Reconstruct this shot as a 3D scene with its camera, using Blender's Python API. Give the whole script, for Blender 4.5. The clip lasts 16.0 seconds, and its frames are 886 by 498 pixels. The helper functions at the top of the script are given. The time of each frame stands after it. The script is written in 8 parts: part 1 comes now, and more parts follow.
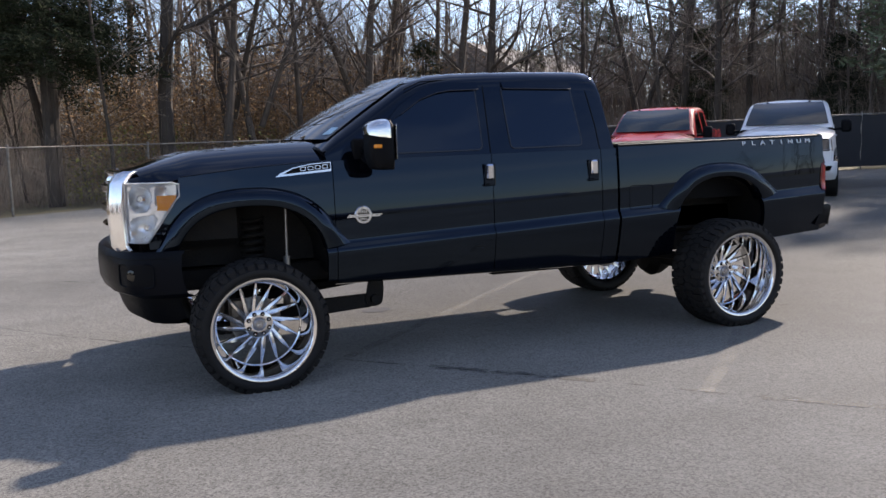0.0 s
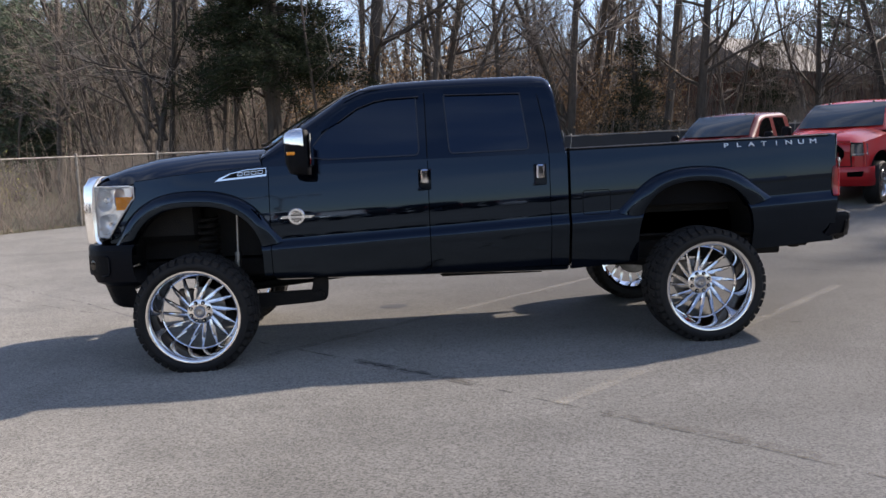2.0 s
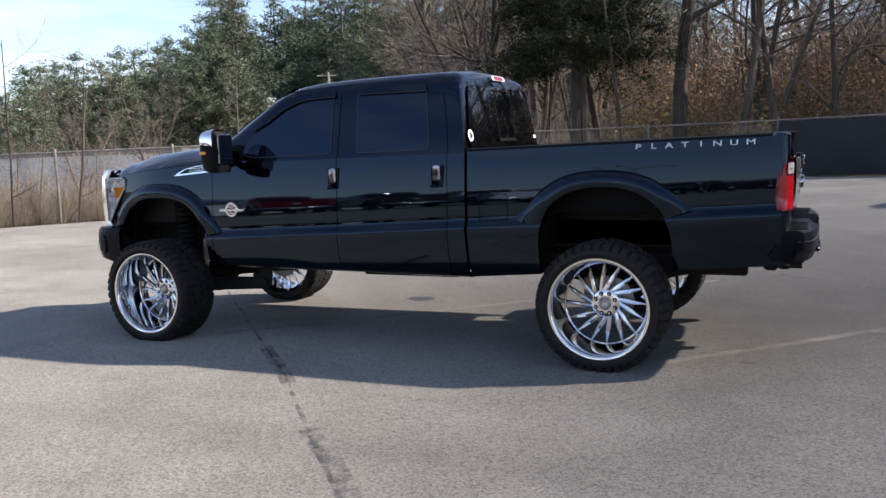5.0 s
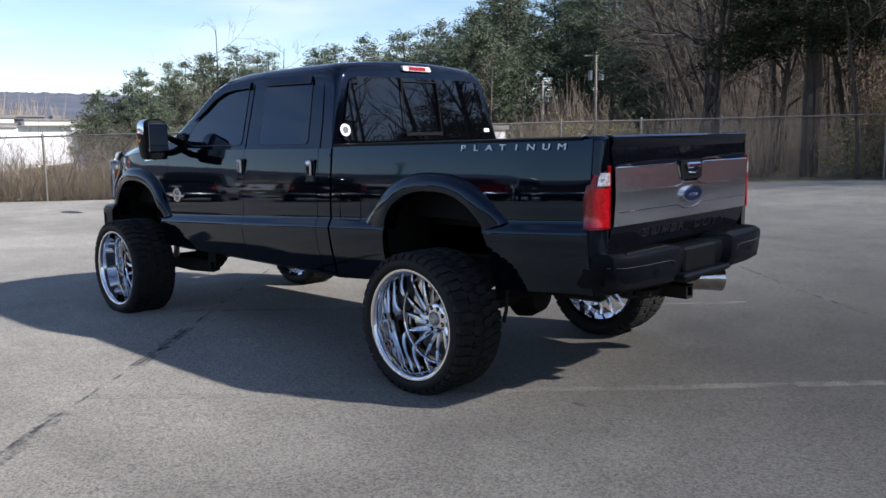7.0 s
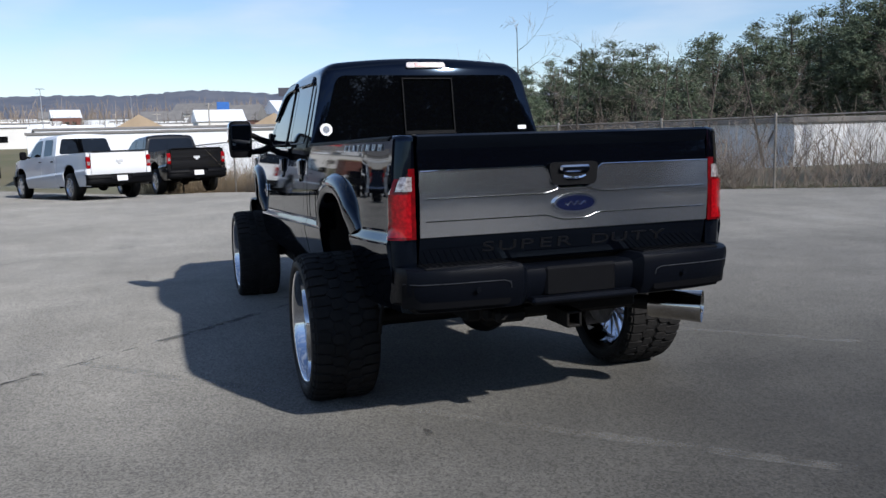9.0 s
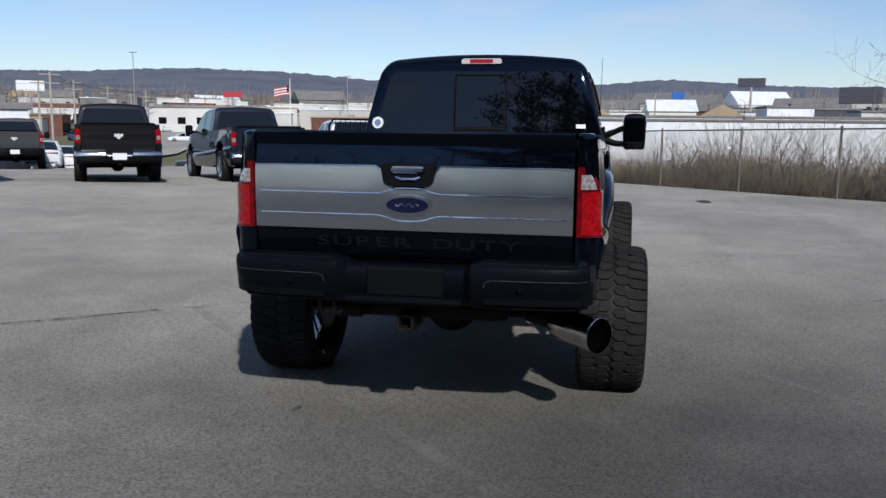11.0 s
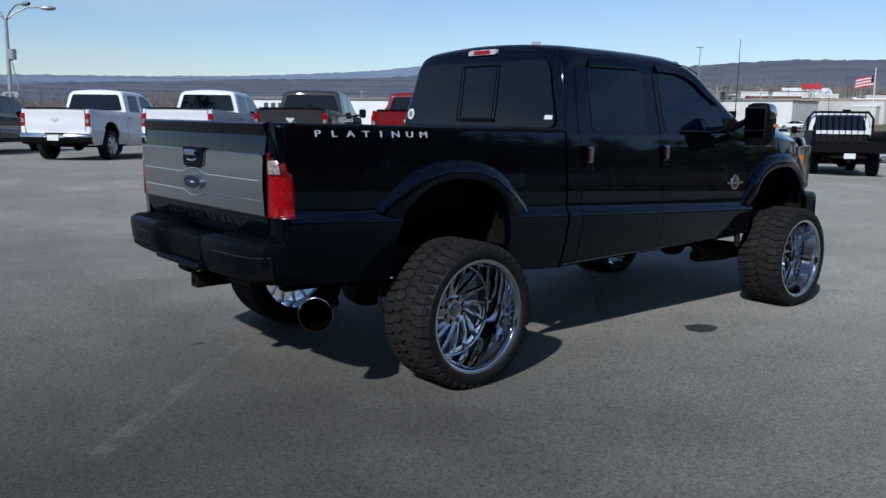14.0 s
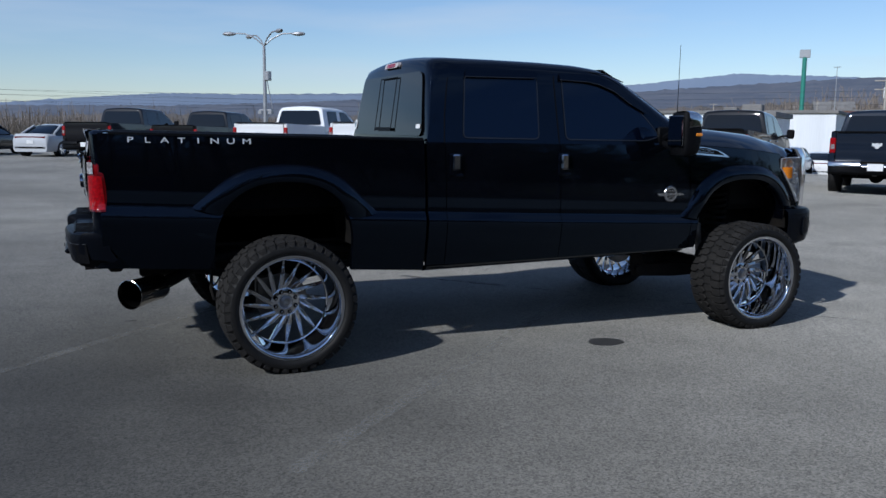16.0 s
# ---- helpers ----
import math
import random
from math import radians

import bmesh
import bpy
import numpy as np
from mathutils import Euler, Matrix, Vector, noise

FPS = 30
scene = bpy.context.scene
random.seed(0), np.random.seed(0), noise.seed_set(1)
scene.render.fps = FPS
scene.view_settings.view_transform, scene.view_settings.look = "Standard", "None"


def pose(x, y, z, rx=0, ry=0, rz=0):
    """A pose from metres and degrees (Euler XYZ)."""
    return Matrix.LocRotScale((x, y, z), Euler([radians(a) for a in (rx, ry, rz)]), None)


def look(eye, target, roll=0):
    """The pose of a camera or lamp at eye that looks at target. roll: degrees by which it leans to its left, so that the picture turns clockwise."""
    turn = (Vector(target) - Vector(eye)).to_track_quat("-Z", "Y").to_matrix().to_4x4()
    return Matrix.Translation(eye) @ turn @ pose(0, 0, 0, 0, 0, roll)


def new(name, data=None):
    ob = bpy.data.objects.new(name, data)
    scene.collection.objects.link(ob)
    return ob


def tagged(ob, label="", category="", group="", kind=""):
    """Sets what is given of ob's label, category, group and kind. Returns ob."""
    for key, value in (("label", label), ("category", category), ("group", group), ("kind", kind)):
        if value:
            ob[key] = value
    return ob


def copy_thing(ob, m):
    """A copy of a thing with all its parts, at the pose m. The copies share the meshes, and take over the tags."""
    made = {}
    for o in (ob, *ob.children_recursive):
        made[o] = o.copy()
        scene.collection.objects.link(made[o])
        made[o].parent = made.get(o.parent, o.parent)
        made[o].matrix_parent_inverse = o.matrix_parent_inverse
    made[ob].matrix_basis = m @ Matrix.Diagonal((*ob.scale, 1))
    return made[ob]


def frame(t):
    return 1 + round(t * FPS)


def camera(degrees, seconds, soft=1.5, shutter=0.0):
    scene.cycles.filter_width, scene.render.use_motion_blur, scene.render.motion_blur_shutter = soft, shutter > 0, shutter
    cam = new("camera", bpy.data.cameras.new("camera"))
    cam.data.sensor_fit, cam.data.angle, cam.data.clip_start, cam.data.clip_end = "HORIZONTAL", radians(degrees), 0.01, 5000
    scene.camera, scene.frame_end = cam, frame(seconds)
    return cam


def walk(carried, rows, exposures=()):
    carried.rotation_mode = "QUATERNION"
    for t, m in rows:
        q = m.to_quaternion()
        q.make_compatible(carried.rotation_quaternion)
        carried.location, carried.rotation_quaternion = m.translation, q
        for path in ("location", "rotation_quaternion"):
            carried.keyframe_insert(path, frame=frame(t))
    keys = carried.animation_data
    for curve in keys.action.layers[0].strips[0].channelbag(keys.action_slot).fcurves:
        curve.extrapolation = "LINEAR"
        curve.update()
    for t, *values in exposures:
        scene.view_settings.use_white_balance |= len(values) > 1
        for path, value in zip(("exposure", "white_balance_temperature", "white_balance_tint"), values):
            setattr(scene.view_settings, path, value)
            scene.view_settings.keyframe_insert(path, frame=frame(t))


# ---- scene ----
cam = camera(55.5, 16.0)
PATH = [
    (0, (-2.883, -6.746, 1.596), (-2.15, -4.901, 1.358), -1.6),
    (0.5, (-2.32, -7.053, 1.623), (-1.712, -5.162, 1.384), -1.5),
    (1, (-1.709, -7.249, 1.613), (-1.246, -5.319, 1.369), -1.3),
    (1.5, (-1.098, -7.44, 1.584), (-0.805, -5.474, 1.358), -1.9),
    (2, (-0.474, -7.537, 1.57), (-0.35, -5.554, 1.348), -2.1),
    (2.5, (0.143, -7.564, 1.548), (0.125, -5.574, 1.343), -2.0),
    (3, (0.786, -7.544, 1.56), (0.608, -5.563, 1.355), -1.7),
    (3.5, (1.411, -7.449, 1.538), (1.09, -5.485, 1.336), -1.6),
    (4, (2.077, -7.323, 1.511), (1.579, -5.396, 1.314), -1.5),
    (4.2, (2.318, -7.23, 1.533), (1.754, -5.323, 1.324), -1.6),
    (6.3, (4.974, -5.575, 1.664), (3.783, -3.995, 1.378), -1.3),
    (6.5, (5.186, -5.349, 1.648), (3.938, -3.814, 1.357), -1.0),
    (7, (5.676, -4.751, 1.665), (4.308, -3.318, 1.388), -0.8),
    (7.5, (6.125, -4.104, 1.662), (4.591, -2.85, 1.392), -0.3),
    (8, (6.492, -3.415, 1.664), (4.833, -2.33, 1.398), -0.1),
    (8.5, (6.827, -2.725, 1.662), (5.041, -1.867, 1.391), 0.3),
    (8.7, (6.931, -2.456, 1.632), (5.109, -1.678, 1.362), -0.5),
    (10.8, (7.356, 0.702, 1.667), (5.401, 0.403, 1.372), -0.1),
    (11, (7.318, 0.987, 1.653), (5.376, 0.604, 1.367), 0.6),
    (11.5, (7.183, 1.687, 1.666), (5.303, 1.066, 1.383), 1.3),
    (12, (6.956, 2.401, 1.67), (5.185, 1.521, 1.371), 1.4),
    (12.5, (6.659, 3.076, 1.675), (4.997, 2.003, 1.381), 1.2),
    (13, (6.276, 3.706, 1.674), (4.727, 2.479, 1.367), 0.5),
    (13.5, (5.844, 4.26, 1.672), (4.397, 2.914, 1.365), 0.8),
    (14, (5.378, 4.825, 1.677), (4.095, 3.323, 1.363), 0.6),
    (14.5, (4.854, 5.352, 1.69), (3.711, 3.742, 1.372), 0.5),
    (15, (4.345, 5.824, 1.665), (3.347, 4.119, 1.352), 0.3),
    (15.5, (3.768, 6.215, 1.675), (2.891, 4.443, 1.371), 0.4),
    (16, (3.202, 6.586, 1.663), (2.432, 4.763, 1.377), 0.4),
]
walk(cam, [(t, look(eye, target, roll)) for t, eye, target, roll in PATH],
     [(0.0, 1.38, 7550, 16), (4.0, 1.50, 7500, 16), (6.5, 1.10, 6800, 13), (8.7, 0.54, 6450, 10), (11.0, 0.12, 6400, 10), (13.0, 0.0, 6100, 8), (16.0, 0.05, 5950, 8)])

# ---- light ----
SUN = Vector((1.25, 0.60, 1.0)).normalized()
world = bpy.data.worlds.new("sky")
scene.world = world
world.use_nodes = True
wn, wl = world.node_tree.nodes, world.node_tree.links
sky = wn.new("ShaderNodeTexSky")
sky.sky_type, sky.sun_disc = "NISHITA", False
sky.sun_elevation = math.asin(SUN.z)
sky.sun_rotation = math.atan2(SUN.x, SUN.y)
sky.air_density, sky.dust_density, sky.ozone_density = 1.0, 0.15, 3.0
# thin streaks of high cloud over the sky
tc = wn.new("ShaderNodeTexCoord")
mp = wn.new("ShaderNodeMapping")
mp.inputs["Scale"].default_value = (1.1, 2.4, 9.0)
mp.inputs["Rotation"].default_value = (0.12, 0.05, 0.5)
cl = wn.new("ShaderNodeTexNoise")
cl.inputs["Scale"].default_value, cl.inputs["Detail"].default_value = 2.2, 7.0
cr = wn.new("ShaderNodeValToRGB")
cr.color_ramp.elements[0].position, cr.color_ramp.elements[1].position = 0.46, 0.74
cr.color_ramp.elements[1].color = (0.42, 0.42, 0.42, 1)
cm = wn.new("ShaderNodeMixRGB")
cm.inputs["Color2"].default_value = (6.2, 6.7, 7.4, 1)
wl.new(tc.outputs["Generated"], mp.inputs["Vector"])
wl.new(mp.outputs["Vector"], cl.inputs["Vector"])
wl.new(cl.outputs["Fac"], cr.inputs["Fac"])
wl.new(cr.outputs["Color"], cm.inputs["Fac"])
blue = wn.new("ShaderNodeMixRGB")
blue.blend_type = "MULTIPLY"
blue.inputs["Fac"].default_value = 1.0
blue.inputs["Color2"].default_value = (0.955, 0.965, 1.06, 1)
wl.new(sky.outputs["Color"], blue.inputs["Color1"])
wl.new(blue.outputs["Color"], cm.inputs["Color1"])
wl.new(cm.outputs["Color"], wn["Background"].inputs["Color"])
wn["Background"].inputs["Strength"].default_value = 0.095
sun = new("sun", bpy.data.lights.new("sun", "SUN"))
sun.data.energy, sun.data.angle, sun.data.color = 3.75, radians(1.1), (1.0, 0.975, 0.95)
sun.matrix_world = look(SUN * 60, (0, 0, 0))


# ---- materials ----
def material(name, color, rough=0.6, metal=0.0, second=None, scale=4.0, fine=60.0, var=0.25, bump=0.0, bump_scale=None,
             coat=0.0, spec=0.5, stretch=(1, 1, 1), island=0.0, obj=0.0, rvar=0.1, local=True):
    m = bpy.data.materials.new(name)
    m.use_nodes = True
    n, l = m.node_tree.nodes, m.node_tree.links
    b = n["Principled BSDF"]
    b.inputs["Metallic"].default_value = metal
    b.inputs["Specular IOR Level"].default_value = spec
    b.inputs["Coat Weight"].default_value = coat
    b.inputs["Coat Roughness"].default_value = 0.02
    second = second or tuple(c * (1 - var) for c in color)
    co = n.new("ShaderNodeTexCoord")
    ma = n.new("ShaderNodeMapping")
    ma.inputs["Scale"].default_value = stretch
    l.new(co.outputs["Object"], ma.inputs["Vector"])
    big, small = n.new("ShaderNodeTexNoise"), n.new("ShaderNodeTexNoise")
    for tex, s, d in ((big, scale, 5.0), (small, fine, 3.0)):
        tex.inputs["Scale"].default_value, tex.inputs["Detail"].default_value = s, d
        l.new(ma.outputs["Vector"], tex.inputs["Vector"])
    add = n.new("ShaderNodeMath")
    add.operation = "MULTIPLY_ADD"
    add.inputs[1].default_value = 0.45
    l.new(small.outputs["Fac"], add.inputs[0])
    l.new(big.outputs["Fac"], add.inputs[2])
    ramp = n.new("ShaderNodeMapRange")
    ramp.inputs["From Min"].default_value, ramp.inputs["From Max"].default_value = 0.5, 0.95
    l.new(add.outputs[0], ramp.inputs["Value"])
    mix = n.new("ShaderNodeMixRGB")
    mix.inputs["Color1"].default_value, mix.inputs["Color2"].default_value = (*color, 1), (*second, 1)
    l.new(ramp.outputs[0], mix.inputs["Fac"])
    out = mix
    for amount, source in ((island, ("ShaderNodeNewGeometry", "Random Per Island")), (obj, ("ShaderNodeObjectInfo", "Random"))):
        if amount:
            g = n.new(source[0])
            v = n.new("ShaderNodeMapRange")
            v.inputs["To Min"].default_value, v.inputs["To Max"].default_value = 1 - amount, 1 + amount
            l.new(g.outputs[source[1]], v.inputs["Value"])
            hs = n.new("ShaderNodeHueSaturation")
            l.new(v.outputs[0], hs.inputs["Value"])
            l.new(out.outputs["Color"], hs.inputs["Color"])
            out = hs
    l.new(out.outputs["Color"], b.inputs["Base Color"])
    rr = n.new("ShaderNodeMapRange")
    rr.inputs["To Min"].default_value, rr.inputs["To Max"].default_value = max(0.01, rough * (1 - rvar)), min(1, rough * (1 + rvar))
    l.new(big.outputs["Fac"], rr.inputs["Value"])
    l.new(rr.outputs[0], b.inputs["Roughness"])
    if bump:
        bt = n.new("ShaderNodeTexNoise")
        bt.inputs["Scale"].default_value, bt.inputs["Detail"].default_value = bump_scale or fine, 4.0
        l.new(ma.outputs["Vector"], bt.inputs["Vector"])
        bp = n.new("ShaderNodeBump")
        bp.inputs["Strength"].default_value, bp.inputs["Distance"].default_value = bump, 0.01
        l.new(bt.outputs["Fac"], bp.inputs["Height"])
        l.new(bp.outputs["Normal"], b.inputs["Normal"])
    return m



def worn(m, cover, scale, most=0.85):
    """Lets a mark break up, so that the ground shows through where it has worn away."""
    n, l = m.node_tree.nodes, m.node_tree.links
    co = n.new("ShaderNodeTexCoord")
    t = n.new("ShaderNodeTexNoise")
    t.inputs["Scale"].default_value, t.inputs["Detail"].default_value = scale, 8.0
    r = n.new("ShaderNodeMapRange")
    r.inputs["From Min"].default_value, r.inputs["From Max"].default_value = 0.62 - 0.25 * cover, 0.82 - 0.25 * cover
    r.inputs["To Max"].default_value = most
    l.new(co.outputs["Object"], t.inputs["Vector"])
    l.new(t.outputs["Fac"], r.inputs["Value"])
    l.new(r.outputs[0], n["Principled BSDF"].inputs["Alpha"])
    return m


def paint_by_object(name, rough=0.45, coat=0.8):
    """Car paint whose colour is the object's own."""
    m = material(name, (0.5, 0.5, 0.5), rough, coat=coat, spec=0.08)
    n, l = m.node_tree.nodes, m.node_tree.links
    info = n.new("ShaderNodeObjectInfo")
    l.new(info.outputs["Color"], n["Principled BSDF"].inputs["Base Color"])
    return m


BLACK = material("black_paint", (0.0010, 0.0013, 0.0026), 0.035, second=(0.0013, 0.0017, 0.0032), spec=0.46, scale=1.5)
BLACK.node_tree.nodes["Principled BSDF"].inputs["Specular Tint"].default_value = (0.50, 0.71, 1.0, 1)
PAINT = paint_by_object("car_paint")
TRIM = material("black_plastic", (0.0035, 0.0038, 0.0050), 0.5, bump=0.25, bump_scale=500, spec=0.09)
BUMPER = material("bumper_plastic", (0.0030, 0.0040, 0.0068), 0.36, bump=0.12, bump_scale=400, spec=0.08)
RUBBER = material("tyre_rubber", (0.0060, 0.0060, 0.0064), 0.60, second=(0.010, 0.0098, 0.0098), scale=9, bump=0.3, bump_scale=160, spec=0.25)
LUG = material("dusty_tread_rubber", (0.022, 0.0205, 0.0195), 0.82, second=(0.011, 0.0107, 0.0108), scale=7, fine=70, bump=0.5, bump_scale=140, spec=0.2, island=0.2)
CHROME = material("chrome", (0.70, 0.71, 0.735), 0.04, metal=1.0, var=0.05, scale=9)
CHROME_SOFT = material("satin_chrome", (0.62, 0.63, 0.65), 0.22, metal=1.0, var=0.1, scale=6)
GUNMETAL = material("brushed_grey_panel", (0.66, 0.67, 0.69), 0.16, metal=0.97, second=(0.56, 0.57, 0.595), scale=3, fine=200, stretch=(1, 0.3, 6))
GLASS_TINT = material("tinted_glass", (0.0012, 0.0014, 0.002), 0.015, spec=0.55, var=0.1, scale=1)
GLASS_SIDE = material("blue_tinted_glass", (0.0012, 0.0026, 0.0085), 0.015, spec=0.55, var=0.1, scale=1)
GLASS_SIDE.node_tree.nodes["Principled BSDF"].inputs["Specular Tint"].default_value = (0.55, 0.75, 1.0, 1)
CHASSIS = material("chassis_black", (0.0045, 0.0045, 0.0050), 0.6, second=(0.011, 0.0095, 0.008), scale=14, bump=0.4, spec=0.18)
STEEL = material("worn_steel", (0.30, 0.29, 0.28), 0.35, metal=0.9, second=(0.16, 0.15, 0.14), scale=12)
ORANGE = material("amber_lens", (0.85, 0.28, 0.02), 0.15, coat=1.0)
WHITE_LENS = material("clear_lens", (0.62, 0.64, 0.68), 0.10, coat=1.0, metal=0.65)
EXHAUST = material("dark_polished_steel", (0.05, 0.05, 0.055), 0.18, metal=0.9, var=0.3)
SPOKE = material("bright_milled_face", (0.70, 0.71, 0.73), 0.14, metal=1.0, var=0.08, scale=14)
MIRROR = material("mirror_glass", (0.20, 0.21, 0.23), 0.02, metal=1.0, var=0.02)
REVERSE = material("reversing_lens", (0.58, 0.54, 0.54), 0.15, coat=1.0, metal=0.4, second=(0.16, 0.13, 0.13), scale=55, fine=120)
SATIN = material("bright_letters", (0.80, 0.80, 0.82), 0.35, metal=0.6)
BLUE = material("blue_enamel", (0.003, 0.006, 0.032), 0.2, coat=0.6)
GLASS_SCREEN = material("dusty_windscreen", (0.022, 0.030, 0.031), 0.03, spec=0.6, second=(0.010, 0.014, 0.015), scale=1.4)
DARK_LENS = material("smoked_headlamp", (0.03, 0.031, 0.034), 0.08, coat=1.0, second=(0.10, 0.10, 0.11), scale=14)
WHITE = material("white_paint", (0.75, 0.75, 0.75), 0.5, var=0.1)


def clear_glass():
    """A clear lamp lens: see-through with a glossy face."""
    m = bpy.data.materials.new("clear_lamp_glass")
    m.use_nodes = True
    n, l = m.node_tree.nodes, m.node_tree.links
    n.remove(n["Principled BSDF"])
    mix, tr, gl, fr = n.new("ShaderNodeMixShader"), n.new("ShaderNodeBsdfTransparent"), n.new("ShaderNodeBsdfGlossy"), n.new("ShaderNodeFresnel")
    tr.inputs["Color"].default_value = (0.92, 0.94, 0.96, 1)
    gl.inputs["Roughness"].default_value = 0.02
    fr.inputs["IOR"].default_value = 1.5
    l.new(fr.outputs[0], mix.inputs[0])
    l.new(tr.outputs[0], mix.inputs[1])
    l.new(gl.outputs[0], mix.inputs[2])
    l.new(mix.outputs[0], n["Material Output"].inputs["Surface"])
    return m


# this grey carries the light caught on window seals and guard edges
SEALGREY = material("seal_and_glint_grey", (0.014, 0.017, 0.024), 0.4, spec=0.4, var=0.3)
CLEAR = clear_glass()


def red_lens():
    m = material("red_lens", (0.15, 0.002, 0.004), 0.2, coat=0.45, spec=0.2, second=(0.055, 0.001, 0.002), scale=20)
    return m


FROST = material("frosted_clear_lens", (0.50, 0.46, 0.46), 0.42, second=(0.36, 0.32, 0.32), scale=40, spec=0.3)
RED_LENS = red_lens()
RED_DEEP = material("red_lens_clear", (0.34, 0.003, 0.007), 0.15, coat=0.45, second=(0.17, 0.002, 0.004), scale=60)
BOWL = material("silvered_reflector", (0.94, 0.95, 0.96), 0.20, metal=0.70, var=0.15, scale=20)
STICKER_BLUE = material("pale_blue_sticker", (0.35, 0.55, 0.66), 0.5, second=(0.25, 0.42, 0.55), scale=60)


def asphalt():
    m = bpy.data.materials.new("worn_asphalt")
    m.use_nodes = True
    n, l = m.node_tree.nodes, m.node_tree.links
    b = n["Principled BSDF"]
    co = n.new("ShaderNodeTexCoord")

    def tex(scale, detail=5.0, kind="ShaderNodeTexNoise", stretch=(1, 1, 1), turn=0.0):
        mm = n.new("ShaderNodeMapping")
        mm.inputs["Scale"].default_value, mm.inputs["Rotation"].default_value = stretch, (0, 0, turn)
        l.new(co.outputs["Object"], mm.inputs["Vector"])
        t = n.new(kind)
        t.inputs["Scale"].default_value = scale
        if "Detail" in t.inputs:
            t.inputs["Detail"].default_value = detail
        l.new(mm.outputs["Vector"], t.inputs["Vector"])
        return t

    def rng(node, out, a, c, d, e):
        r = n.new("ShaderNodeMapRange")
        for k, v in zip(("From Min", "From Max", "To Min", "To Max"), (a, c, d, e)):
            r.inputs[k].default_value = v
        l.new(node.outputs[out], r.inputs["Value"])
        return r

    def mul(a, c):
        x = n.new("ShaderNodeMath")
        x.operation = "MULTIPLY"
        l.new(a.outputs[0], x.inputs[0])
        l.new(c.outputs[0], x.inputs[1])
        return x

    v = rng(tex(0.28, 6), "Fac", 0.34, 0.66, 0.78, 1.14)                 # broad patches
    v = mul(v, rng(tex(1.6, 9), "Fac", 0.3, 0.72, 0.86, 1.10))         # stains
    v = mul(v, rng(tex(0.5, 6, stretch=(0.25, 2.2, 1), turn=0.7), "Fac", 0.55, 0.75, 1.0, 0.82))  # tyre-worn bands
    v = mul(v, rng(tex(58, 6), "Fac", 0.3, 0.7, 0.80, 1.20))          # binder
    chips = n.new("ShaderNodeSeparateColor")
    l.new(tex(95, 1, "ShaderNodeTexVoronoi").outputs["Color"], chips.inputs[0])
    v = mul(v, rng(chips, "Red", 0.0, 1.0, 0.45, 1.55))               # stone chips
    vo = tex(260, 1, "ShaderNodeTexVoronoi")
    v = mul(v, rng(vo, "Distance", 0.0, 0.6, 1.3, 0.72))
    specks = tex(48, 1, "ShaderNodeTexVoronoi")
    v = mul(v, rng(specks, "Distance", 0.09, 0.16, 2.3, 1.0))
    # asphalt darkens towards one end of the lot, with a ragged edge
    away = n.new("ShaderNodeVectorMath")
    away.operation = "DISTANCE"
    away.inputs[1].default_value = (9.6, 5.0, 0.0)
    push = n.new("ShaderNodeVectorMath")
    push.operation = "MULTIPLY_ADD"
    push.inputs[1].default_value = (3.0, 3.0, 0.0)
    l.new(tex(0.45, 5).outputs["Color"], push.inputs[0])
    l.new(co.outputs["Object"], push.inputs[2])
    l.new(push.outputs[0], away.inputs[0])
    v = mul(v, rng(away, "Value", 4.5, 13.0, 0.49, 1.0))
    # stains round the tail, with the truck's soft shade put into the colour too
    stain_shade = n.new("ShaderNodeVectorMath")
    stain_shade.operation = "DISTANCE"
    stain_shade.inputs[1].default_value = (5.4, 2.9, 0.0)
    l.new(push.outputs[0], stain_shade.inputs[0])
    v = mul(v, rng(stain_shade, "Value", 0.6, 4.4, 0.48, 1.0))
    mix = n.new("ShaderNodeMixRGB")
    mix.blend_type = "MULTIPLY"
    mix.inputs["Fac"].default_value = 1.0
    tint = n.new("ShaderNodeMixRGB")
    tint.inputs["Color1"].default_value, tint.inputs["Color2"].default_value = (0.246, 0.233, 0.204, 1), (0.222, 0.213, 0.195, 1)
    l.new(tex(0.6, 4).outputs["Fac"], tint.inputs["Fac"])
    l.new(tint.outputs["Color"], mix.inputs["Color1"])
    l.new(v.outputs[0], mix.inputs["Color2"])
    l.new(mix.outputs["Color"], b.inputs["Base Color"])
    b.inputs["Roughness"].default_value = 0.82
    b.inputs["Diffuse Roughness"].default_value = 1.0
    b.inputs["Specular IOR Level"].default_value = 0.4
    bp = n.new("ShaderNodeBump")
    bp.inputs["Strength"].default_value, bp.inputs["Distance"].default_value = 0.5, 0.006
    l.new(tex(220, 3).outputs["Fac"], bp.inputs["Height"])
    l.new(bp.outputs["Normal"], b.inputs["Normal"])
    return m


ASPHALT = asphalt()


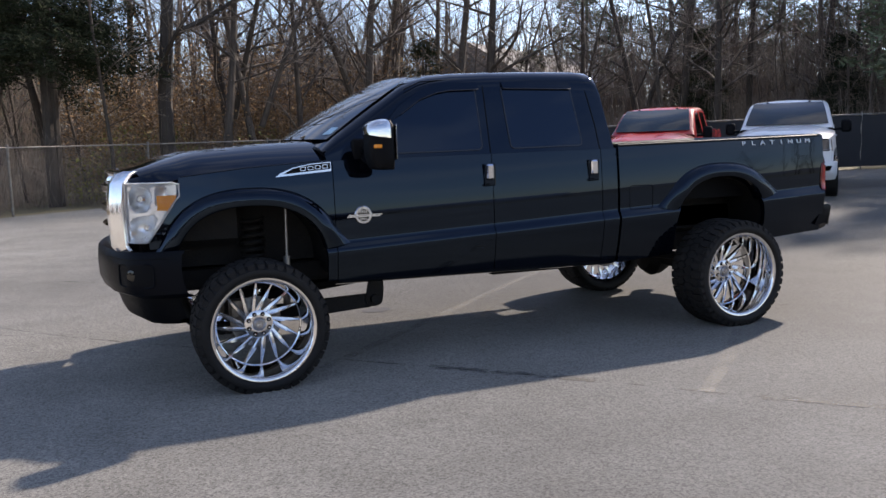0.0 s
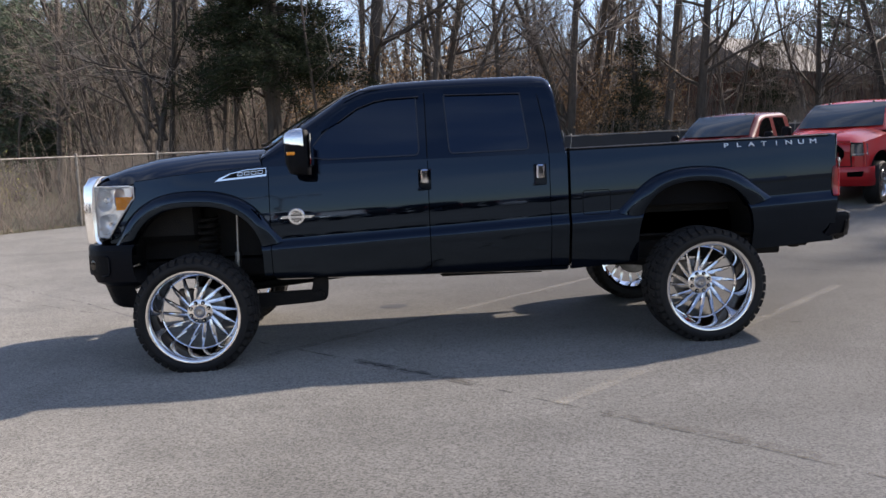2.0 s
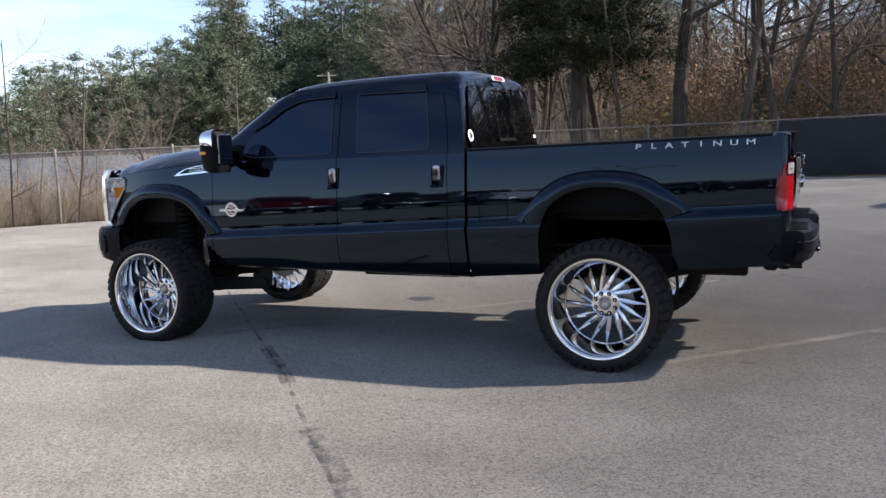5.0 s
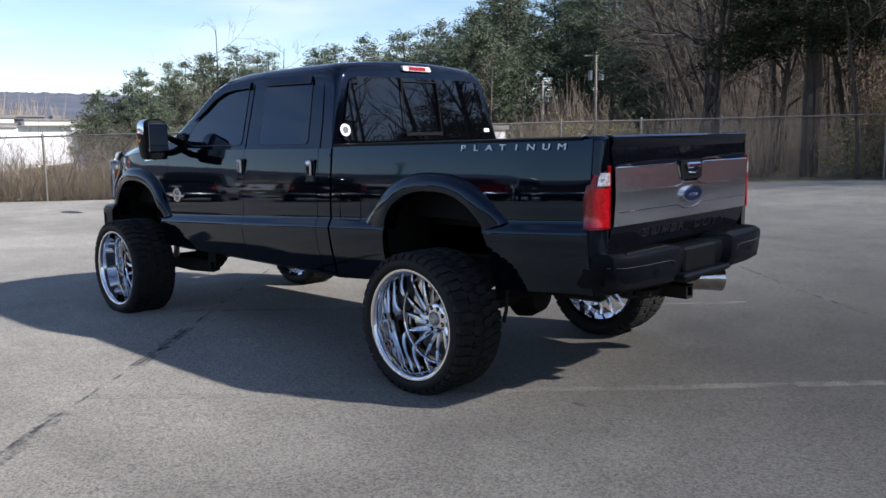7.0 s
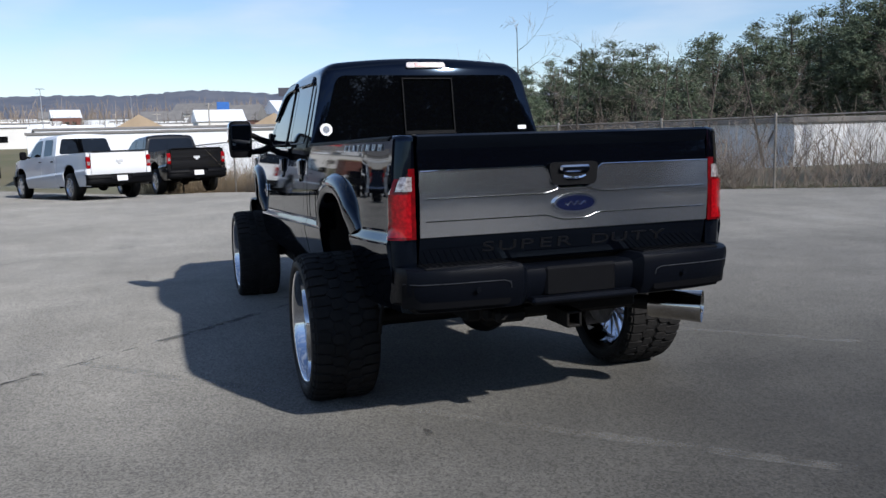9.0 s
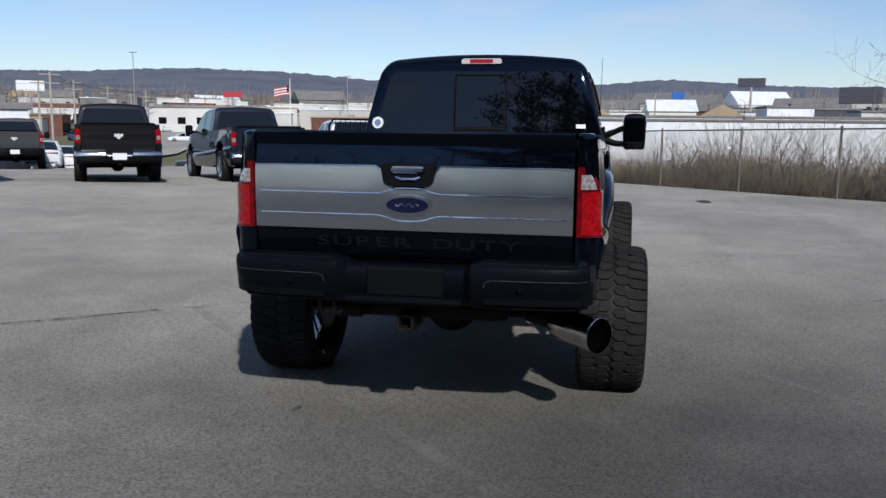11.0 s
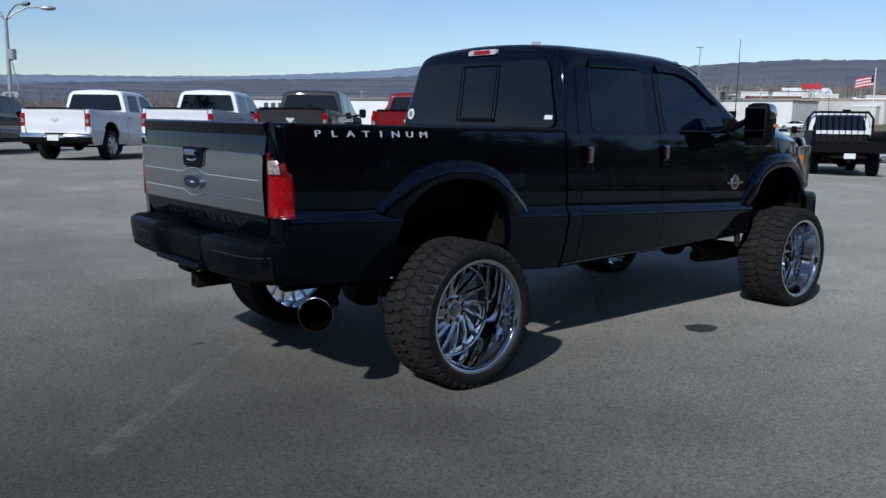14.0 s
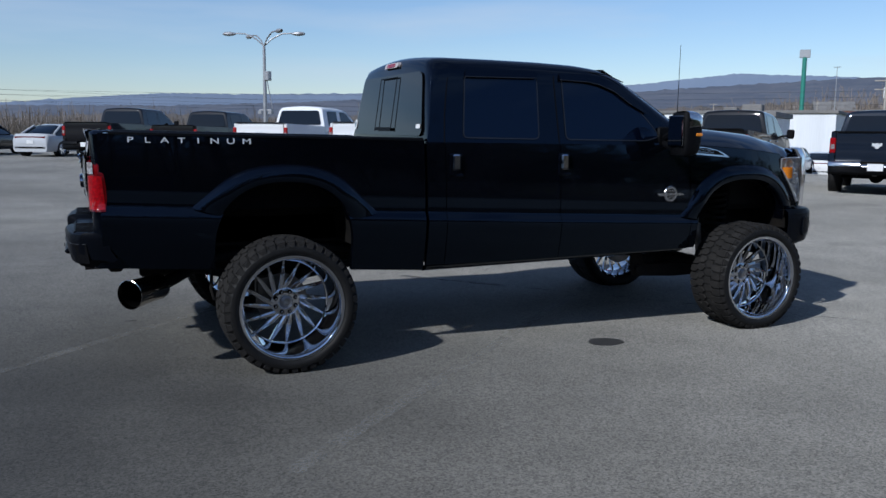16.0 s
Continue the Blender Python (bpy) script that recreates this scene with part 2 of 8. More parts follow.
# ---- mesh helpers ----
class Shape:
    """Collects points and faces for one mesh."""

    def __init__(self):
        self.v, self.f = [], []

    def add(self, verts, faces):
        k = len(self.v)
        self.v += [tuple(p) for p in verts]
        self.f += [tuple(i + k for i in f) for f in faces]
        return self

    def grid(self, rows, wrap=False, close=False):
        n = len(rows[0])
        faces = []
        for i in range(len(rows) - (0 if close else 1)):
            for j in range(n - (0 if wrap else 1)):
                a, b = i, (i + 1) % len(rows)
                faces.append((a * n + j, a * n + (j + 1) % n, b * n + (j + 1) % n, b * n + j))
        return self.add([p for r in rows for p in r], faces)

    def box(self, c, s, b=0.01, m=None):
        """A box with chamfered edges, of centre c and size s."""
        h = [x / 2 for x in s]
        b = min(b, min(h) * 0.98)
        pts, idx = [], {}
        for sx in (-1, 1):
            for sy in (-1, 1):
                for sz in (-1, 1):
                    for k in range(3):
                        q = [sx * (h[0] - b), sy * (h[1] - b), sz * (h[2] - b)]
                        q[k] = (sx, sy, sz)[k] * h[k]
                        idx[sx, sy, sz, k] = len(pts)
                        pts.append(Vector(q))
        F = []
        for k in range(3):
            i, j = [a for a in range(3) if a != k]
            for s0 in (-1, 1):
                ring = []
                for si, sj in ((-1, -1), (1, -1), (1, 1), (-1, 1)):
                    t = [0, 0, 0]
                    t[k], t[i], t[j] = s0, si, sj
                    ring.append(idx[(*t, k)])
                F.append(ring)
            for si in (-1, 1):
                for sj in (-1, 1):
                    e = []
                    for sk, kk in ((-1, i), (1, i), (1, j), (-1, j)):
                        t = [0, 0, 0]
                        t[k], t[i], t[j] = sk, si, sj
                        e.append(idx[(*t, kk)])
                    F.append(e)
        for sx in (-1, 1):
            for sy in (-1, 1):
                for sz in (-1, 1):
                    F.append([idx[sx, sy, sz, k] for k in range(3)])
        c = Vector(c)
        pts = [(m @ p if m else p) + c for p in pts]
        return self.add(pts, F)

    def tube(self, path, r, n=8, caps=True):
        """A round bar along a path; r is a number or one for each point."""
        path = [Vector(p) for p in path]
        r = r if isinstance(r, (list, tuple)) else [r] * len(path)
        rows = []
        side = None
        for i, p in enumerate(path):
            d = (path[min(i + 1, len(path) - 1)] - path[max(i - 1, 0)]).normalized()
            if side is None:
                side = d.orthogonal().normalized()
            side = (side - d * side.dot(d)).normalized()
            up = d.cross(side)
            rows.append([p + (side * math.cos(a) + up * math.sin(a)) * r[i] for a in (2 * math.pi * j / n for j in range(n))])
        k = len(self.v)
        self.grid(rows, wrap=True)
        if caps:
            self.f.append(tuple(k + j for j in reversed(range(n))))
            self.f.append(tuple(k + (len(path) - 1) * n + j for j in range(n)))
        return self

    def lathe(self, profile, n=48, m=None, closed=False):
        """Turns (radius, height) points round the y axis."""
        rows = []
        for j in range(n):
            a = 2 * math.pi * j / n
            rows.append([Vector((r * math.cos(a), y, r * math.sin(a))) for r, y in profile])
        if m:
            rows = [[m @ p for p in r] for r in rows]
        return self.grid(rows, close=True, wrap=closed)

    def prism(self, outline, depth, place):
        """A flat outline (u, v) with depth; place(u, v, d) gives the point."""
        n = len(outline)
        pts = [place(u, v, 0) for u, v in outline] + [place(u, v, depth) for u, v in outline]
        return self.add(pts, [tuple(range(n)), tuple(reversed(range(n, 2 * n)))] + [(i, (i + 1) % n, n + (i + 1) % n, n + i) for i in range(n)])

    def mesh(self, name, mat, smooth=35):
        me = bpy.data.meshes.new(name)
        me.from_pydata(self.v, [], self.f)
        bm = bmesh.new()
        bm.from_mesh(me)
        if len(bm.faces) < 60000:
            bmesh.ops.recalc_face_normals(bm, faces=bm.faces)
        bm.to_mesh(me)
        bm.free()
        for mm in mat if isinstance(mat, (list, tuple)) else [mat]:
            me.materials.append(mm)
        if smooth:
            me.shade_smooth()
            me.set_sharp_from_angle(angle=radians(smooth))
        return me


def part(name, shape, mat, parent=None, label="", smooth=35):
    ob = new(name, shape if isinstance(shape, bpy.types.Mesh) else shape.mesh(name, mat, smooth))
    if parent:
        ob.parent = parent
    if label:
        tagged(ob, label)
    return ob


def thing(name, label, category, group="", kind="", at=None):
    ob = new(name)
    ob.empty_display_size = 0.2
    if at:
        ob.matrix_world = at
    return tagged(ob, label, category, group, kind)


def rounded(points, r=0.03, n=4):
    """An outline of (u, v) with its corners rounded."""
    out = []
    k = len(points)
    for i in range(k):
        a, p, c = (Vector(points[(i + d) % k]) for d in (-1, 0, 1))
        d1, d2 = (a - p), (c - p)
        q = min(r, d1.length * 0.45, d2.length * 0.45)
        p1, p2 = p + d1.normalized() * q, p + d2.normalized() * q
        for s in range(n + 1):
            t = s / n
            out.append(tuple(p1 * (1 - t) ** 2 + p * 2 * t * (1 - t) + p2 * t * t))
    return out


def lerp_table(table, x):
    if x <= table[0][0]:
        return table[0][1]
    for (a, u), (b, v) in zip(table, table[1:]):
        if x <= b:
            return u + (v - u) * (x - a) / (b - a)
    return table[-1][1]


def smoothstep(a, b, x):
    t = min(1, max(0, (x - a) / (b - a)))
    return t * t * (3 - 2 * t)


def lettering(name, text, size, m, mat, parent, depth=0.004, spread=1.0, label=""):
    cu = bpy.data.curves.new(name, "FONT")
    cu.body, cu.size, cu.extrude, cu.space_character = text, size, depth, spread
    cu.align_x, cu.align_y = "CENTER", "CENTER"
    tmp = new(name, cu)
    me = bpy.data.meshes.new_from_object(tmp)
    bpy.data.objects.remove(tmp)
    me.transform(m)
    me.materials.clear()
    me.materials.append(mat)
    return part(name, me, mat, parent, label)



# ---- ground ----
def height(x, y):
    """The lie of the land: a gently tilted lot, falling away to the town and rising under the woods."""
    r = math.hypot(x, y)
    z = 0.0125 * x if abs(x) < 8 else math.copysign(0.1 + 0.02 * (min(abs(x), 26) - 8), x)
    z += 0.2 * smoothstep(6, 17, r)
    z += 0.20 * math.exp(-((x + 9) ** 2 + (y + 13) ** 2) / 110)
    town = smoothstep(30, 75, -0.72 * x - 0.69 * y)
    z -= 2.6 * town
    west = smoothstep(2, 24, (-21 - x)) * smoothstep(-8, 6, y) * (1 - smoothstep(25, 60, y))
    z -= 3.0 * west * (1 - town)
    woods = smoothstep(4, 40, 0.69 * (y - 5) + 0.72 * min(x + 19, 60))
    beyond = smoothstep(26, 60, 0.62 * y + 0.3 * x)
    z += 1.6 * beyond
    z += town * smoothstep(0.55, 0.80, -x / max(r, 1)) * (0.042 * min(max(r - 100, 0), 250) + 0.018 * min(max(r - 350, 0), 260))
    return z


GRASS = material("dry_winter_grass", (0.16, 0.13, 0.075), 0.95, second=(0.09, 0.095, 0.04), scale=0.06, fine=3, bump=0.6, bump_scale=6)


def build_ground():
    ax = sorted({round(s * v, 3) for s in (-1, 1) for v in (0, 4, 8, 12, 16, 20, 24, 28, 32, 38, 46, 56, 70, 90, 105, 120, 145, 170, 210, 260, 330, 420, 540, 700, 1200, 2100, 3500)})
    s = Shape()
    s.grid([[(x, y, height(x, y) - 0.06) for y in ax] for x in ax])
    me = s.mesh("ground", GRASS)
    return tagged(part("ground", me, GRASS), "dry brown winter grass and leaf litter round the lot", "ground", kind="structure")


build_ground()

# the edge of the asphalt: the diagonal fence line, the screened fence, then out to the town side
LOT = [(-26, -1.5), (-21, 2.2), (-16, 6.4), (-12, 10.4), (-8.3, 14.6), (-5, 17.7), (-1.5, 20.2), (3, 21.5), (9, 20), (15, 17), (22, 12), (30, 6), (36, -6), (36, -46), (4, -50), (-34, -34), (-38, -14)]


def build_pavement():
    c = (0.0, -6.0)
    s = Shape()
    rim = []
    for i, a in enumerate(LOT):
        b = LOT[(i + 1) % len(LOT)]
        for k in range(6):
            t = k / 6
            wob = 0.12 * math.sin(i * 3.7 + k * 2.1)
            rim.append((a[0] + (b[0] - a[0]) * t + wob, a[1] + (b[1] - a[1]) * t + wob))
    rows = []
    for q in (0.0008, 0.05, 0.1, 0.16, 0.23, 0.31, 0.4, 0.5, 0.6, 0.7, 0.8, 0.9, 1.0):
        rows.append([(c[0] + (x - c[0]) * q, c[1] + (y - c[1]) * q) for x, y in rim])
    s.grid([[(x, y, height(x, y)) for x, y in r] for r in rows], wrap=True)
    n = len(rim)
    s.f.append(tuple(range(n)))
    s.grid([[(x, y, height(x, y)) for x, y in rim], [(x, y, height(x, y) - 0.15) for x, y in rim]], wrap=True)
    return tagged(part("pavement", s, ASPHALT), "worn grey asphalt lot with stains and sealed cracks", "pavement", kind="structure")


build_pavement()

SURROUND = material("bright_chrome_surround", (0.80, 0.81, 0.83), 0.14, metal=1.0, var=0.06, scale=5)
HUBGREY = material("dark_milled_hub", (0.34, 0.34, 0.35), 0.30, metal=1.0, var=0.2, scale=20)
# near-black for openings; the shade of their depth is in the colour
BORE = material("opening_shade_black", (0.0015, 0.0015, 0.0015), 0.9, spec=0.02, var=0.2)
POLISHED = material("polished_exhaust_steel", (0.62, 0.60, 0.57), 0.12, metal=1.0, second=(0.45, 0.42, 0.38), scale=10)
EMBOSS = material("satin_black_letters", (0.0055, 0.006, 0.008), 0.36, spec=0.3)
SATIN = material("satin_silver", (0.70, 0.71, 0.72), 0.35, metal=0.35, var=0.1, scale=20)
GREYEDGE = material("pale_edge_grey", (0.045, 0.05, 0.06), 0.5, second=(0.008, 0.009, 0.012), scale=14)

# ---- the lifted pickup ----
# x runs from the nose (-) to the tail (+), y is positive on the passenger side
WHEEL_X, TYRE_R, TYRE_IN, TYRE_OUT = 1.984, 0.452, 0.84, 1.215
ARCH = {"front": (-1.97, 0.80, 0.51, 0.44), "rear": (1.98, 0.84, 0.47, 0.45)}
FLARE = {"front": (-1.97, 0.80, 0.625, 0.565), "rear": (1.98, 0.84, 0.615, 0.57)}


def arch_z(spec, x, e=2.35):
    cx, cz, rx, rz = spec
    u = abs(x - cx) / rx
    return None if u >= 1 else cz + rz * (1 - u ** e) ** (1 / e)


def crease_z(x):
    return 0.985 + 0.048 * x * (0.9 if x < 0 else 1.0)


def side_y(x, z):
    """Half the body's width."""
    c = crease_z(x)
    d = z - c
    if d < -0.03:
        y = lerp_table([(-0.5, 0.88), (-0.36, 0.925), (-0.2, 0.965), (-0.06, 0.989), (-0.03, 0.992)], d)
    elif d < 0.03:
        y = 0.992 - 0.031 * min(1, max(0, (d + 0.030) / 0.056))
    else:
        y = lerp_table([(0.03, 0.961), (0.08, 0.9625), (0.14, 0.9625), (0.22, 0.960), (0.30, 0.955), (0.38, 0.9485), (0.46, 0.941), (0.54, 0.932), (0.62, 0.922), (0.75, 0.90)], d)
    taper = 0.10 * smoothstep(-1.9, -2.75, x) ** 1.3 + 0.02 * smoothstep(2.6, 3.15, x)
    return y - taper


def panel(x0, x1, bottom, top, spec=None, fold=0.03, nz=22):
    """A body panel from x0 to x1 between two heights, with folded edges, on the passenger side."""
    xs = [x0 + (x1 - x0) * i / max(2, int((x1 - x0) / 0.03)) for i in range(max(2, int((x1 - x0) / 0.03)) + 1)]
    if spec:
        cx, cz, rx, rz = spec
        xs += [cx + s * rx * q for s in (-1, 1) for q in (0.9, 0.95, 0.975, 0.99, 0.997, 0.9995, 1.0005)]
        xs = sorted(x for x in set(xs) if x0 <= x <= x1)
    rows = []
    for x in xs:
        zb, zt = bottom(x), top(x)
        if spec and arch_z(spec, x) is not None:
            zb = max(zb, arch_z(spec, x))
        c = crease_z(x)
        low = nz // 3
        zs = [zb + (c - 0.042 - zb) * j / low for j in range(low)] + [c + o for o in (-0.042, -0.022, -0.011, 0.0, 0.011, 0.022, 0.042)]
        up = nz - low - 6
        zs += [c + 0.042 + (zt - c - 0.042) * j / up for j in range(1, up + 1)]
        zs = [max(z, zb + 0.0004 * j) for j, z in enumerate(zs)]
        row = [(x, side_y(x, zb) - fold, zb)] + [(x, side_y(x, z), z) for z in zs] + [(x, side_y(x, zt) - fold, zt + 0.004)]
        rows.append(row)
    first = [(p[0], p[1] - fold, p[2]) for p in rows[0]]
    last = [(p[0], p[1] - fold, p[2]) for p in rows[-1]]
    return Shape().grid([first] + rows + [last])


def mirrored(shape):
    s = Shape()
    s.v = [(x, -y, z) for x, y, z in shape.v]
    s.f = [tuple(reversed(f)) for f in shape.f]
    return s


def both(name, shape, mat, parent, label="", smooth=35):
    return [part(name, shape, mat, parent, label, smooth), part(name, mirrored(shape), mat, parent, label, smooth)]


def flare(kind):
    cx, cz, rx, rz = FLARE[kind]
    ax, az, arx, arz = ARCH[kind]
    e = 2.35
    rows = []
    n = 72
    for i in range(n + 1):
        a = math.pi * (1 - i / n)
        c, s = math.cos(a), math.sin(a)
        rr = (abs(c) ** e + abs(s) ** e) ** (-1 / e)
        o = (cx + rx * c * rr, cz + rz * s * rr)
        q = (ax + arx * c * rr, az + arz * s * rr)
        # the lip sweeps out into the body crease at both ends
        rise = min(1.0, max(0.0, (o[1] - crease_z(o[0]) - 0.012) / 0.20))
        if o[1] < crease_z(o[0]) + 0.012 or o[1] < cz + 0.02:
            continue
        o = (o[0] + math.copysign(0.08 * (1 - rise) ** 2.5, c), o[1])
        fade = 0.52 + 0.48 * smoothstep(0.0, 1.0, rise)
        row = []
        for p, bulge in ((0.0, -0.002), (0.06, 0.012), (0.16, 0.030), (0.34, 0.044), (0.6, 0.052), (0.82, 0.052), (0.96, 0.044), (1.0, 0.030)):
            x, z = o[0] + (q[0] - o[0]) * p, o[1] + (q[1] - o[1]) * p
            row.append((x, side_y(o[0], max(min(o[1], 1.3), crease_z(o[0]) + 0.03)) + (bulge * fade if bulge > 0 else bulge), z))
        row.append((q[0], row[-1][1] - 0.10, q[1]))
        rows.append(row)
    rows = [[(x, y - 0.05, z) for x, y, z in rows[0]]] + rows + [[(x, y - 0.05, z) for x, y, z in rows[-1]]]
    return Shape().grid(rows)


# heights of the upper edges
def belt(x):
    return 1.545 + 0.012 * x


def hood_edge(x):
    return lerp_table([(-2.75, 1.405), (-2.45, 1.445), (-2.0, 1.495), (-1.38, 1.535)], x)


CAB_TOP = [(-1.44, 1.60), (-1.40, 1.63), (-0.80, 2.06), (-0.70, 2.105), (-0.58, 2.137), (-0.40, 2.158), (-0.1, 2.171), (0.3, 2.178), (0.7, 2.180), (0.80, 2.172), (0.845, 2.145), (0.865, 2.095), (0.90, 1.85), (0.935, 1.58), (0.94, 1.50)]


def cab_section(x, zt):
    """Half of a cross-section of the cab, from the belt up to the middle of the roof."""
    zb = belt(x) - 0.02
    y0 = 0.925
    h = zt - zb
    slope = 0.245
    r = min(0.10, h * 0.4)
    pts = []
    yt = y0 - slope * h
    crown = 0.035 * smoothstep(0.05, 0.5, h)
    for k in range(7):
        z = zb + (h - r) * k / 6
        pts.append((y0 - slope * (z - zb), z))
    ya = y0 - slope * (h - r)
    for k in range(1, 7):
        a = k / 6 * math.pi / 2 * 0.93
        pts.append((ya - slope * r * math.sin(a) - r * (1 - math.cos(a)) * 1.25, zt - r + r * math.sin(a)))
    ye, ze = pts[-1]
    for k in range(1, 9):
        t = k / 8
        pts.append((ye * (1 - t), ze + crown * (1 - (1 - t) ** 2)))
    return pts


def build_cab_shell():
    rows = []
    for (xa, za), (xb, zb) in zip(CAB_TOP, CAB_TOP[1:]):
        n = max(1, int((xb - xa) / 0.08))
        for k in range(n):
            t = k / n
            x, zt = xa + (xb - xa) * t, za + (zb - za) * t
            rows.append((x, zt))
    rows.append(CAB_TOP[-1])
    out = []
    for x, zt in rows:
        half = cab_section(x, zt)
        bow = lambda y: -0.16 * (1 - (y / 0.9) ** 2) * smoothstep(-0.7, -1.4, x) + 0.014 * (1 - (y / 0.9) ** 2) * smoothstep(0.8, 0.9, x)
        out.append([(x + bow(y), y, z) for y, z in half] + [(x + bow(y), -y, z) for y, z in reversed(half[:-1])])
    return Shape().grid(out)


def glass_y(x, z):
    return 0.925 - 0.245 * (z - (belt(x) - 0.02))


def side_pane(points, r, lift, depth=0.004):
    s = Shape()
    return s.prism(rounded(points, r, 5), depth, lambda u, v, d: (u, glass_y(u, v) + lift - d, v))


def ring(points, r, lift, width, thick=0.010):
    """A raised trim strip that runs round an outline on the cab's side."""
    o = rounded(points, r, 5)
    cu, cv = sum(p[0] for p in o) / len(o), sum(p[1] for p in o) / len(o)
    i = []
    n = len(o)
    for k in range(n):
        a, b = Vector(o[k - 1]), Vector(o[(k + 1) % n])
        d = (b - a).normalized()
        nrm = Vector((-d.y, d.x))
        p = Vector(o[k])
        if nrm.dot(Vector((cu, cv)) - p) < 0:
            nrm = -nrm
        i.append(p + nrm * width)
    rows = []
    for (u, v), q in zip(o, i):
        rows.append([(u, glass_y(u, v) - 0.004, v), (u, glass_y(u, v) + lift + thick, v), (q[0], glass_y(*q) + lift + thick, q[1]), (q[0], glass_y(*q) - 0.004, q[1])])
    return Shape().grid(rows, close=True)


WIN_F = [(-1.11, 1.60), (-0.99, 1.745), (-0.86, 1.875), (-0.70, 1.985), (-0.56, 2.035), (-0.45, 2.052), (-0.225, 2.055), (-0.215, 1.572), (-0.97, 1.562)]
WIN_R = [(-0.015, 2.06), (0.60, 2.055), (0.655, 1.585), (0.015, 1.575)]


def wheel(parent, x, side, z):
    """A deep-dished chrome wheel with swept spokes and an off-road tyre."""
    w = new("wheel")
    w.parent = parent
    w.matrix_basis = pose(x, 0, z, 0, 0, 0 if side > 0 else 180)
    if not WHEEL_MESHES:
        build_wheel_meshes()
    for name, me, label in WHEEL_MESHES:
        o = new(name, me)
        o.parent = w
        if label:
            tagged(o, label)
    return w


WHEEL_MESHES = []


def build_wheel_meshes():
    a, b = TYRE_IN, TYRE_OUT
    R = TYRE_R - 0.013
    prof = [(0.33, a + 0.02), (0.345, a - 0.005), (0.375, a - 0.020), (0.405, a - 0.016), (R - 0.022, a + 0.004), (R - 0.004, a + 0.03), (R, a + 0.09), (R + 0.002, (a + b) / 2), (R, b - 0.09),
            (R - 0.004, b - 0.03), (R - 0.024, b - 0.002), (0.405, b + 0.011), (0.388, b + 0.015), (0.370, b + 0.013), (0.356, b + 0.002), (0.346, b - 0.02)]
    WHEEL_MESHES.append(("tyre", Shape().lathe(prof, 72).mesh("tyre", RUBBER), "black mud-terrain tyre"))
    t = Shape()
    n = 42
    st = 2 * math.pi / n
    ri, ro = R - 0.012, TYRE_R

    def lug(g, y0, outline):
        """One tread block: an outline of (pitch share, offset across) raised from the carcass."""
        k = len(outline)
        cu, cv = sum(u for u, v in outline) / k, sum(v for u, v in outline) / k
        q = []
        for r, shrink in ((ri, 1.0), (ro - 0.003, 0.98), (ro, 0.92)):
            for u, v in outline:
                an = g + st * (cu + (u - cu) * shrink)
                drop = 0.010 * smoothstep(w * 0.40, w * 0.5, abs(y0 + cv + (v - cv) * shrink - mid))
                q.append(((r - drop) * math.cos(an), y0 + cv + (v - cv) * shrink, (r - drop) * math.sin(an)))
        faces = [tuple(range(2 * k, 3 * k))]
        for lv in (0, 1):
            faces += [(lv * k + j, lv * k + (j + 1) % k, (lv + 1) * k + (j + 1) % k, (lv + 1) * k + j) for j in range(k)]
        t.add(q, faces)

    mid, w = (a + b) / 2, b - a
    for k in range(n):
        g = k * st
        long = 0.018 if k % 2 else 0.0
        for sgn, off in ((1, 0.0), (-1, 0.5)):
            edge = mid + sgn * (w / 2 - 0.010)
            # shoulder block with a hooked inner end, then the two interlocking rows next to the middle
            lug(g + off * st, edge, [(0.04, 0.0), (0.86, 0.0), (0.90, -sgn * 0.040), (0.84, -sgn * (0.080 + long)), (0.40, -sgn * (0.090 + long)), (0.12, -sgn * (0.074 + long)), (0.02, -sgn * 0.036)])
            lug(g + (off + 0.34) * st, mid + sgn * 0.090, [(0.10, sgn * (0.004 - long)), (0.58, sgn * (0.006 - long)), (0.94, -sgn * 0.018), (0.88, -sgn * 0.070), (0.48, -sgn * 0.088), (0.06, -sgn * 0.066), (0.0, -sgn * 0.026)])
        for sgn, yy in ((1, b), (-1, a)):
            # shoulder lugs run down the side wall, long and short by turns
            q = []
            o = 0.0 if sgn > 0 else 0.5 * st
            for r, ext in ((R - (0.044 if k % 2 else 0.030), 0.010), (R - 0.004, 0.001)):
                for an in (g + 0.14 * st + o, g + 0.76 * st + o):
                    q.append((r * math.cos(an), yy - sgn * 0.012, r * math.sin(an)))
                    q.append((r * math.cos(an), yy + sgn * ext, r * math.sin(an)))
            t.add(q, [(0, 1, 3, 2), (4, 5, 7, 6), (0, 1, 5, 4), (2, 3, 7, 6), (1, 3, 7, 5)])
    WHEEL_MESHES.append(("tread", t.mesh("tread", LUG, 20), "dusty tread blocks with deep grooves"))
    # barrel and lip: the lip stands proud, the barrel runs deep to the spokes
    hub = 0.985
    rim = [(0.340, a + 0.005), (0.330, a + 0.012), (0.316, a + 0.022), (0.290, hub - 0.03), (0.284, hub - 0.022), (0.284, hub - 0.008), (0.292, hub - 0.002), (0.296, hub + 0.03), (0.304, b - 0.16), (0.313, b - 0.07),
           (0.320, b - 0.03), (0.325, b - 0.012), (0.330, b - 0.003), (0.338, b + 0.001), (0.350, b + 0.002), (0.354, b - 0.003), (0.355, b - 0.016), (0.347, b - 0.03)]
    WHEEL_MESHES.append(("rim", Shape().lathe(rim, 96).mesh("rim", CHROME), "deep-dished polished chrome rim"))
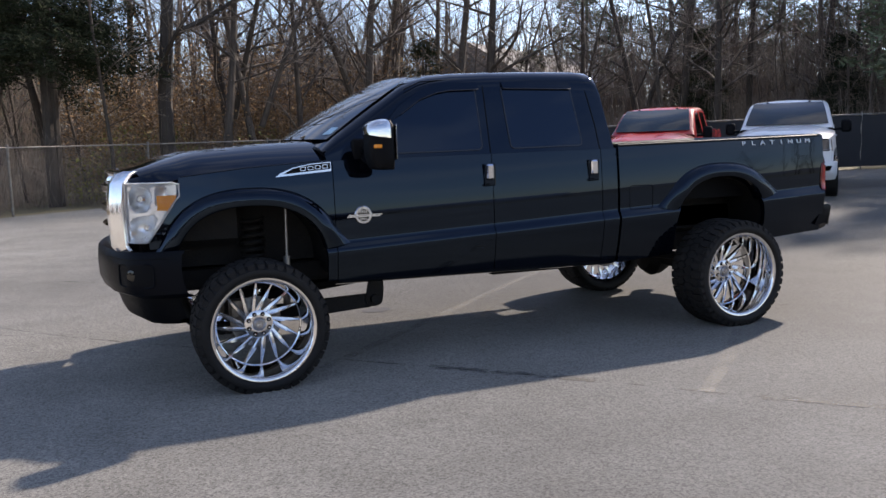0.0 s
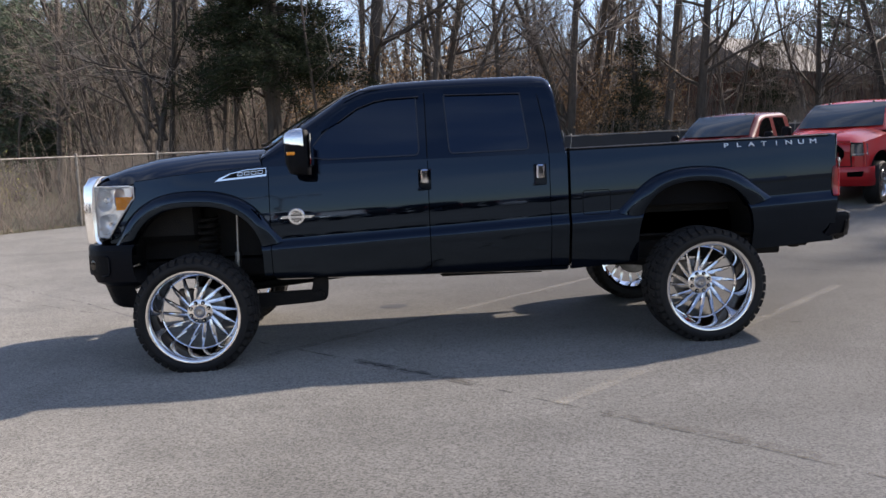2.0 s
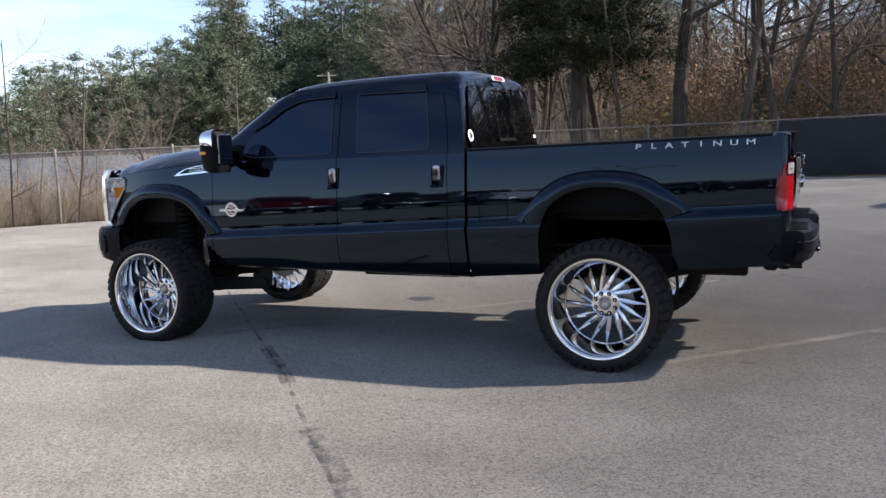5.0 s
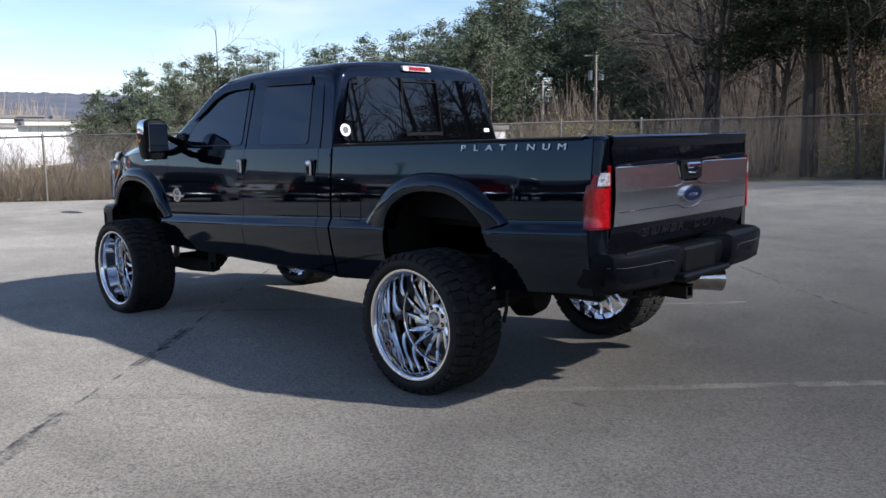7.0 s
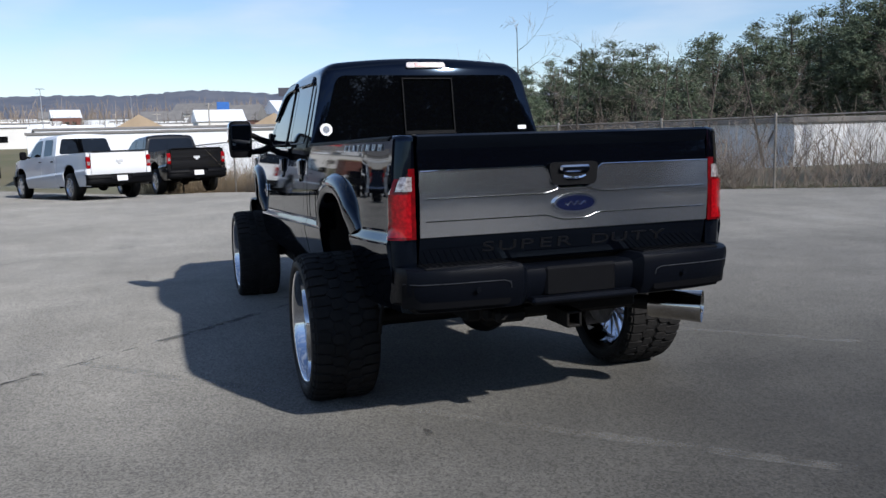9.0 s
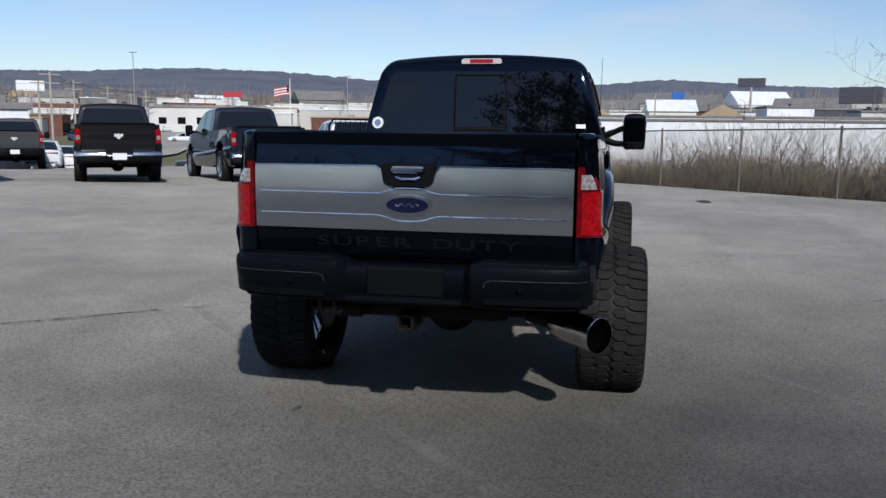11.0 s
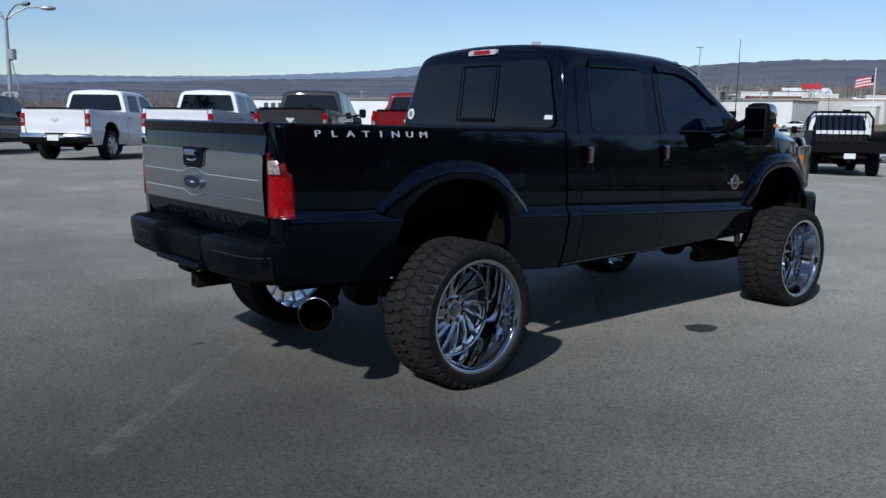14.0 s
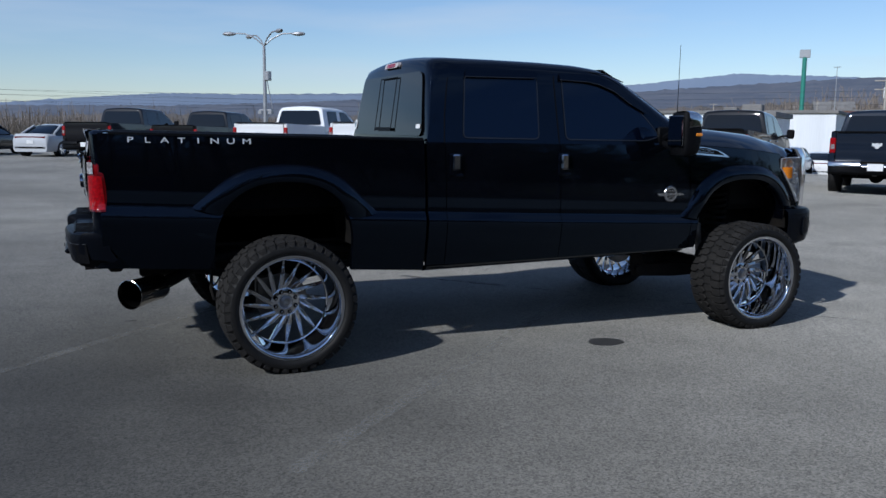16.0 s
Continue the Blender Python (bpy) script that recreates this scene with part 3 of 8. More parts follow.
    # sixteen knife-shaped blades, in pairs that part from one root
    for k in range(8):
        g = 2 * math.pi * k / 8
        for a0, a1 in ((-0.40, 0.0), (-0.17, 0.385)):
            s = Shape()
            p0 = Vector((0.082 * math.cos(g + a0), hub - 0.006, 0.082 * math.sin(g + a0)))
            p1 = Vector((0.297 * math.cos(g + a1), hub - 0.016, 0.297 * math.sin(g + a1)))
            d = p1 - p0
            across = Vector((-d.z, 0, d.x)).normalized()
            rows = []
            for q, wd, up in ((0.0, 0.026, 0.0), (0.12, 0.031, 0.004), (0.30, 0.034, 0.010), (0.5, 0.031, 0.012), (0.7, 0.025, 0.010), (0.88, 0.018, 0.005), (1.0, 0.012, 0.0)):
                c = p0.lerp(p1, q) + Vector((0, up, 0))
                rows.append([c + across * du + Vector((0, dy, 0)) for du, dy in ((-wd / 2, -0.030), (-wd / 2, -0.004), (-wd * 0.40, 0.0), (wd * 0.10, 0.004), (wd * 0.44, -0.003), (wd / 2, -0.008), (wd / 2, -0.030))])
            s.grid(rows, wrap=True)
            WHEEL_MESHES.append(("spoke", s.mesh("spoke", SPOKE, 20), "swept polished spoke"))
    s = Shape()
    s.lathe([(0.0, hub + 0.004), (0.046, hub + 0.004), (0.050, hub + 0.001), (0.094, hub), (0.100, hub - 0.004), (0.102, hub - 0.04), (0.0, hub - 0.04)], 40)
    WHEEL_MESHES.append(("hub", s.mesh("hub", SPOKE), "bright milled hub"))
    s = Shape().lathe([(0.0, hub + 0.020), (0.028, hub + 0.020), (0.032, hub + 0.017), (0.040, hub + 0.014), (0.044, hub + 0.008), (0.045, hub)], 28)
    WHEEL_MESHES.append(("centre_cap", s.mesh("centre_cap", HUBGREY), "grey centre cap"))
    s = Shape()
    for u, v, su, sv in ((-0.010, 0, 0.006, 0.028), (0.010, 0, 0.006, 0.028), (0, 0, 0.018, 0.006)):
        s.box((u, hub + 0.021, v), (su, 0.004, sv), 0.001)
    WHEEL_MESHES.append(("cap_mark", s.mesh("cap_mark", CHROME_SOFT), ""))
    for k in range(8):
        g = 2 * math.pi * (k + 0.5) / 8
        m = pose(0.073 * math.cos(g), 0, 0.073 * math.sin(g))
        pocket = Shape().lathe([(0.0, hub + 0.001), (0.0125, hub + 0.001), (0.0145, hub + 0.0025), (0.016, hub)], 14, m)
        WHEEL_MESHES.append(("nut_pocket", pocket.mesh("nut_pocket", BORE), ""))
        s = Shape().lathe([(0.0, hub + 0.016), (0.005, hub + 0.016), (0.008, hub + 0.011), (0.0085, hub + 0.0015)], 6, m)
        WHEEL_MESHES.append(("wheel_nut", s.mesh("wheel_nut", CHROME), ""))
    s = Shape()
    s.lathe([(0.03, 0.84), (0.17, 0.84), (0.175, 0.845), (0.175, 0.865), (0.16, 0.87), (0.03, 0.88)], 40)
    s.box((0.12, 0.86, 0.10), (0.12, 0.05, 0.14), 0.015)
    WHEEL_MESHES.append(("brake_disc", s.mesh("brake_disc", STEEL), "steel brake disc"))


truck = thing("pickup_truck", "lifted black crew-cab pickup on large chrome wheels", "pickup truck")


def build_truck(T):
    gap = 0.006
    rocker = lambda x: 0.645 - 0.012 * x
    # front wings, doors, cab corners and bed sides
    both("front_fender", panel(-2.64, -1.39 - gap, lambda x: 0.98 if x < -2.45 else rocker(x) + 0.02, lambda x: lerp_table([(-2.64, 1.03), (-2.445, 1.325), (-2.43, hood_edge(x))], x), ARCH["front"]), BLACK, T)
    both("front_door", panel(-1.39, -0.155 - gap, lambda x: rocker(x) + 0.015, lambda x: belt(x), None), BLACK, T)
    both("rear_door", panel(-0.155, 0.805 - gap, lambda x: rocker(x) + 0.015, lambda x: belt(x), None), BLACK, T)
    both("cab_corner", panel(0.805, 0.945, rocker, belt, None), BLACK, T)
    both("bed_side", panel(0.967, 3.135, lambda x: lerp_table([(0.9, 0.62), (1.5, 0.66), (2.4, 0.715), (3.1, 0.76)], x), lambda x: 1.572 + 0.019 * (x - 0.967), ARCH["rear"], fold=0.05, nz=26), BLACK, T)
    both("wheel_arch_flare", flare("front"), BLACK, T, "flared glossy wheel arch lip")
    both("wheel_arch_flare", flare("rear"), BLACK, T, "flared glossy wheel arch lip")
    # rocker under the doors
    s = Shape()
    s.grid([[(x, 0.93, rocker(x) + 0.02), (x, 0.90, rocker(x) - 0.01), (x, 0.82, rocker(x) - 0.03), (x, 0.70, rocker(x) - 0.01)] for x in (-1.38, -0.6, 0.2, 0.94)])
    both("rocker_panel", s, BLACK, T)
    # cab shell, hood and glass
    part("cab", build_cab_shell(), BLACK, T, smooth=50)
    hood = []
    for i in range(25):
        x = -2.86 + (1.45) * i / 24
        e = hood_edge(max(x, -2.75)) - 0.008
        mid = lerp_table([(-2.87, 1.455), (-2.82, 1.495), (-2.70, 1.528), (-2.55, 1.570), (-2.3, 1.61), (-1.9, 1.645), (-1.41, 1.665)], x)
        w = side_y(max(x, -2.7), e) - 0.012
        w -= 0.055 * smoothstep(-2.62, -2.80, x)
        row = []
        for j in range(33):
            q = -1 + 2 * j / 32
            a = abs(q)
            dome = (1 - a ** (5.0 + 4.0 * smoothstep(-2.45, -2.75, x))) * (mid - e) + 0.022 * (smoothstep(0.30, 0.42, a) - smoothstep(0.62, 0.95, a)) * smoothstep(-2.7, -2.3, x)
            bowx = 0.10 * a ** 2 * smoothstep(-2.3, -2.8, x)
            row.append((x + bowx, q * w, e + dome))
        hood.append(row)
    part("hood", Shape().grid(hood), BLACK, T, "domed hood with raised side ridges", smooth=45)
    seam = Shape().tube([(x, side_y(x, hood_edge(x)) - 0.008, hood_edge(x) + 0.001) for x in [-2.42 + 1.0 * k / 16 for k in range(17)]], 0.005, 5)
    both("hood_seam", seam, TRIM, T)
    # cowl
    s = Shape()
    s.grid([[(-1.42 - 0.02 * (1 - (y / 0.9) ** 2), y, 1.60 + 0.06 * (1 - (y / 0.9) ** 4)), (-1.45 - 0.11 * (1 - (y / 0.9) ** 2), y, 1.59 + 0.06 * (1 - (y / 0.9) ** 4)), (-1.40, y, 1.5)] for y in [-0.9 + 1.8 * k / 16 for k in range(17)]])
    part("cowl", s, TRIM, T, "black plastic cowl below the windscreen")
    # windscreen: a curved pane over the front of the cab
    rows = []
    for i in range(9):
        q = i / 8
        row = []
        for j in range(21):
            u = -1 + 2 * j / 20
            yy = u * (0.775 - 0.125 * q)
            base = Vector((-1.385 - 0.16 * (1 - u * u), yy, 1.675 + 0.012 * (1 - u * u)))
            top = Vector((-0.70 - 0.02 * (1 - u * u), yy, 2.128 + 0.022 * (1 - u * u)))
            row.append(base.lerp(top, q) + Vector((-0.012, 0, 0.020)) * (0.3 + math.sin(q * math.pi) * (1 - 0.6 * u * u)))
        rows.append(row)
    wins = part("windscreen", Shape().grid(rows), GLASS_TINT, T, "tinted raked windscreen")
    def on_screen(u, q, d):
        base = Vector((-1.385 - 0.16 * (1 - u * u), u * (0.775 - 0.125 * q), 1.675 + 0.012 * (1 - u * u)))
        top = Vector((-0.70 - 0.02 * (1 - u * u), u * (0.775 - 0.125 * q), 2.128 + 0.022 * (1 - u * u)))
        return base.lerp(top, q) + Vector((-0.012, 0, 0.020)) * (0.3 + math.sin(q * math.pi) * (1 - 0.6 * u * u)) + Vector((-0.55, 0, 0.83)) * (0.002 + d)
    part("sticker", Shape().prism([(-0.97, 0.07), (-0.86, 0.06), (-0.86, 0.17), (-0.97, 0.17)], 0.001, on_screen), STICKER_BLUE, wins, "pale blue sticker in the corner")
    s = Shape()
    for k, y0 in ((0, -0.45), (1, 0.2)):
        s.tube([(-1.50, y0, 1.70), (-1.40, y0 + 0.1, 1.735), (-1.36, y0 + 0.55, 1.725)], 0.008, 6)
    part("wiper", s, TRIM, T)
    for outline, rad, nm in ((WIN_F, 0.05, "front_window"), (WIN_R, 0.045, "rear_door_window")):
        for sgn in (1, -1):
            p = side_pane(outline, rad, 0.004)
            r = ring(outline, rad, 0.004, 0.009, 0.001)
            if sgn < 0:
                p, r = mirrored(p), mirrored(r)
            w = part(nm, p, GLASS_SIDE, T, "dark blue-tinted side window")
            part("window_seal", r, SEALGREY, w)
    # smoked rain guards along the upper window edges
    for outline in ([(-0.985, 1.775), (-0.865, 1.905), (-0.705, 2.015), (-0.565, 2.066), (-0.45, 2.083), (-0.21, 2.086), (-0.205, 2.032), (-0.45, 2.022), (-0.555, 2.004), (-0.69, 1.955), (-0.845, 1.850)],
                    [(-0.005, 2.092), (0.585, 2.088), (0.60, 2.034), (0.005, 2.038)]):
        s = Shape().prism(rounded(outline, 0.015, 3), 0.02, lambda u, v, d: (u, glass_y(u, v) + 0.026 - d - 0.22 * max(0, v - 2.02), v))
        guards = both("rain_guard", s, BLACK, T, "smoked plastic rain guard")
        # a thin grey bar stands in for the highlight along the guard's edge
        low = outline[-5:] if len(outline) > 4 else outline[2:]
        e = Shape().tube([(u, glass_y(u, v) + 0.025 - 0.22 * max(0, v - 2.02), v) for u, v in low], 0.004, 5)
        part("guard_edge", e, SEALGREY, guards[0])
        part("guard_edge", mirrored(e), SEALGREY, guards[1])
    # door seams over the cab side
    for line in ([(-0.158, 1.55), (-0.158, 1.8), (-0.160, 2.04), (-0.165, 2.085)], [(0.803, 1.55), (0.785, 1.75), (0.745, 1.98), (0.715, 2.085)], [(-0.80, 2.03), (-0.66, 2.09), (-0.45, 2.105), (0.2, 2.11), (0.72, 2.105)]):
        s = Shape().tube([(u, glass_y(u, v) + 0.001 - 1.2 * max(0, v - 2.065) ** 1.2, v) for u, v in line], 0.0045, 5)
        both("door_seam", s, TRIM, T)
    # cab back window with its slider
    def back(u, v, d):
        return (0.865 + 0.075 * (2.09 - v) / 0.51 + 0.022 * (1 - (u / 0.85) ** 2) + d, u, v)
    bw = part("back_window", Shape().prism(rounded([(-0.83, 1.60), (-0.69, 2.075), (0.69, 2.075), (0.83, 1.60)], 0.07, 5), -0.004, lambda u, v, d: back(u, v, d + 0.012)), GLASS_TINT, T, "dark tinted back window with sliding centre pane")
    s = Shape()
    for y0, y1, z0, z1 in ((-0.200, -0.191, 1.63, 2.055), (0.191, 0.200, 1.63, 2.055), (-0.19, 0.19, 2.046, 2.055), (-0.19, 0.19, 1.635, 1.66)):
        s.prism([(y0, z0), (y1, z0), (y1, z1), (y0, z1)], 0.004, lambda u, v, d: back(u, v, d + 0.0115))
    part("slider_frame", s, TRIM, bw)
    s = Shape().prism([(0.045 * math.cos(a) - 0.795, 0.045 * math.sin(a) + 1.685) for a in [2 * math.pi * k / 20 for k in range(20)]], 0.002, lambda u, v, d: back(u, v, 0.016 + d))
    st = part("sticker", s, WHITE, bw, "round white sticker")
    s = Shape().prism([(0.024 * math.cos(a) - 0.795, 0.026 * math.sin(a) + 1.685) for a in [2 * math.pi * k / 16 for k in range(16)]], 0.002, lambda u, v, d: back(u, v, 0.019 + d))
    part("sticker", s, CHROME_SOFT, bw, "grey emblem on the sticker")
    s = Shape().prism([(0.725, 1.655), (0.795, 1.655), (0.795, 1.685), (0.725, 1.685)], 0.002, lambda u, v, d: back(u, v, 0.016 + d))
    part("sticker", s, WHITE, bw, "small white rectangular sticker")
    # third brake light
    s = Shape().prism(rounded([(-0.155, 2.132), (0.155, 2.132), (0.15, 2.172), (-0.15, 2.172)], 0.015, 4), 0.03, lambda u, v, d: (0.845 + 0.022 * (1 - u * u) - (v - 2.118) * 0.35 + d, u, v))
    b3 = part("brake_light", s, FROST, T, "high-mounted brake light with clear ends and red centre")
    s = Shape().prism([(-0.088, 2.138), (0.088, 2.138), (0.088, 2.166), (-0.088, 2.166)], 0.006, lambda u, v, d: (0.873 + 0.022 - (v - 2.118) * 0.35 + d, u, v))
    part("lens", s, RED_DEEP, b3)
    # bed inside and rails
    s = Shape()
    s.grid([[(x, -0.90, 1.55), (x, -0.78, 1.55), (x, -0.76, 1.10), (x, 0.76, 1.10), (x, 0.78, 1.55), (x, 0.90, 1.55)] for x in (0.97, 1.7, 2.4, 3.1)])
    s.grid([[(0.975, -0.9, z), (0.975, 0.9, z)] for z in (0.9, 1.55)])
    part("bed_liner", s, TRIM, T, "black textured bed liner")
    s = Shape()
    s.grid([[(x, side_y(x, 1.56) + 0.002, 1.566 + 0.019 * (x - 0.967)), (x, side_y(x, 1.56) + 0.001, 1.580 + 0.019 * (x - 0.967)), (x, side_y(x, 1.56) - 0.02, 1.588 + 0.019 * (x - 0.967)), (x, 0.80, 1.586 + 0.019 * (x - 0.967)), (x, 0.77, 1.57 + 0.019 * (x - 0.967))]
            for x in [0.972 + 2.10 * k / 12 for k in range(13)]])
    both("bed_rail_cap", s, TRIM, T, "black plastic rail cap")
    # tailgate
    s = Shape()
    rows = []
    for z, x in ((0.985, 3.150), (1.00, 3.165), (1.10, 3.190), (1.135, 3.196), (1.30, 3.206), (1.46, 3.200), (1.56, 3.185), (1.595, 3.200), (1.622, 3.205), (1.632, 3.185), (1.628, 3.10), (1.60, 3.07)):
        rows.append([(min(x, 3.12), -0.820, z)] + [(x + 0.012 * (1 - (y / 0.82) ** 2), y, z) for y in [-0.818 + 1.636 * k / 14 for k in range(15)]] + [(min(x, 3.12), 0.820, z)])
    gate = part("tailgate", Shape().grid(rows), BLACK, T, "black tailgate with lip and embossed lettering", smooth=28)
    def gx(v):
        return lerp_table([(1.0, 3.165), (1.10, 3.190), (1.135, 3.196), (1.30, 3.206), (1.46, 3.200)], v)

    def on_gate(lift):
        return lambda u, v, d: (gx(v) + 0.012 * (1 - (u / 0.82) ** 2) + lift + d, u, v)
    s = Shape()
    top = lambda y: 1.455 if abs(y) > 0.165 else (1.345 if abs(y) < 0.075 else 1.345 + (abs(y) - 0.075) / 0.09 * 0.11)
    ys = [-0.818 + 0.653 * k / 8 for k in range(9)] + [-0.075 + 0.15 * k / 4 for k in range(5)] + [0.165 + 0.653 * k / 8 for k in range(9)]
    s.grid([[on_gate(0.012)(y, 1.135 + (top(y) - 1.135) * j / 6, 0) for j in range(7)] for y in ys])
    pan = part("tailgate_panel", s, GUNMETAL, gate, "brushed grey metal trim panel", smooth=60)
    s = Shape()
    s.tube([on_gate(0.014)(u, v, 0) for u, v in [(-0.815, 1.457), (-0.17, 1.460), (-0.145, 1.445), (-0.122, 1.375), (-0.075, 1.343), (0.075, 1.343), (0.122, 1.375), (0.145, 1.445), (0.17, 1.460), (0.815, 1.457)]], 0.004, 6)
    for zz in (1.322, 1.212):
        sg = 1 if zz > 1.27 else -1
        s.tube([on_gate(0.013)(u, zz + sg * 0.028 * smoothstep(0.16, 0.05, abs(u)), 0) for u in [-0.79 + 1.58 * k / 40 for k in range(41)]], 0.0036, 5)
    part("bright_strip", s, CHROME, pan, "thin bright trim strips")
    ov = lambda a, b, n=32: [(a * math.cos(q), 1.267 + b * math.sin(q)) for q in [2 * math.pi * k / n for k in range(n)]]
    bd = part("oval_badge", Shape().prism(ov(0.120, 0.050), 0.022, on_gate(0.010)), CHROME, gate, "chrome-ringed blue oval badge")
    part("badge_face", Shape().prism(ov(0.108, 0.039), 0.004, on_gate(0.031)), BLUE, bd)
    s = Shape()
    s.tube([on_gate(0.036)(u, 1.267 + (0.010 - 0.05 * abs(u)) * math.sin(u * 170), 0) for u in [-0.06 + 0.12 * k / 48 for k in range(49)]], 0.0018, 5)
    part("badge_script", s, CHROME_SOFT, bd, "pale flourish on the badge")
    s = Shape().prism(rounded([(-0.125, 1.36), (0.125, 1.36), (0.14, 1.475), (-0.14, 1.475)], 0.03, 4), 0.02, on_gate(0.004))
    hd = part("handle_bezel", s, TRIM, gate, "black recessed handle bezel")
    s = Shape()
    s.box((3.245, 0, 1.443), (0.03, 0.17, 0.035), 0.01)
    s.tube([(3.238, -0.06, 1.405), (3.248, -0.03, 1.397), (3.248, 0.03, 1.397), (3.238, 0.06, 1.405)], 0.008, 6)
    part("handle", s, CHROME, hd, "chrome tailgate handle")
    gate_letters("SUPER", -0.46, 0.105, gate)
    gate_letters("DUTY", 0.17, 0.115, gate)
    # corner posts and tail lights
    s = Shape()
    s.grid([[(3.110, side_y(3.10, z) - 0.003, z), (3.152, side_y(3.12, z) - 0.018, z), (3.178, side_y(3.12, z) - 0.052, z), (3.184, 0.832, z), (3.10, 0.824, z)] for z in (0.76, 0.9, 1.0, 1.12, 1.3, 1.47, 1.55, 1.60, 1.618)] + [[(3.075, 0.902, 1.628), (3.12, 0.895, 1.629), (3.15, 0.872, 1.630), (3.155, 0.836, 1.630), (3.10, 0.826, 1.630)], [(3.04, 0.90, 1.631), (3.04, 0.89, 1.631), (3.04, 0.87, 1.631), (3.04, 0.84, 1.631), (3.04, 0.80, 1.631)]])
    both("bed_corner", s, BLACK, T, smooth=65)
    zs = [1.128, 1.14, 1.2, 1.27, 1.34, 1.40, 1.44, 1.462, 1.47]
    rows = []
    for z in zs:
        q = (z - 1.128) / (1.47 - 1.128)
        lean = 0.020 * (1 - q) ** 4 + 0.050 * q ** 2.2 + 0.02 * smoothstep(0.9, 1.0, q)
        yb = side_y(3.10, z) - 0.050 * max(0.0, (q - 0.55) / 0.45) ** 2.2
        rows.append([(3.083 + lean + 0.02, yb - 0.012, z), (3.088 + lean, yb + 0.006, z), (3.128 + lean * 0.5, yb + 0.008, z), (3.163, yb - 0.010, z), (3.188, yb - 0.045, z), (3.198, 0.868, z), (3.198, 0.835, z), (3.180, 0.830, z)])
    caps = [rows[0], rows[-1]]
    lamp = Shape().grid(rows)
    for rr in caps:
        k = len(lamp.v)
        lamp.add(rr, [tuple(range(len(rr)))])
    s2 = Shape()
    yb = side_y(3.10, 1.40)
    rows = []
    for z in (1.362, 1.40, 1.432):
        yb = side_y(3.10, z) - 0.050 * max(0.0, ((z - 1.128) / 0.342 - 0.55) / 0.45) ** 2.2
        rows.append([(3.171, yb - 0.0085, z), (3.1945, min(yb - 0.030, 0.894), z), (3.2025, 0.880, z), (3.2025, 0.852, z)])
    s2.grid(rows)
    rows = []
    for z in (1.140, 1.146, 1.20, 1.25, 1.30, 1.342, 1.348):
        yb = side_y(3.10, z)
        rows.append([(3.106 + 0.014 * (z - 1.14) / 0.2, yb + 0.0095, z), (3.138 + 0.008 * (z - 1.14) / 0.2, yb + 0.0108, z), (3.168, yb - 0.0065, z), (3.1905, yb - 0.042, z), (3.2008, 0.880, z), (3.2008, 0.858, z)])
    s4 = Shape().grid(rows)
    for sgn in (1, -1):
        tl = part("tail_light", lamp if sgn > 0 else mirrored(lamp), RED_LENS, T, "red tail light with clear reversing lens", smooth=30)
        part("reversing_lens", s2 if sgn > 0 else mirrored(s2), REVERSE, tl)
        part("red_lens", s4 if sgn > 0 else mirrored(s4), RED_DEEP, tl, "bright red lower lens", smooth=50)
    # raised letters along the bed
    for sgn in (1, -1):
        bed_letters("PLATINUM", sgn, T)
    # rear bumper
    rows = []
    for y, xf in [(-0.94, 3.10), (-0.935, 3.19), (-0.91, 3.27), (-0.85, 3.315), (-0.70, 3.34), (-0.37, 3.36), (-0.34, 3.355), (-0.30, 3.31), (-0.26, 3.305), (0.26, 3.305), (0.30, 3.31), (0.34, 3.355), (0.37, 3.36), (0.70, 3.34), (0.85, 3.315), (0.91, 3.27), (0.935, 3.19), (0.94, 3.10)]:
        mid = abs(y) < 0.32
        zt = 0.965 if mid else 0.995
        zb = 0.76 if abs(y) < 0.9 else 0.80
        low = 3.10 if abs(y) > 0.92 else xf - 0.10
        rows.append([(min(xf - 0.02, 3.12), y, zt - 0.008), (xf - 0.035, y, zt), (xf - 0.008, y, zt - 0.012), (xf, y, zt - 0.04), (xf - 0.012, y, zb + 0.08), (xf - 0.05, y, zb + 0.02), (low - 0.02, y, zb)])
    rb = part("rear_bumper", Shape().grid(rows), BUMPER, T, "black plastic step bumper with plate recess", smooth=30)
    for y0 in (-0.66, 0.66):
        pad = part("step_pad", Shape().box((3.225, y0 * 0.91, 0.992), (0.15, 0.46, 0.014), 0.006), TRIM, T, "ribbed step pad")
        for k in range(12):
            part("rib", Shape().box((3.225, y0 * 0.91 - 0.20 + 0.40 * k / 11, 1.000), (0.13, 0.014, 0.006), 0.003), TRIM, pad)
        prof = [(0.40, 3.358), (0.70, 3.341), (0.85, 3.316), (0.905, 3.276), (0.925, 3.235)]
        sg = 1 if y0 > 0 else -1
        ys = [0.405 + 0.52 * k / 14 for k in range(15)]
        s = Shape().grid([[(lerp_table(prof, a) - 0.014 * (0.955 - z) / 0.1, sg * (a + (0.012 if k == 0 and z in (0.80, 0.92) else 0)), z) for z in (0.80, 0.812, 0.86, 0.91, 0.92)] for k, a in enumerate(ys)])
        bi = part("bumper_insert", s, TRIM, rb)
        part("worn_edge", Shape().tube([(lerp_table(prof, 0.405) - 0.004, sg * 0.405, 0.885), (lerp_table(prof, 0.41), sg * 0.41, 0.912)] + [(lerp_table(prof, a) - 0.001, sg * a, 0.923) for a in ys[1:]], 0.0024, 5), GREYEDGE, bi, "thin pale edge line")
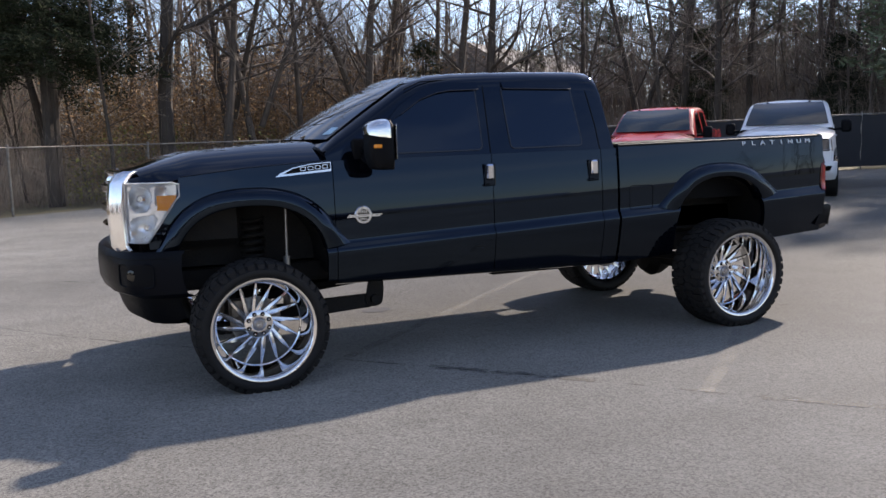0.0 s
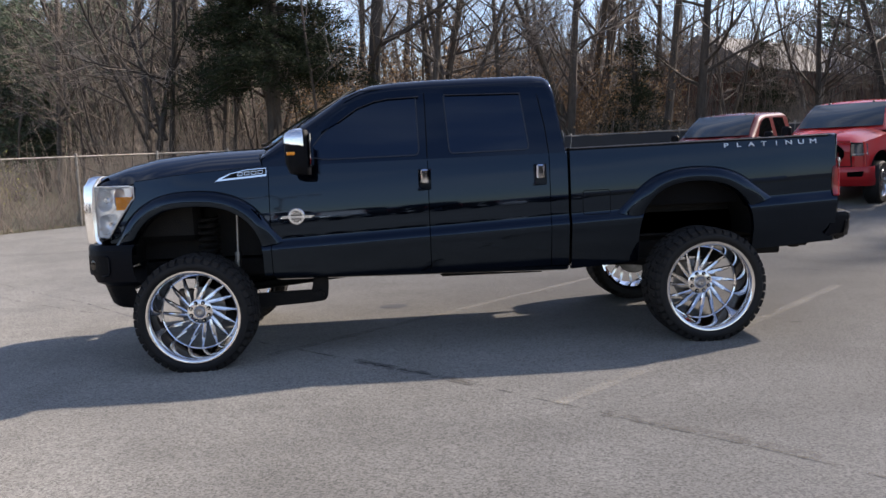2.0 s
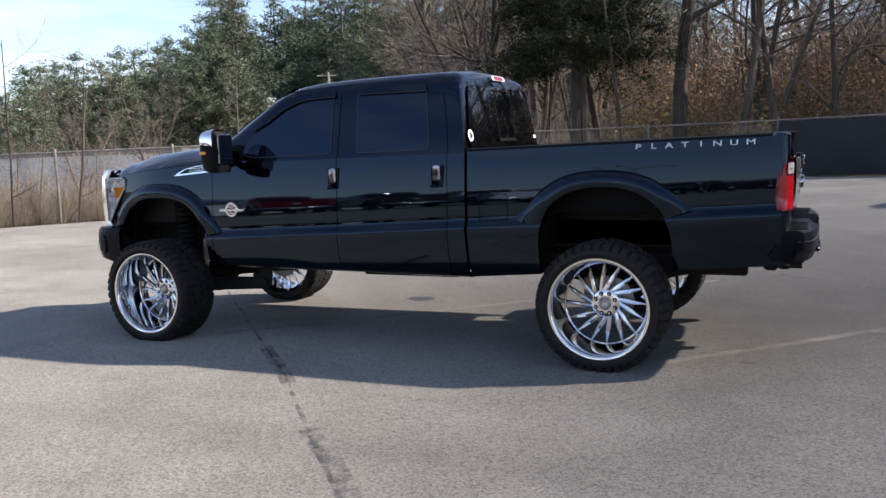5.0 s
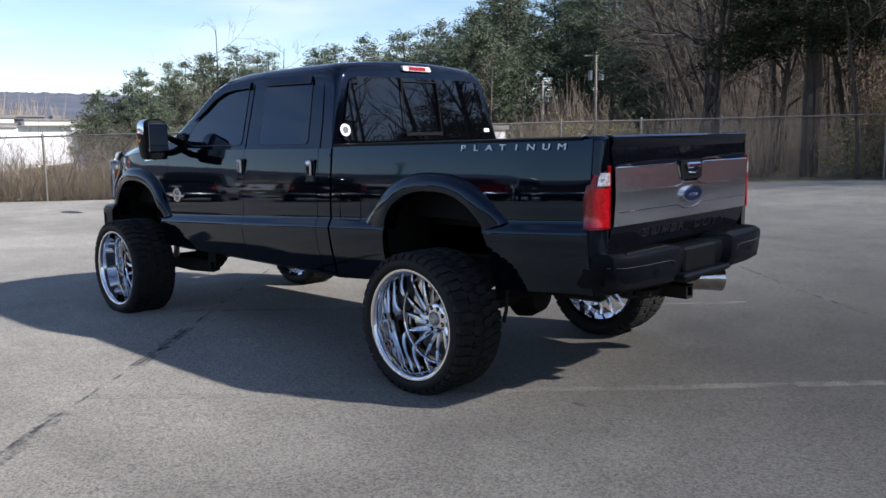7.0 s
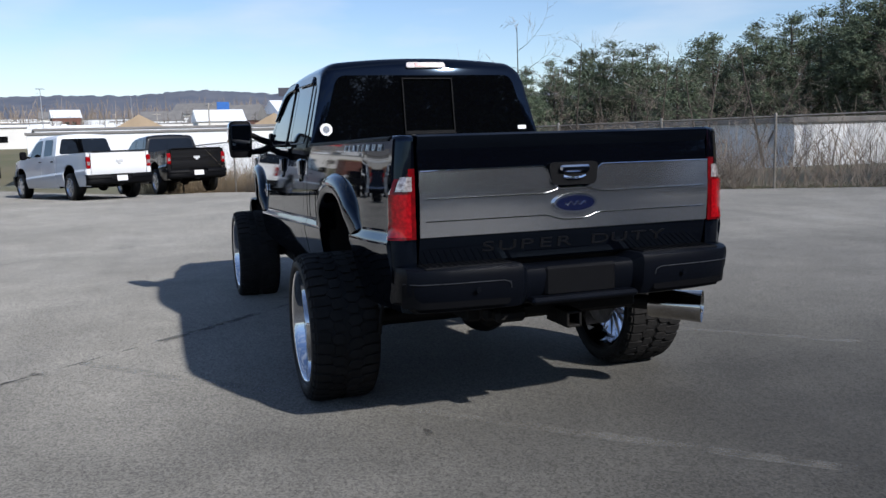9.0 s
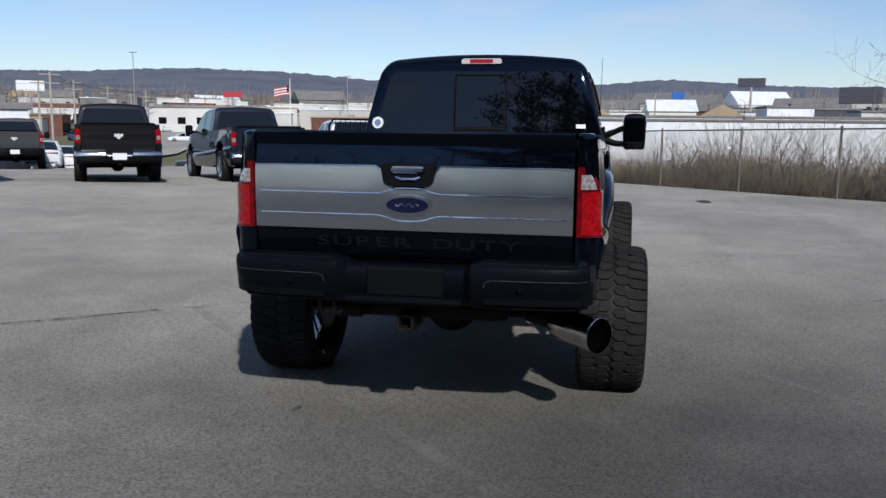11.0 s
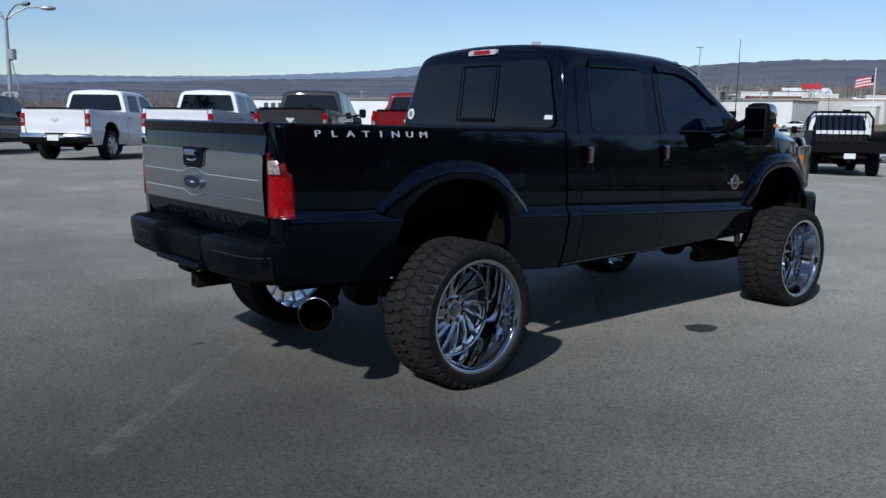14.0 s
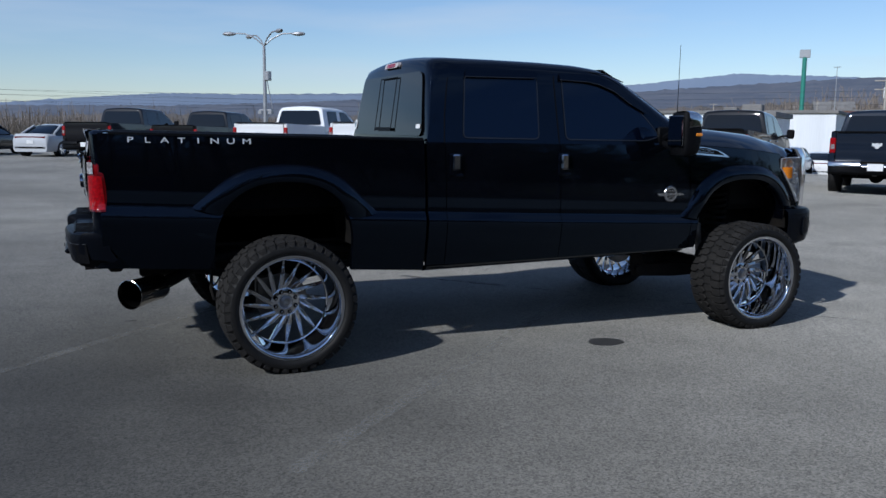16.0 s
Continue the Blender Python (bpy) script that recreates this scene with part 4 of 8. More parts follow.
        s = Shape().lathe([(0.0, 0.004), (0.012, 0.004), (0.013, 0.0)], 14, Matrix.Translation((3.358, y0 * 0.88, 0.885)) @ Matrix.Rotation(radians(-90), 4, "Z"))
        part("parking_sensor", s, BUMPER, rb)
    s = Shape().box((3.295, 0, 0.885), (0.03, 0.40, 0.15), 0.012)
    part("plate_recess", s, TRIM, rb)
    s = Shape()
    s.box((3.325, 0.0, 0.800), (0.09, 0.60, 0.035), 0.014)
    part("lower_step", s, BUMPER, rb)
    # hitch receiver
    s = Shape()
    for dy, dz, sy, sz in ((-0.036, 0, 0.014, 0.085), (0.036, 0, 0.014, 0.085), (0, 0.036, 0.085, 0.014), (0, -0.036, 0.085, 0.014)):
        s.box((3.13, -0.01 + dy, 0.665 + dz), (0.24, sy, sz), 0.003)
    s.box((3.05, 0, 0.70), (0.10, 0.9, 0.08), 0.02)
    s.box((3.14, -0.33, 0.70), (0.09, 0.17, 0.07), 0.02)
    part("hitch_receiver", s, CHASSIS, T, "black steel tow hitch receiver")
    # exhaust tip
    p0, p1 = Vector((2.78, 0.73, 0.60)), Vector((2.99, 0.962, 0.592))
    d = (p1 - p0).normalized()
    m = Matrix.Translation(p0) @ d.to_track_quat("Y", "Z").to_matrix().to_4x4()
    L = (p1 - p0).length
    part("exhaust_tip", Shape().lathe([(0.045, 0), (0.080, 0.012), (0.086, 0.03), (0.088, 0.2), (0.095, L - 0.012), (0.0965, L), (0.093, L + 0.002), (0.088, L - 0.02), (0.084, 0.05)], 40, m), POLISHED, T, "large polished steel exhaust tip")
    part("exhaust_bore", Shape().lathe([(0.0, 0.03), (0.080, 0.03), (0.086, L - 0.03)], 32, m), BORE, T)
    part("exhaust_pipe", Shape().tube([p0 + d * 0.03, (2.68, 0.58, 0.62), (2.5, 0.5, 0.70), (2.0, 0.48, 0.80), (0.5, 0.45, 0.66)], 0.045, 12), CHASSIS, T)
    # nose: grille, headlamps, bumper
    rows = []
    for z, off in ((0.985, 0.03), (1.0, 0.0), (1.2, -0.015), (1.38, 0.0), (1.465, 0.05), (1.49, 0.09)):
        rows.append([(-2.872 + off + 0.11 * (y / 0.72) ** 2, y, z) for y in [-0.70 + 1.40 * k / 14 for k in range(15)]])
    gr = part("grille", Shape().grid(rows), TRIM, T, "chrome-framed grille")
    s = Shape()
    for zz in (1.10, 1.24, 1.38):
        rr = []
        for k in range(15):
            y = -0.68 + 1.36 * k / 14
            xx = -2.892 + 0.11 * (y / 0.72) ** 2
            rr.append([(xx, y, zz - 0.035), (xx - 0.028, y, zz - 0.02), (xx - 0.028, y, zz + 0.02), (xx, y, zz + 0.035)])
        s.grid(rr)
    s.tube([(-2.755, -0.70, 1.465), (-2.828, -0.4, 1.482), (-2.862, 0, 1.487), (-2.828, 0.4, 1.482), (-2.755, 0.70, 1.465)], 0.022, 8)
    part("grille_bar", s, CHROME, gr, "broad chrome grille bars")
    s = Shape()
    s.grid([[(-2.762 + o, 0.762 + w, z), (-2.785 + o, 0.771 + w, z), (-2.838 + o, 0.757 + w, z), (-2.862 + o, 0.735, z), (-2.875 + o, 0.68, z), (-2.80 + o, 0.66, z)] for z, o, w in ((0.97, 0.02, 0), (1.0, 0.0, 0), (1.25, -0.015, 0.0), (1.42, 0.005, -0.004), (1.485, 0.05, -0.01), (1.50, 0.09, -0.02))])
    both("grille_surround", s, SURROUND, T, "bright chrome grille surround")
    # headlamps: a silvered housing with two bowls behind a clear lens
    def lamp_at(u, v, d):
        x = -2.764 + 0.332 * u
        zl = lerp_table([(-2.764, 1.025), (-2.645, 1.025), (-2.44, 1.325)], x)
        y = lerp_table([(-2.764, 0.764), (-2.735, 0.812), (-2.67, 0.862), (-2.56, 0.893), (-2.43, side_y(-2.43, 1.35) + 0.002)], x)
        return (x + 0.35 * d, y - 0.94 * d, zl + (1.418 - 0.010 * smoothstep(0.85, 1.0, u) - zl) * v)
    us, vs = [k / 14 for k in range(15)], [k / 12 for k in range(13)]

    def bowl(u, v):
        edge = min(1.0, 12 * min(u, 1 - u, v, 1 - v))
        d = 0.02
        for cu, cv, ru, rv, dep in ((0.24, 0.73, 0.21, 0.22, 0.085), (0.26, 0.24, 0.25, 0.20, 0.075), (0.62, 0.70, 0.12, 0.26, 0.05)):
            q = ((u - cu) / ru) ** 2 + ((v - cv) / rv) ** 2
            d = max(d, dep * max(0, 1 - q) ** 0.5 + 0.015)
        return 0.004 + edge * d
    inner = Shape().grid([[lamp_at(u, v, bowl(u, v)) for v in [k / 24 for k in range(25)]] for u in [k / 28 for k in range(29)]])
    lens = Shape().grid([[lamp_at(u, v, -0.006 - 0.012 * math.sin(math.pi * u)) for v in vs] for u in us])
    rim_pts = [lamp_at(u, 0, -0.004) for u in us] + [lamp_at(1, v, -0.004) for v in vs] + [lamp_at(u, 1, -0.004) for u in reversed(us)] + [lamp_at(0, v, -0.004) for v in reversed(vs)]
    level = lambda u, z: (z - lerp_table([(-2.764, 1.025), (-2.645, 1.025), (-2.44, 1.325)], -2.764 + 0.332 * u)) / (1.418 - lerp_table([(-2.764, 1.025), (-2.645, 1.025), (-2.44, 1.325)], -2.764 + 0.332 * u))
    amber = Shape().grid([[lamp_at(u, max(0.05, level(u, z)), 0.012 - 0.014 * math.sin(math.pi * min(1, max(0, (u - 0.58) / 0.40)))) for z in (1.235, 1.245, 1.28, 1.325, 1.335)] for u in (0.55, 0.57, 0.66, 0.76, 0.86, 0.93, 0.94)])
    bar = Shape().grid([[lamp_at(u, v, d) for v, d in ((0.44, 0.05), (0.445, 0.012), (0.495, 0.010), (0.50, 0.05))] for u in (0.03, 0.2, 0.4, 0.56)])
    bulbs = []
    for cu, cv, r in ((0.22, 0.73, 0.030), (0.30, 0.24, 0.022)):
        c0, c1 = Vector(lamp_at(cu, cv, 0.09)), Vector(lamp_at(cu, cv, 0.045))
        bulbs.append(Shape().tube([c0, c0.lerp(c1, 0.8), c1], [r, r, r * 0.6], 14))
    for sgn in (1, -1):
        f = (lambda a: a) if sgn > 0 else mirrored
        h = part("headlight", f(inner), BOWL, T, "tall clear headlight with amber corner", smooth=25)
        part("amber_reflector", f(amber), ORANGE, h)
        part("divider", f(bar), BOWL, h)
        for bulb in bulbs:
            part("bulb", f(bulb), CHROME_SOFT, h)
        part("rim", f(Shape().tube(rim_pts, 0.006, 5)), WHITE_LENS, h)
        o = part("lens", f(lens), CLEAR, h, "clear curved lens", smooth=60)
        o.visible_shadow = False
    rows = []
    for y, xf in [(-0.985, -2.45), (-0.98, -2.58), (-0.96, -2.69), (-0.90, -2.785), (-0.6, -2.905), (-0.2, -2.965), (0.2, -2.965), (0.6, -2.905), (0.90, -2.785), (0.96, -2.69), (0.98, -2.58), (0.985, -2.45)]:
        rows.append([(xf + 0.10, y * 0.95, 0.965), (xf + 0.025, y * 0.99, 0.972), (xf, y, 0.94), (xf - 0.005, y, 0.86), (xf + 0.0, y, 0.76), (xf + 0.03, y, 0.685), (xf + 0.09, y * 0.97, 0.655)])
    fb = part("front_bumper", Shape().grid(rows), BUMPER, T, "black front bumper", smooth=40)
    edge = [(0.30, -2.95), (0.60, -2.905), (0.90, -2.785), (0.96, -2.69), (0.98, -2.58), (0.985, -2.45)]

    def on_bumper(u, z, d):
        """A point at distance u round the bumper's corner."""
        for (ya, xa), (yb, xb) in zip(edge, edge[1:]):
            L = math.hypot(yb - ya, xb - xa)
            if u <= L or yb == 0.985:
                q = u / L
                nx, ny = (xb - xa) / L, (yb - ya) / L
                return (xa + (xb - xa) * q - ny * d, ya + (yb - ya) * q + nx * d, z)
            u -= L
    for sgn in (1, -1):
        f = (lambda a: a) if sgn > 0 else mirrored
        # the fog lamp sits in a dark pocket with a raised lip
        loop = rounded([(0.50, 0.745), (0.80, 0.735), (0.80, 0.895), (0.50, 0.895)], 0.04, 4)
        us = [0.50 + 0.30 * k / 8 for k in range(9)]
        fl = part("fog_lamp_pocket", f(Shape().grid([[on_bumper(u, z, 0.004) for z in (0.755, 0.80, 0.85, 0.89)] for u in us])), TRIM, fb)
        part("pocket_lip", f(Shape().tube([on_bumper(u, z, 0.006) for u, z in loop + loop[:1]], 0.007, 6)), BUMPER, fl)
        c = Vector(on_bumper(0.66, 0.82, 0.006))
        part("fog_lamp", f(Shape().lathe([(0.0, 0.0), (0.03, -0.001), (0.042, -0.004), (0.046, -0.010)], 20, Matrix.Translation(c) @ Matrix.Rotation(radians(25), 4, "Z"))), GLASS_TINT, fl)
        part("bumper_groove", f(Shape().tube([on_bumper(0.02 + 0.88 * k / 16, 0.925, 0.001) for k in range(17)], 0.004, 4)), TRIM, fb)
    s = Shape()
    s.grid([[(x + 0.10, y, 0.67), (x, y, 0.655), (x + 0.05, y * 0.98, 0.50), (x + 0.09, y * 0.98, 0.47), (x + 0.12, y * 0.98, 0.50)] for y, x in [(-0.91, -2.48), (-0.91, -2.58), (-0.87, -2.67), (-0.78, -2.74), (-0.4, -2.84), (0, -2.87), (0.4, -2.84), (0.78, -2.74), (0.87, -2.67), (0.91, -2.58), (0.91, -2.48)]])
    part("air_dam", s, TRIM, T, "black plastic air dam")
    # mirrors
    for sgn in (1, -1):
        mr = part("wing_mirror", mirror_shape(sgn), TRIM, T, "tall black towing mirror with chrome cap", smooth=40)
        rows = []
        for z, dx, w, th in ((1.700, -0.018, 0.1125, 0.192), (1.73, -0.018, 0.1125, 0.190), (1.765, -0.014, 0.108, 0.172), (1.788, -0.004, 0.094, 0.130), (1.800, 0.004, 0.060, 0.07), (1.803, 0.006, 0.02, 0.02)):
            rows.append([(-1.115 + dx + th / 2 * math.copysign(abs(math.cos(a)) ** 0.6, math.cos(a)), 1.20 + w * math.copysign(abs(math.sin(a)) ** 0.6, math.sin(a)), z - (0.02 * (1 + math.cos(a)) if z < 1.71 else 0)) for a in [math.pi * (0.36 + 1.28 * k / 20) for k in range(21)]])
        s = Shape().grid(rows)
        s = s if sgn > 0 else mirrored(s)
        part("mirror_cap", s, CHROME, mr)
        s = Shape().box((-1.030, 1.20, 1.645), (0.016, 0.175, 0.24), 0.006)
        part("mirror_glass", s if sgn > 0 else mirrored(s), MIRROR, mr)
        s = Shape().box((-1.17, 1.308, 1.62), (0.06, 0.010, 0.024), 0.004)
        part("turn_signal", s if sgn > 0 else mirrored(s), ORANGE, mr)
    # door handles
    for x0, z0 in ((-0.185, 1.395), (0.725, 1.40)):
        for sgn in (1, -1):
            s = Shape()
            y0 = side_y(x0, z0)
            s.box((x0, y0 + 0.022, z0 + 0.012), (0.062, 0.022, 0.115), 0.012)
            ob = part("door_handle", s if sgn > 0 else mirrored(s), CHROME, T, "chrome upright door handle")
            s = Shape()
            s.box((x0, y0 + 0.006, z0 - 0.01), (0.10, 0.016, 0.17), 0.012)
            s.box((x0 - 0.03, y0 + 0.012, z0 - 0.085), (0.06, 0.018, 0.022), 0.008)
            part("handle_base", s if sgn > 0 else mirrored(s), BLACK, ob)
    # engine badge on the doors
    for sgn in (1, -1):
        y0 = side_y(-1.19, 1.14) + 0.006
        place = lambda u, v, d: (-1.19 + u, sgn * (y0 + d), 1.137 + v)
        s = Shape().lathe([(0.040, 0.0), (0.044, 0.007), (0.060, 0.007), (0.066, 0.0)], 32, Matrix.Translation((-1.19, sgn * y0, 1.137)) @ Matrix.Rotation(radians(0 if sgn > 0 else 180), 4, "Z"))
        bg = part("engine_badge", s, CHROME_SOFT, T, "round chrome badge with wing bars")
        part("badge_disc", Shape().prism([(0.045 * math.cos(a), 0.045 * math.sin(a)) for a in [2 * math.pi * k / 24 for k in range(24)]], 0.004, place), EXHAUST, bg)
        s = Shape()
        for u0, u1, v0, v1 in ((-0.125, 0.120, -0.013, -0.004), (-0.115, 0.135, -0.002, 0.006)):
            s.prism([(u0, v0), (u1, v0), (u1 + 0.006, v1), (u0 + 0.006, v1)], 0.004, lambda u, v, d: place(u, v, d + 0.0075))
        part("badge_wing", s, CHROME_SOFT, bg)
        s = Shape()
        for k in range(4):
            s.prism([(-0.030 + 0.016 * k, 0.014), (-0.022 + 0.016 * k, 0.014), (-0.022 + 0.016 * k, 0.036), (-0.030 + 0.016 * k, 0.036)], 0.003, lambda u, v, d: place(u, v, d + 0.005))
            s.prism([(-0.026 + 0.014 * k, -0.034), (-0.019 + 0.014 * k, -0.034), (-0.019 + 0.014 * k, -0.020), (-0.026 + 0.014 * k, -0.020)], 0.003, lambda u, v, d: place(u, v, d + 0.005))
        part("badge_mark", s, CHROME_SOFT, bg)
    # fender vent badge
    for sgn in (1, -1):
        yv = lambda x, z: sgn * (side_y(x, z) + 0.004)
        place = lambda u, v, d: (u, yv(u, v) + sgn * d, v)
        vb = part("fender_vent", Shape().prism([(-1.80, 1.428), (-1.405, 1.458), (-1.405, 1.522), (-1.56, 1.512), (-1.68, 1.488), (-1.76, 1.455)], 0.006, place), CHROME, T, "pointed chrome fender vent")
        part("vent_mesh", Shape().prism([(-1.745, 1.446), (-1.41, 1.473), (-1.41, 1.5165), (-1.56, 1.5065), (-1.675, 1.483)], 0.003, lambda u, v, d: place(u, v, d + 0.0062)), TRIM, vb)
        s = Shape()
        for k in range(4):
            u0 = -1.625 + 0.052 * k
            z0 = 1.464 + 0.074 * (u0 + 1.63)
            for a, b, c, e in ((0, 0.040, 0.0, 0.005), (0, 0.040, 0.023, 0.028), (0, 0.005, 0.0, 0.028), (0.035, 0.040, 0.0, 0.028)):
                s.prism([(u0 + a, z0 + c), (u0 + b, z0 + c + 0.002), (u0 + b, z0 + e + 0.002), (u0 + a, z0 + e)], 0.004, lambda u, v, d: place(u, v, d + 0.009))
        part("vent_badge", s, CHROME_SOFT, vb, "outlined pale bars on the vent")
    # fuel door outline
    s = Shape()
    pts = rounded([(1.06, 1.06), (1.28, 1.06), (1.28, 1.25), (1.06, 1.25)], 0.025, 4)
    s.tube([(u, -side_y(u, v) - 0.0005, v) for u, v in pts + pts[:1]], 0.0035, 4)
    part("fuel_flap", s, TRIM, T)
    # aerial on the right wing
    part("aerial", Shape().tube([(-1.30, 0.86, 1.55), (-1.30, 0.865, 1.9), (-1.30, 0.87, 2.34)], [0.006, 0.003, 0.002], 6), TRIM, T, "thin black whip aerial")
    # chassis
    s = Shape()
    for y0 in (-0.43, 0.43):
        s.box((0.2, y0, 0.70), (5.4, 0.09, 0.16), 0.015)
    for x0 in (-2.4, -1.0, 0.0, 1.1, 2.6):
        s.box((x0, 0, 0.70), (0.12, 0.86, 0.10), 0.015)
    s.box((0.0, 0.0, 0.64), (1.5, 0.5, 0.16), 0.05)
    s.box((0.35, -0.62, 0.63), (0.9, 0.25, 0.10), 0.04)
    s.box((-0.45, -0.55, 0.64), (0.35, 0.2, 0.10), 0.04)
    s.box((-1.97, 0, 0.98), (1.4, 0.9, 0.5), 0.1)
    part("frame", s, CHASSIS, T, "black ladder frame and undertray")
    s = Shape()
    for x0, z0 in ((-WHEEL_X, 0.445), (WHEEL_X, 0.495)):
        s.tube([(x0, -0.95, z0), (x0, -0.3, z0), (x0, 0.3, z0), (x0, 0.95, z0)], 0.055, 12)
        ox = -0.18 if x0 < 0 else 0.0
        s.lathe([(0.0, -0.16), (0.11, -0.13), (0.16, -0.04), (0.17, 0.04), (0.11, 0.13), (0.0, 0.16)], 20, Matrix.Translation((x0, ox, z0)) @ Matrix.Rotation(radians(90), 4, "Z"))
    s.tube([(-1.8, -0.1, 0.48), (-0.2, 0, 0.62), (1.8, 0, 0.55)], 0.045, 10)
    part("axle", s, CHASSIS, T, "black axles and drive shafts")
    for sgn in (1, -1):
        s = Shape()
        s.tube([(-1.93 + 0.0, sgn * 0.74, 0.50 + 0.0), (-1.93, sgn * 0.74, 0.58)], 0.07, 14)
        turns, pts = 10, []
        for k in range(turns * 14 + 1):
            a = 2 * math.pi * k / 14
            pts.append((-1.93 + 0.075 * math.cos(a), sgn * (0.66 + 0.0) + 0.075 * math.sin(a), 0.62 + 0.52 * k / (turns * 14)))
        s.tube(pts, 0.015, 6)
        part("coil_spring", s, CHASSIS, T, "tall black coil spring")
        s = Shape().tube([(-1.72, sgn * 0.72, 0.50), (-1.70, sgn * 0.70, 0.85)], 0.028, 10)
        s.tube([(-1.70, sgn * 0.70, 0.85), (-1.69, sgn * 0.69, 1.20)], 0.010, 10)
        part("shock_absorber", s, STEEL, T, "slim bright shock absorber")
        s = Shape()
        s.prism([(-1.86, 0.405), (-1.45, 0.40), (-1.10, 0.42), (-1.03, 0.445), (-1.03, 0.51), (-1.10, 0.52), (-1.30, 0.515), (-1.86, 0.50)], 0.05, lambda u, v, d: (u, sgn * (0.72 - d), v))
        s.prism(rounded([(-1.10, 0.64), (-0.99, 0.64), (-0.985, 0.55), (-1.0, 0.44), (-1.08, 0.42), (-1.135, 0.47), (-1.12, 0.54)], 0.04, 4), 0.016, lambda u, v, d: (u, sgn * (0.735 - d), v))
        s.lathe([(0.0, 0.0), (0.035, 0.0), (0.035, 0.03), (0.0, 0.03)], 14, Matrix.Translation((-1.06, sgn * 0.735 - (0.03 if sgn < 0 else 0), 0.485)))
        part("radius_arm", s, CHASSIS, T, "black drop-bracket radius arm")
        s = Shape()
        for k in range(4):
            s.tube([(1.3 + 0.06 * k, sgn * 0.56, 0.68 - 0.02 * k), (1.984, sgn * 0.56, 0.58 - 0.015 * k), (2.72 - 0.06 * k, sgn * 0.56, 0.72 - 0.02 * k)], 0.018, 6)
        part("leaf_spring", s, CHASSIS, T)
        # inner arches
        for kind in ("front", "rear"):
            cx, cz, rx, rz = ARCH[kind]
            rows = []
            for k in range(25):
                a = math.pi * (k / 24) 
                e = 2.35
                c, sn = math.cos(a), math.sin(a)
                rr = (abs(c) ** e + abs(sn) ** e) ** (-1 / e)
                rows.append([(cx + (rx + 0.005) * c * rr, sgn * y, cz + (rz + 0.005) * sn * rr) for y in (0.92, 0.75, 0.50)])
            liner = Shape().grid(rows)
            liner.add([r[2] for r in rows], [tuple(range(25))])
            part("wheel_well", liner, CHASSIS, T)
        part("mud_flap_bracket", Shape().tube([(2.45, sgn * 0.80, 0.80), (2.47, sgn * 0.84, 0.58), (2.45, sgn * 0.84, 0.50)], 0.012, 6), CHASSIS, T)
    # front bulkhead, floor and inner box so that nothing is seen through
    s = Shape()
    s.box((-2.35, 0, 1.18), (0.72, 1.40, 0.45), 0.05)
    s.box((-0.25, 0, 1.10), (2.3, 1.74, 0.86), 0.05)
    s.box((2.05, 0, 0.92), (2.1, 1.0, 0.30), 0.05)
    part("inner_structure", s, CHASSIS, T)
    for x0, z0 in ((-1.970, TYRE_R - 0.022), (1.998, TYRE_R + 0.027)):
        for sgn in (1, -1):
            wheel(T, x0, sgn, z0)


def letter_mesh(ch, size, depth, m):
    cu = bpy.data.curves.new("letter", "FONT")
    cu.body, cu.size, cu.extrude, cu.align_x, cu.align_y = ch, size, depth, "CENTER", "CENTER"
    tmp = new("letter", cu)
    me = bpy.data.meshes.new_from_object(tmp)
    bpy.data.objects.remove(tmp)
    s = Shape()
    return s.add([m @ v.co for v in me.vertices], [tuple(p.vertices) for p in me.polygons])


def bed_letters(text, sgn, parent):
    """Letters set one by one along the bed side."""
    x0, x1 = 2.225, 2.945
    n = len(text)
    for i, ch in enumerate(text):
        t = i / (n - 1)
        xx = (x0 + (x1 - x0) * t) if sgn < 0 else (x1 - (x1 - x0) * t)
        zz = 1.541 + 0.019 * (xx - 0.967) * 0.8
        m = Matrix.Translation((xx, sgn * (side_y(xx, zz) + 0.006), zz)) @ Matrix.Rotation(radians(0 if sgn < 0 else 180), 4, "Z") @ Matrix.Rotation(radians(90 - 14), 4, "X") @ Matrix.Diagonal((1.35, 0.85, 1, 1))
        part("letter", letter_mesh(ch, 0.060, 0.003, m), SATIN, parent, "bright raised letter on the bed rail")


def gate_letters(text, y0, gap, parent):
    for i, ch in enumerate(text):
        yy = y0 + gap * i
        m = Matrix.Translation((3.1795 + 0.012 * (1 - (yy / 0.82) ** 2) + 0.0005, yy, 1.068)) @ Matrix.Rotation(radians(90), 4, "Z") @ Matrix.Rotation(radians(104), 4, "X") @ Matrix.Diagonal((1.5, 0.72, 1, 1))
        part("letter", letter_mesh(ch, 0.105, 0.0055, m), EMBOSS, parent, "embossed black letter")


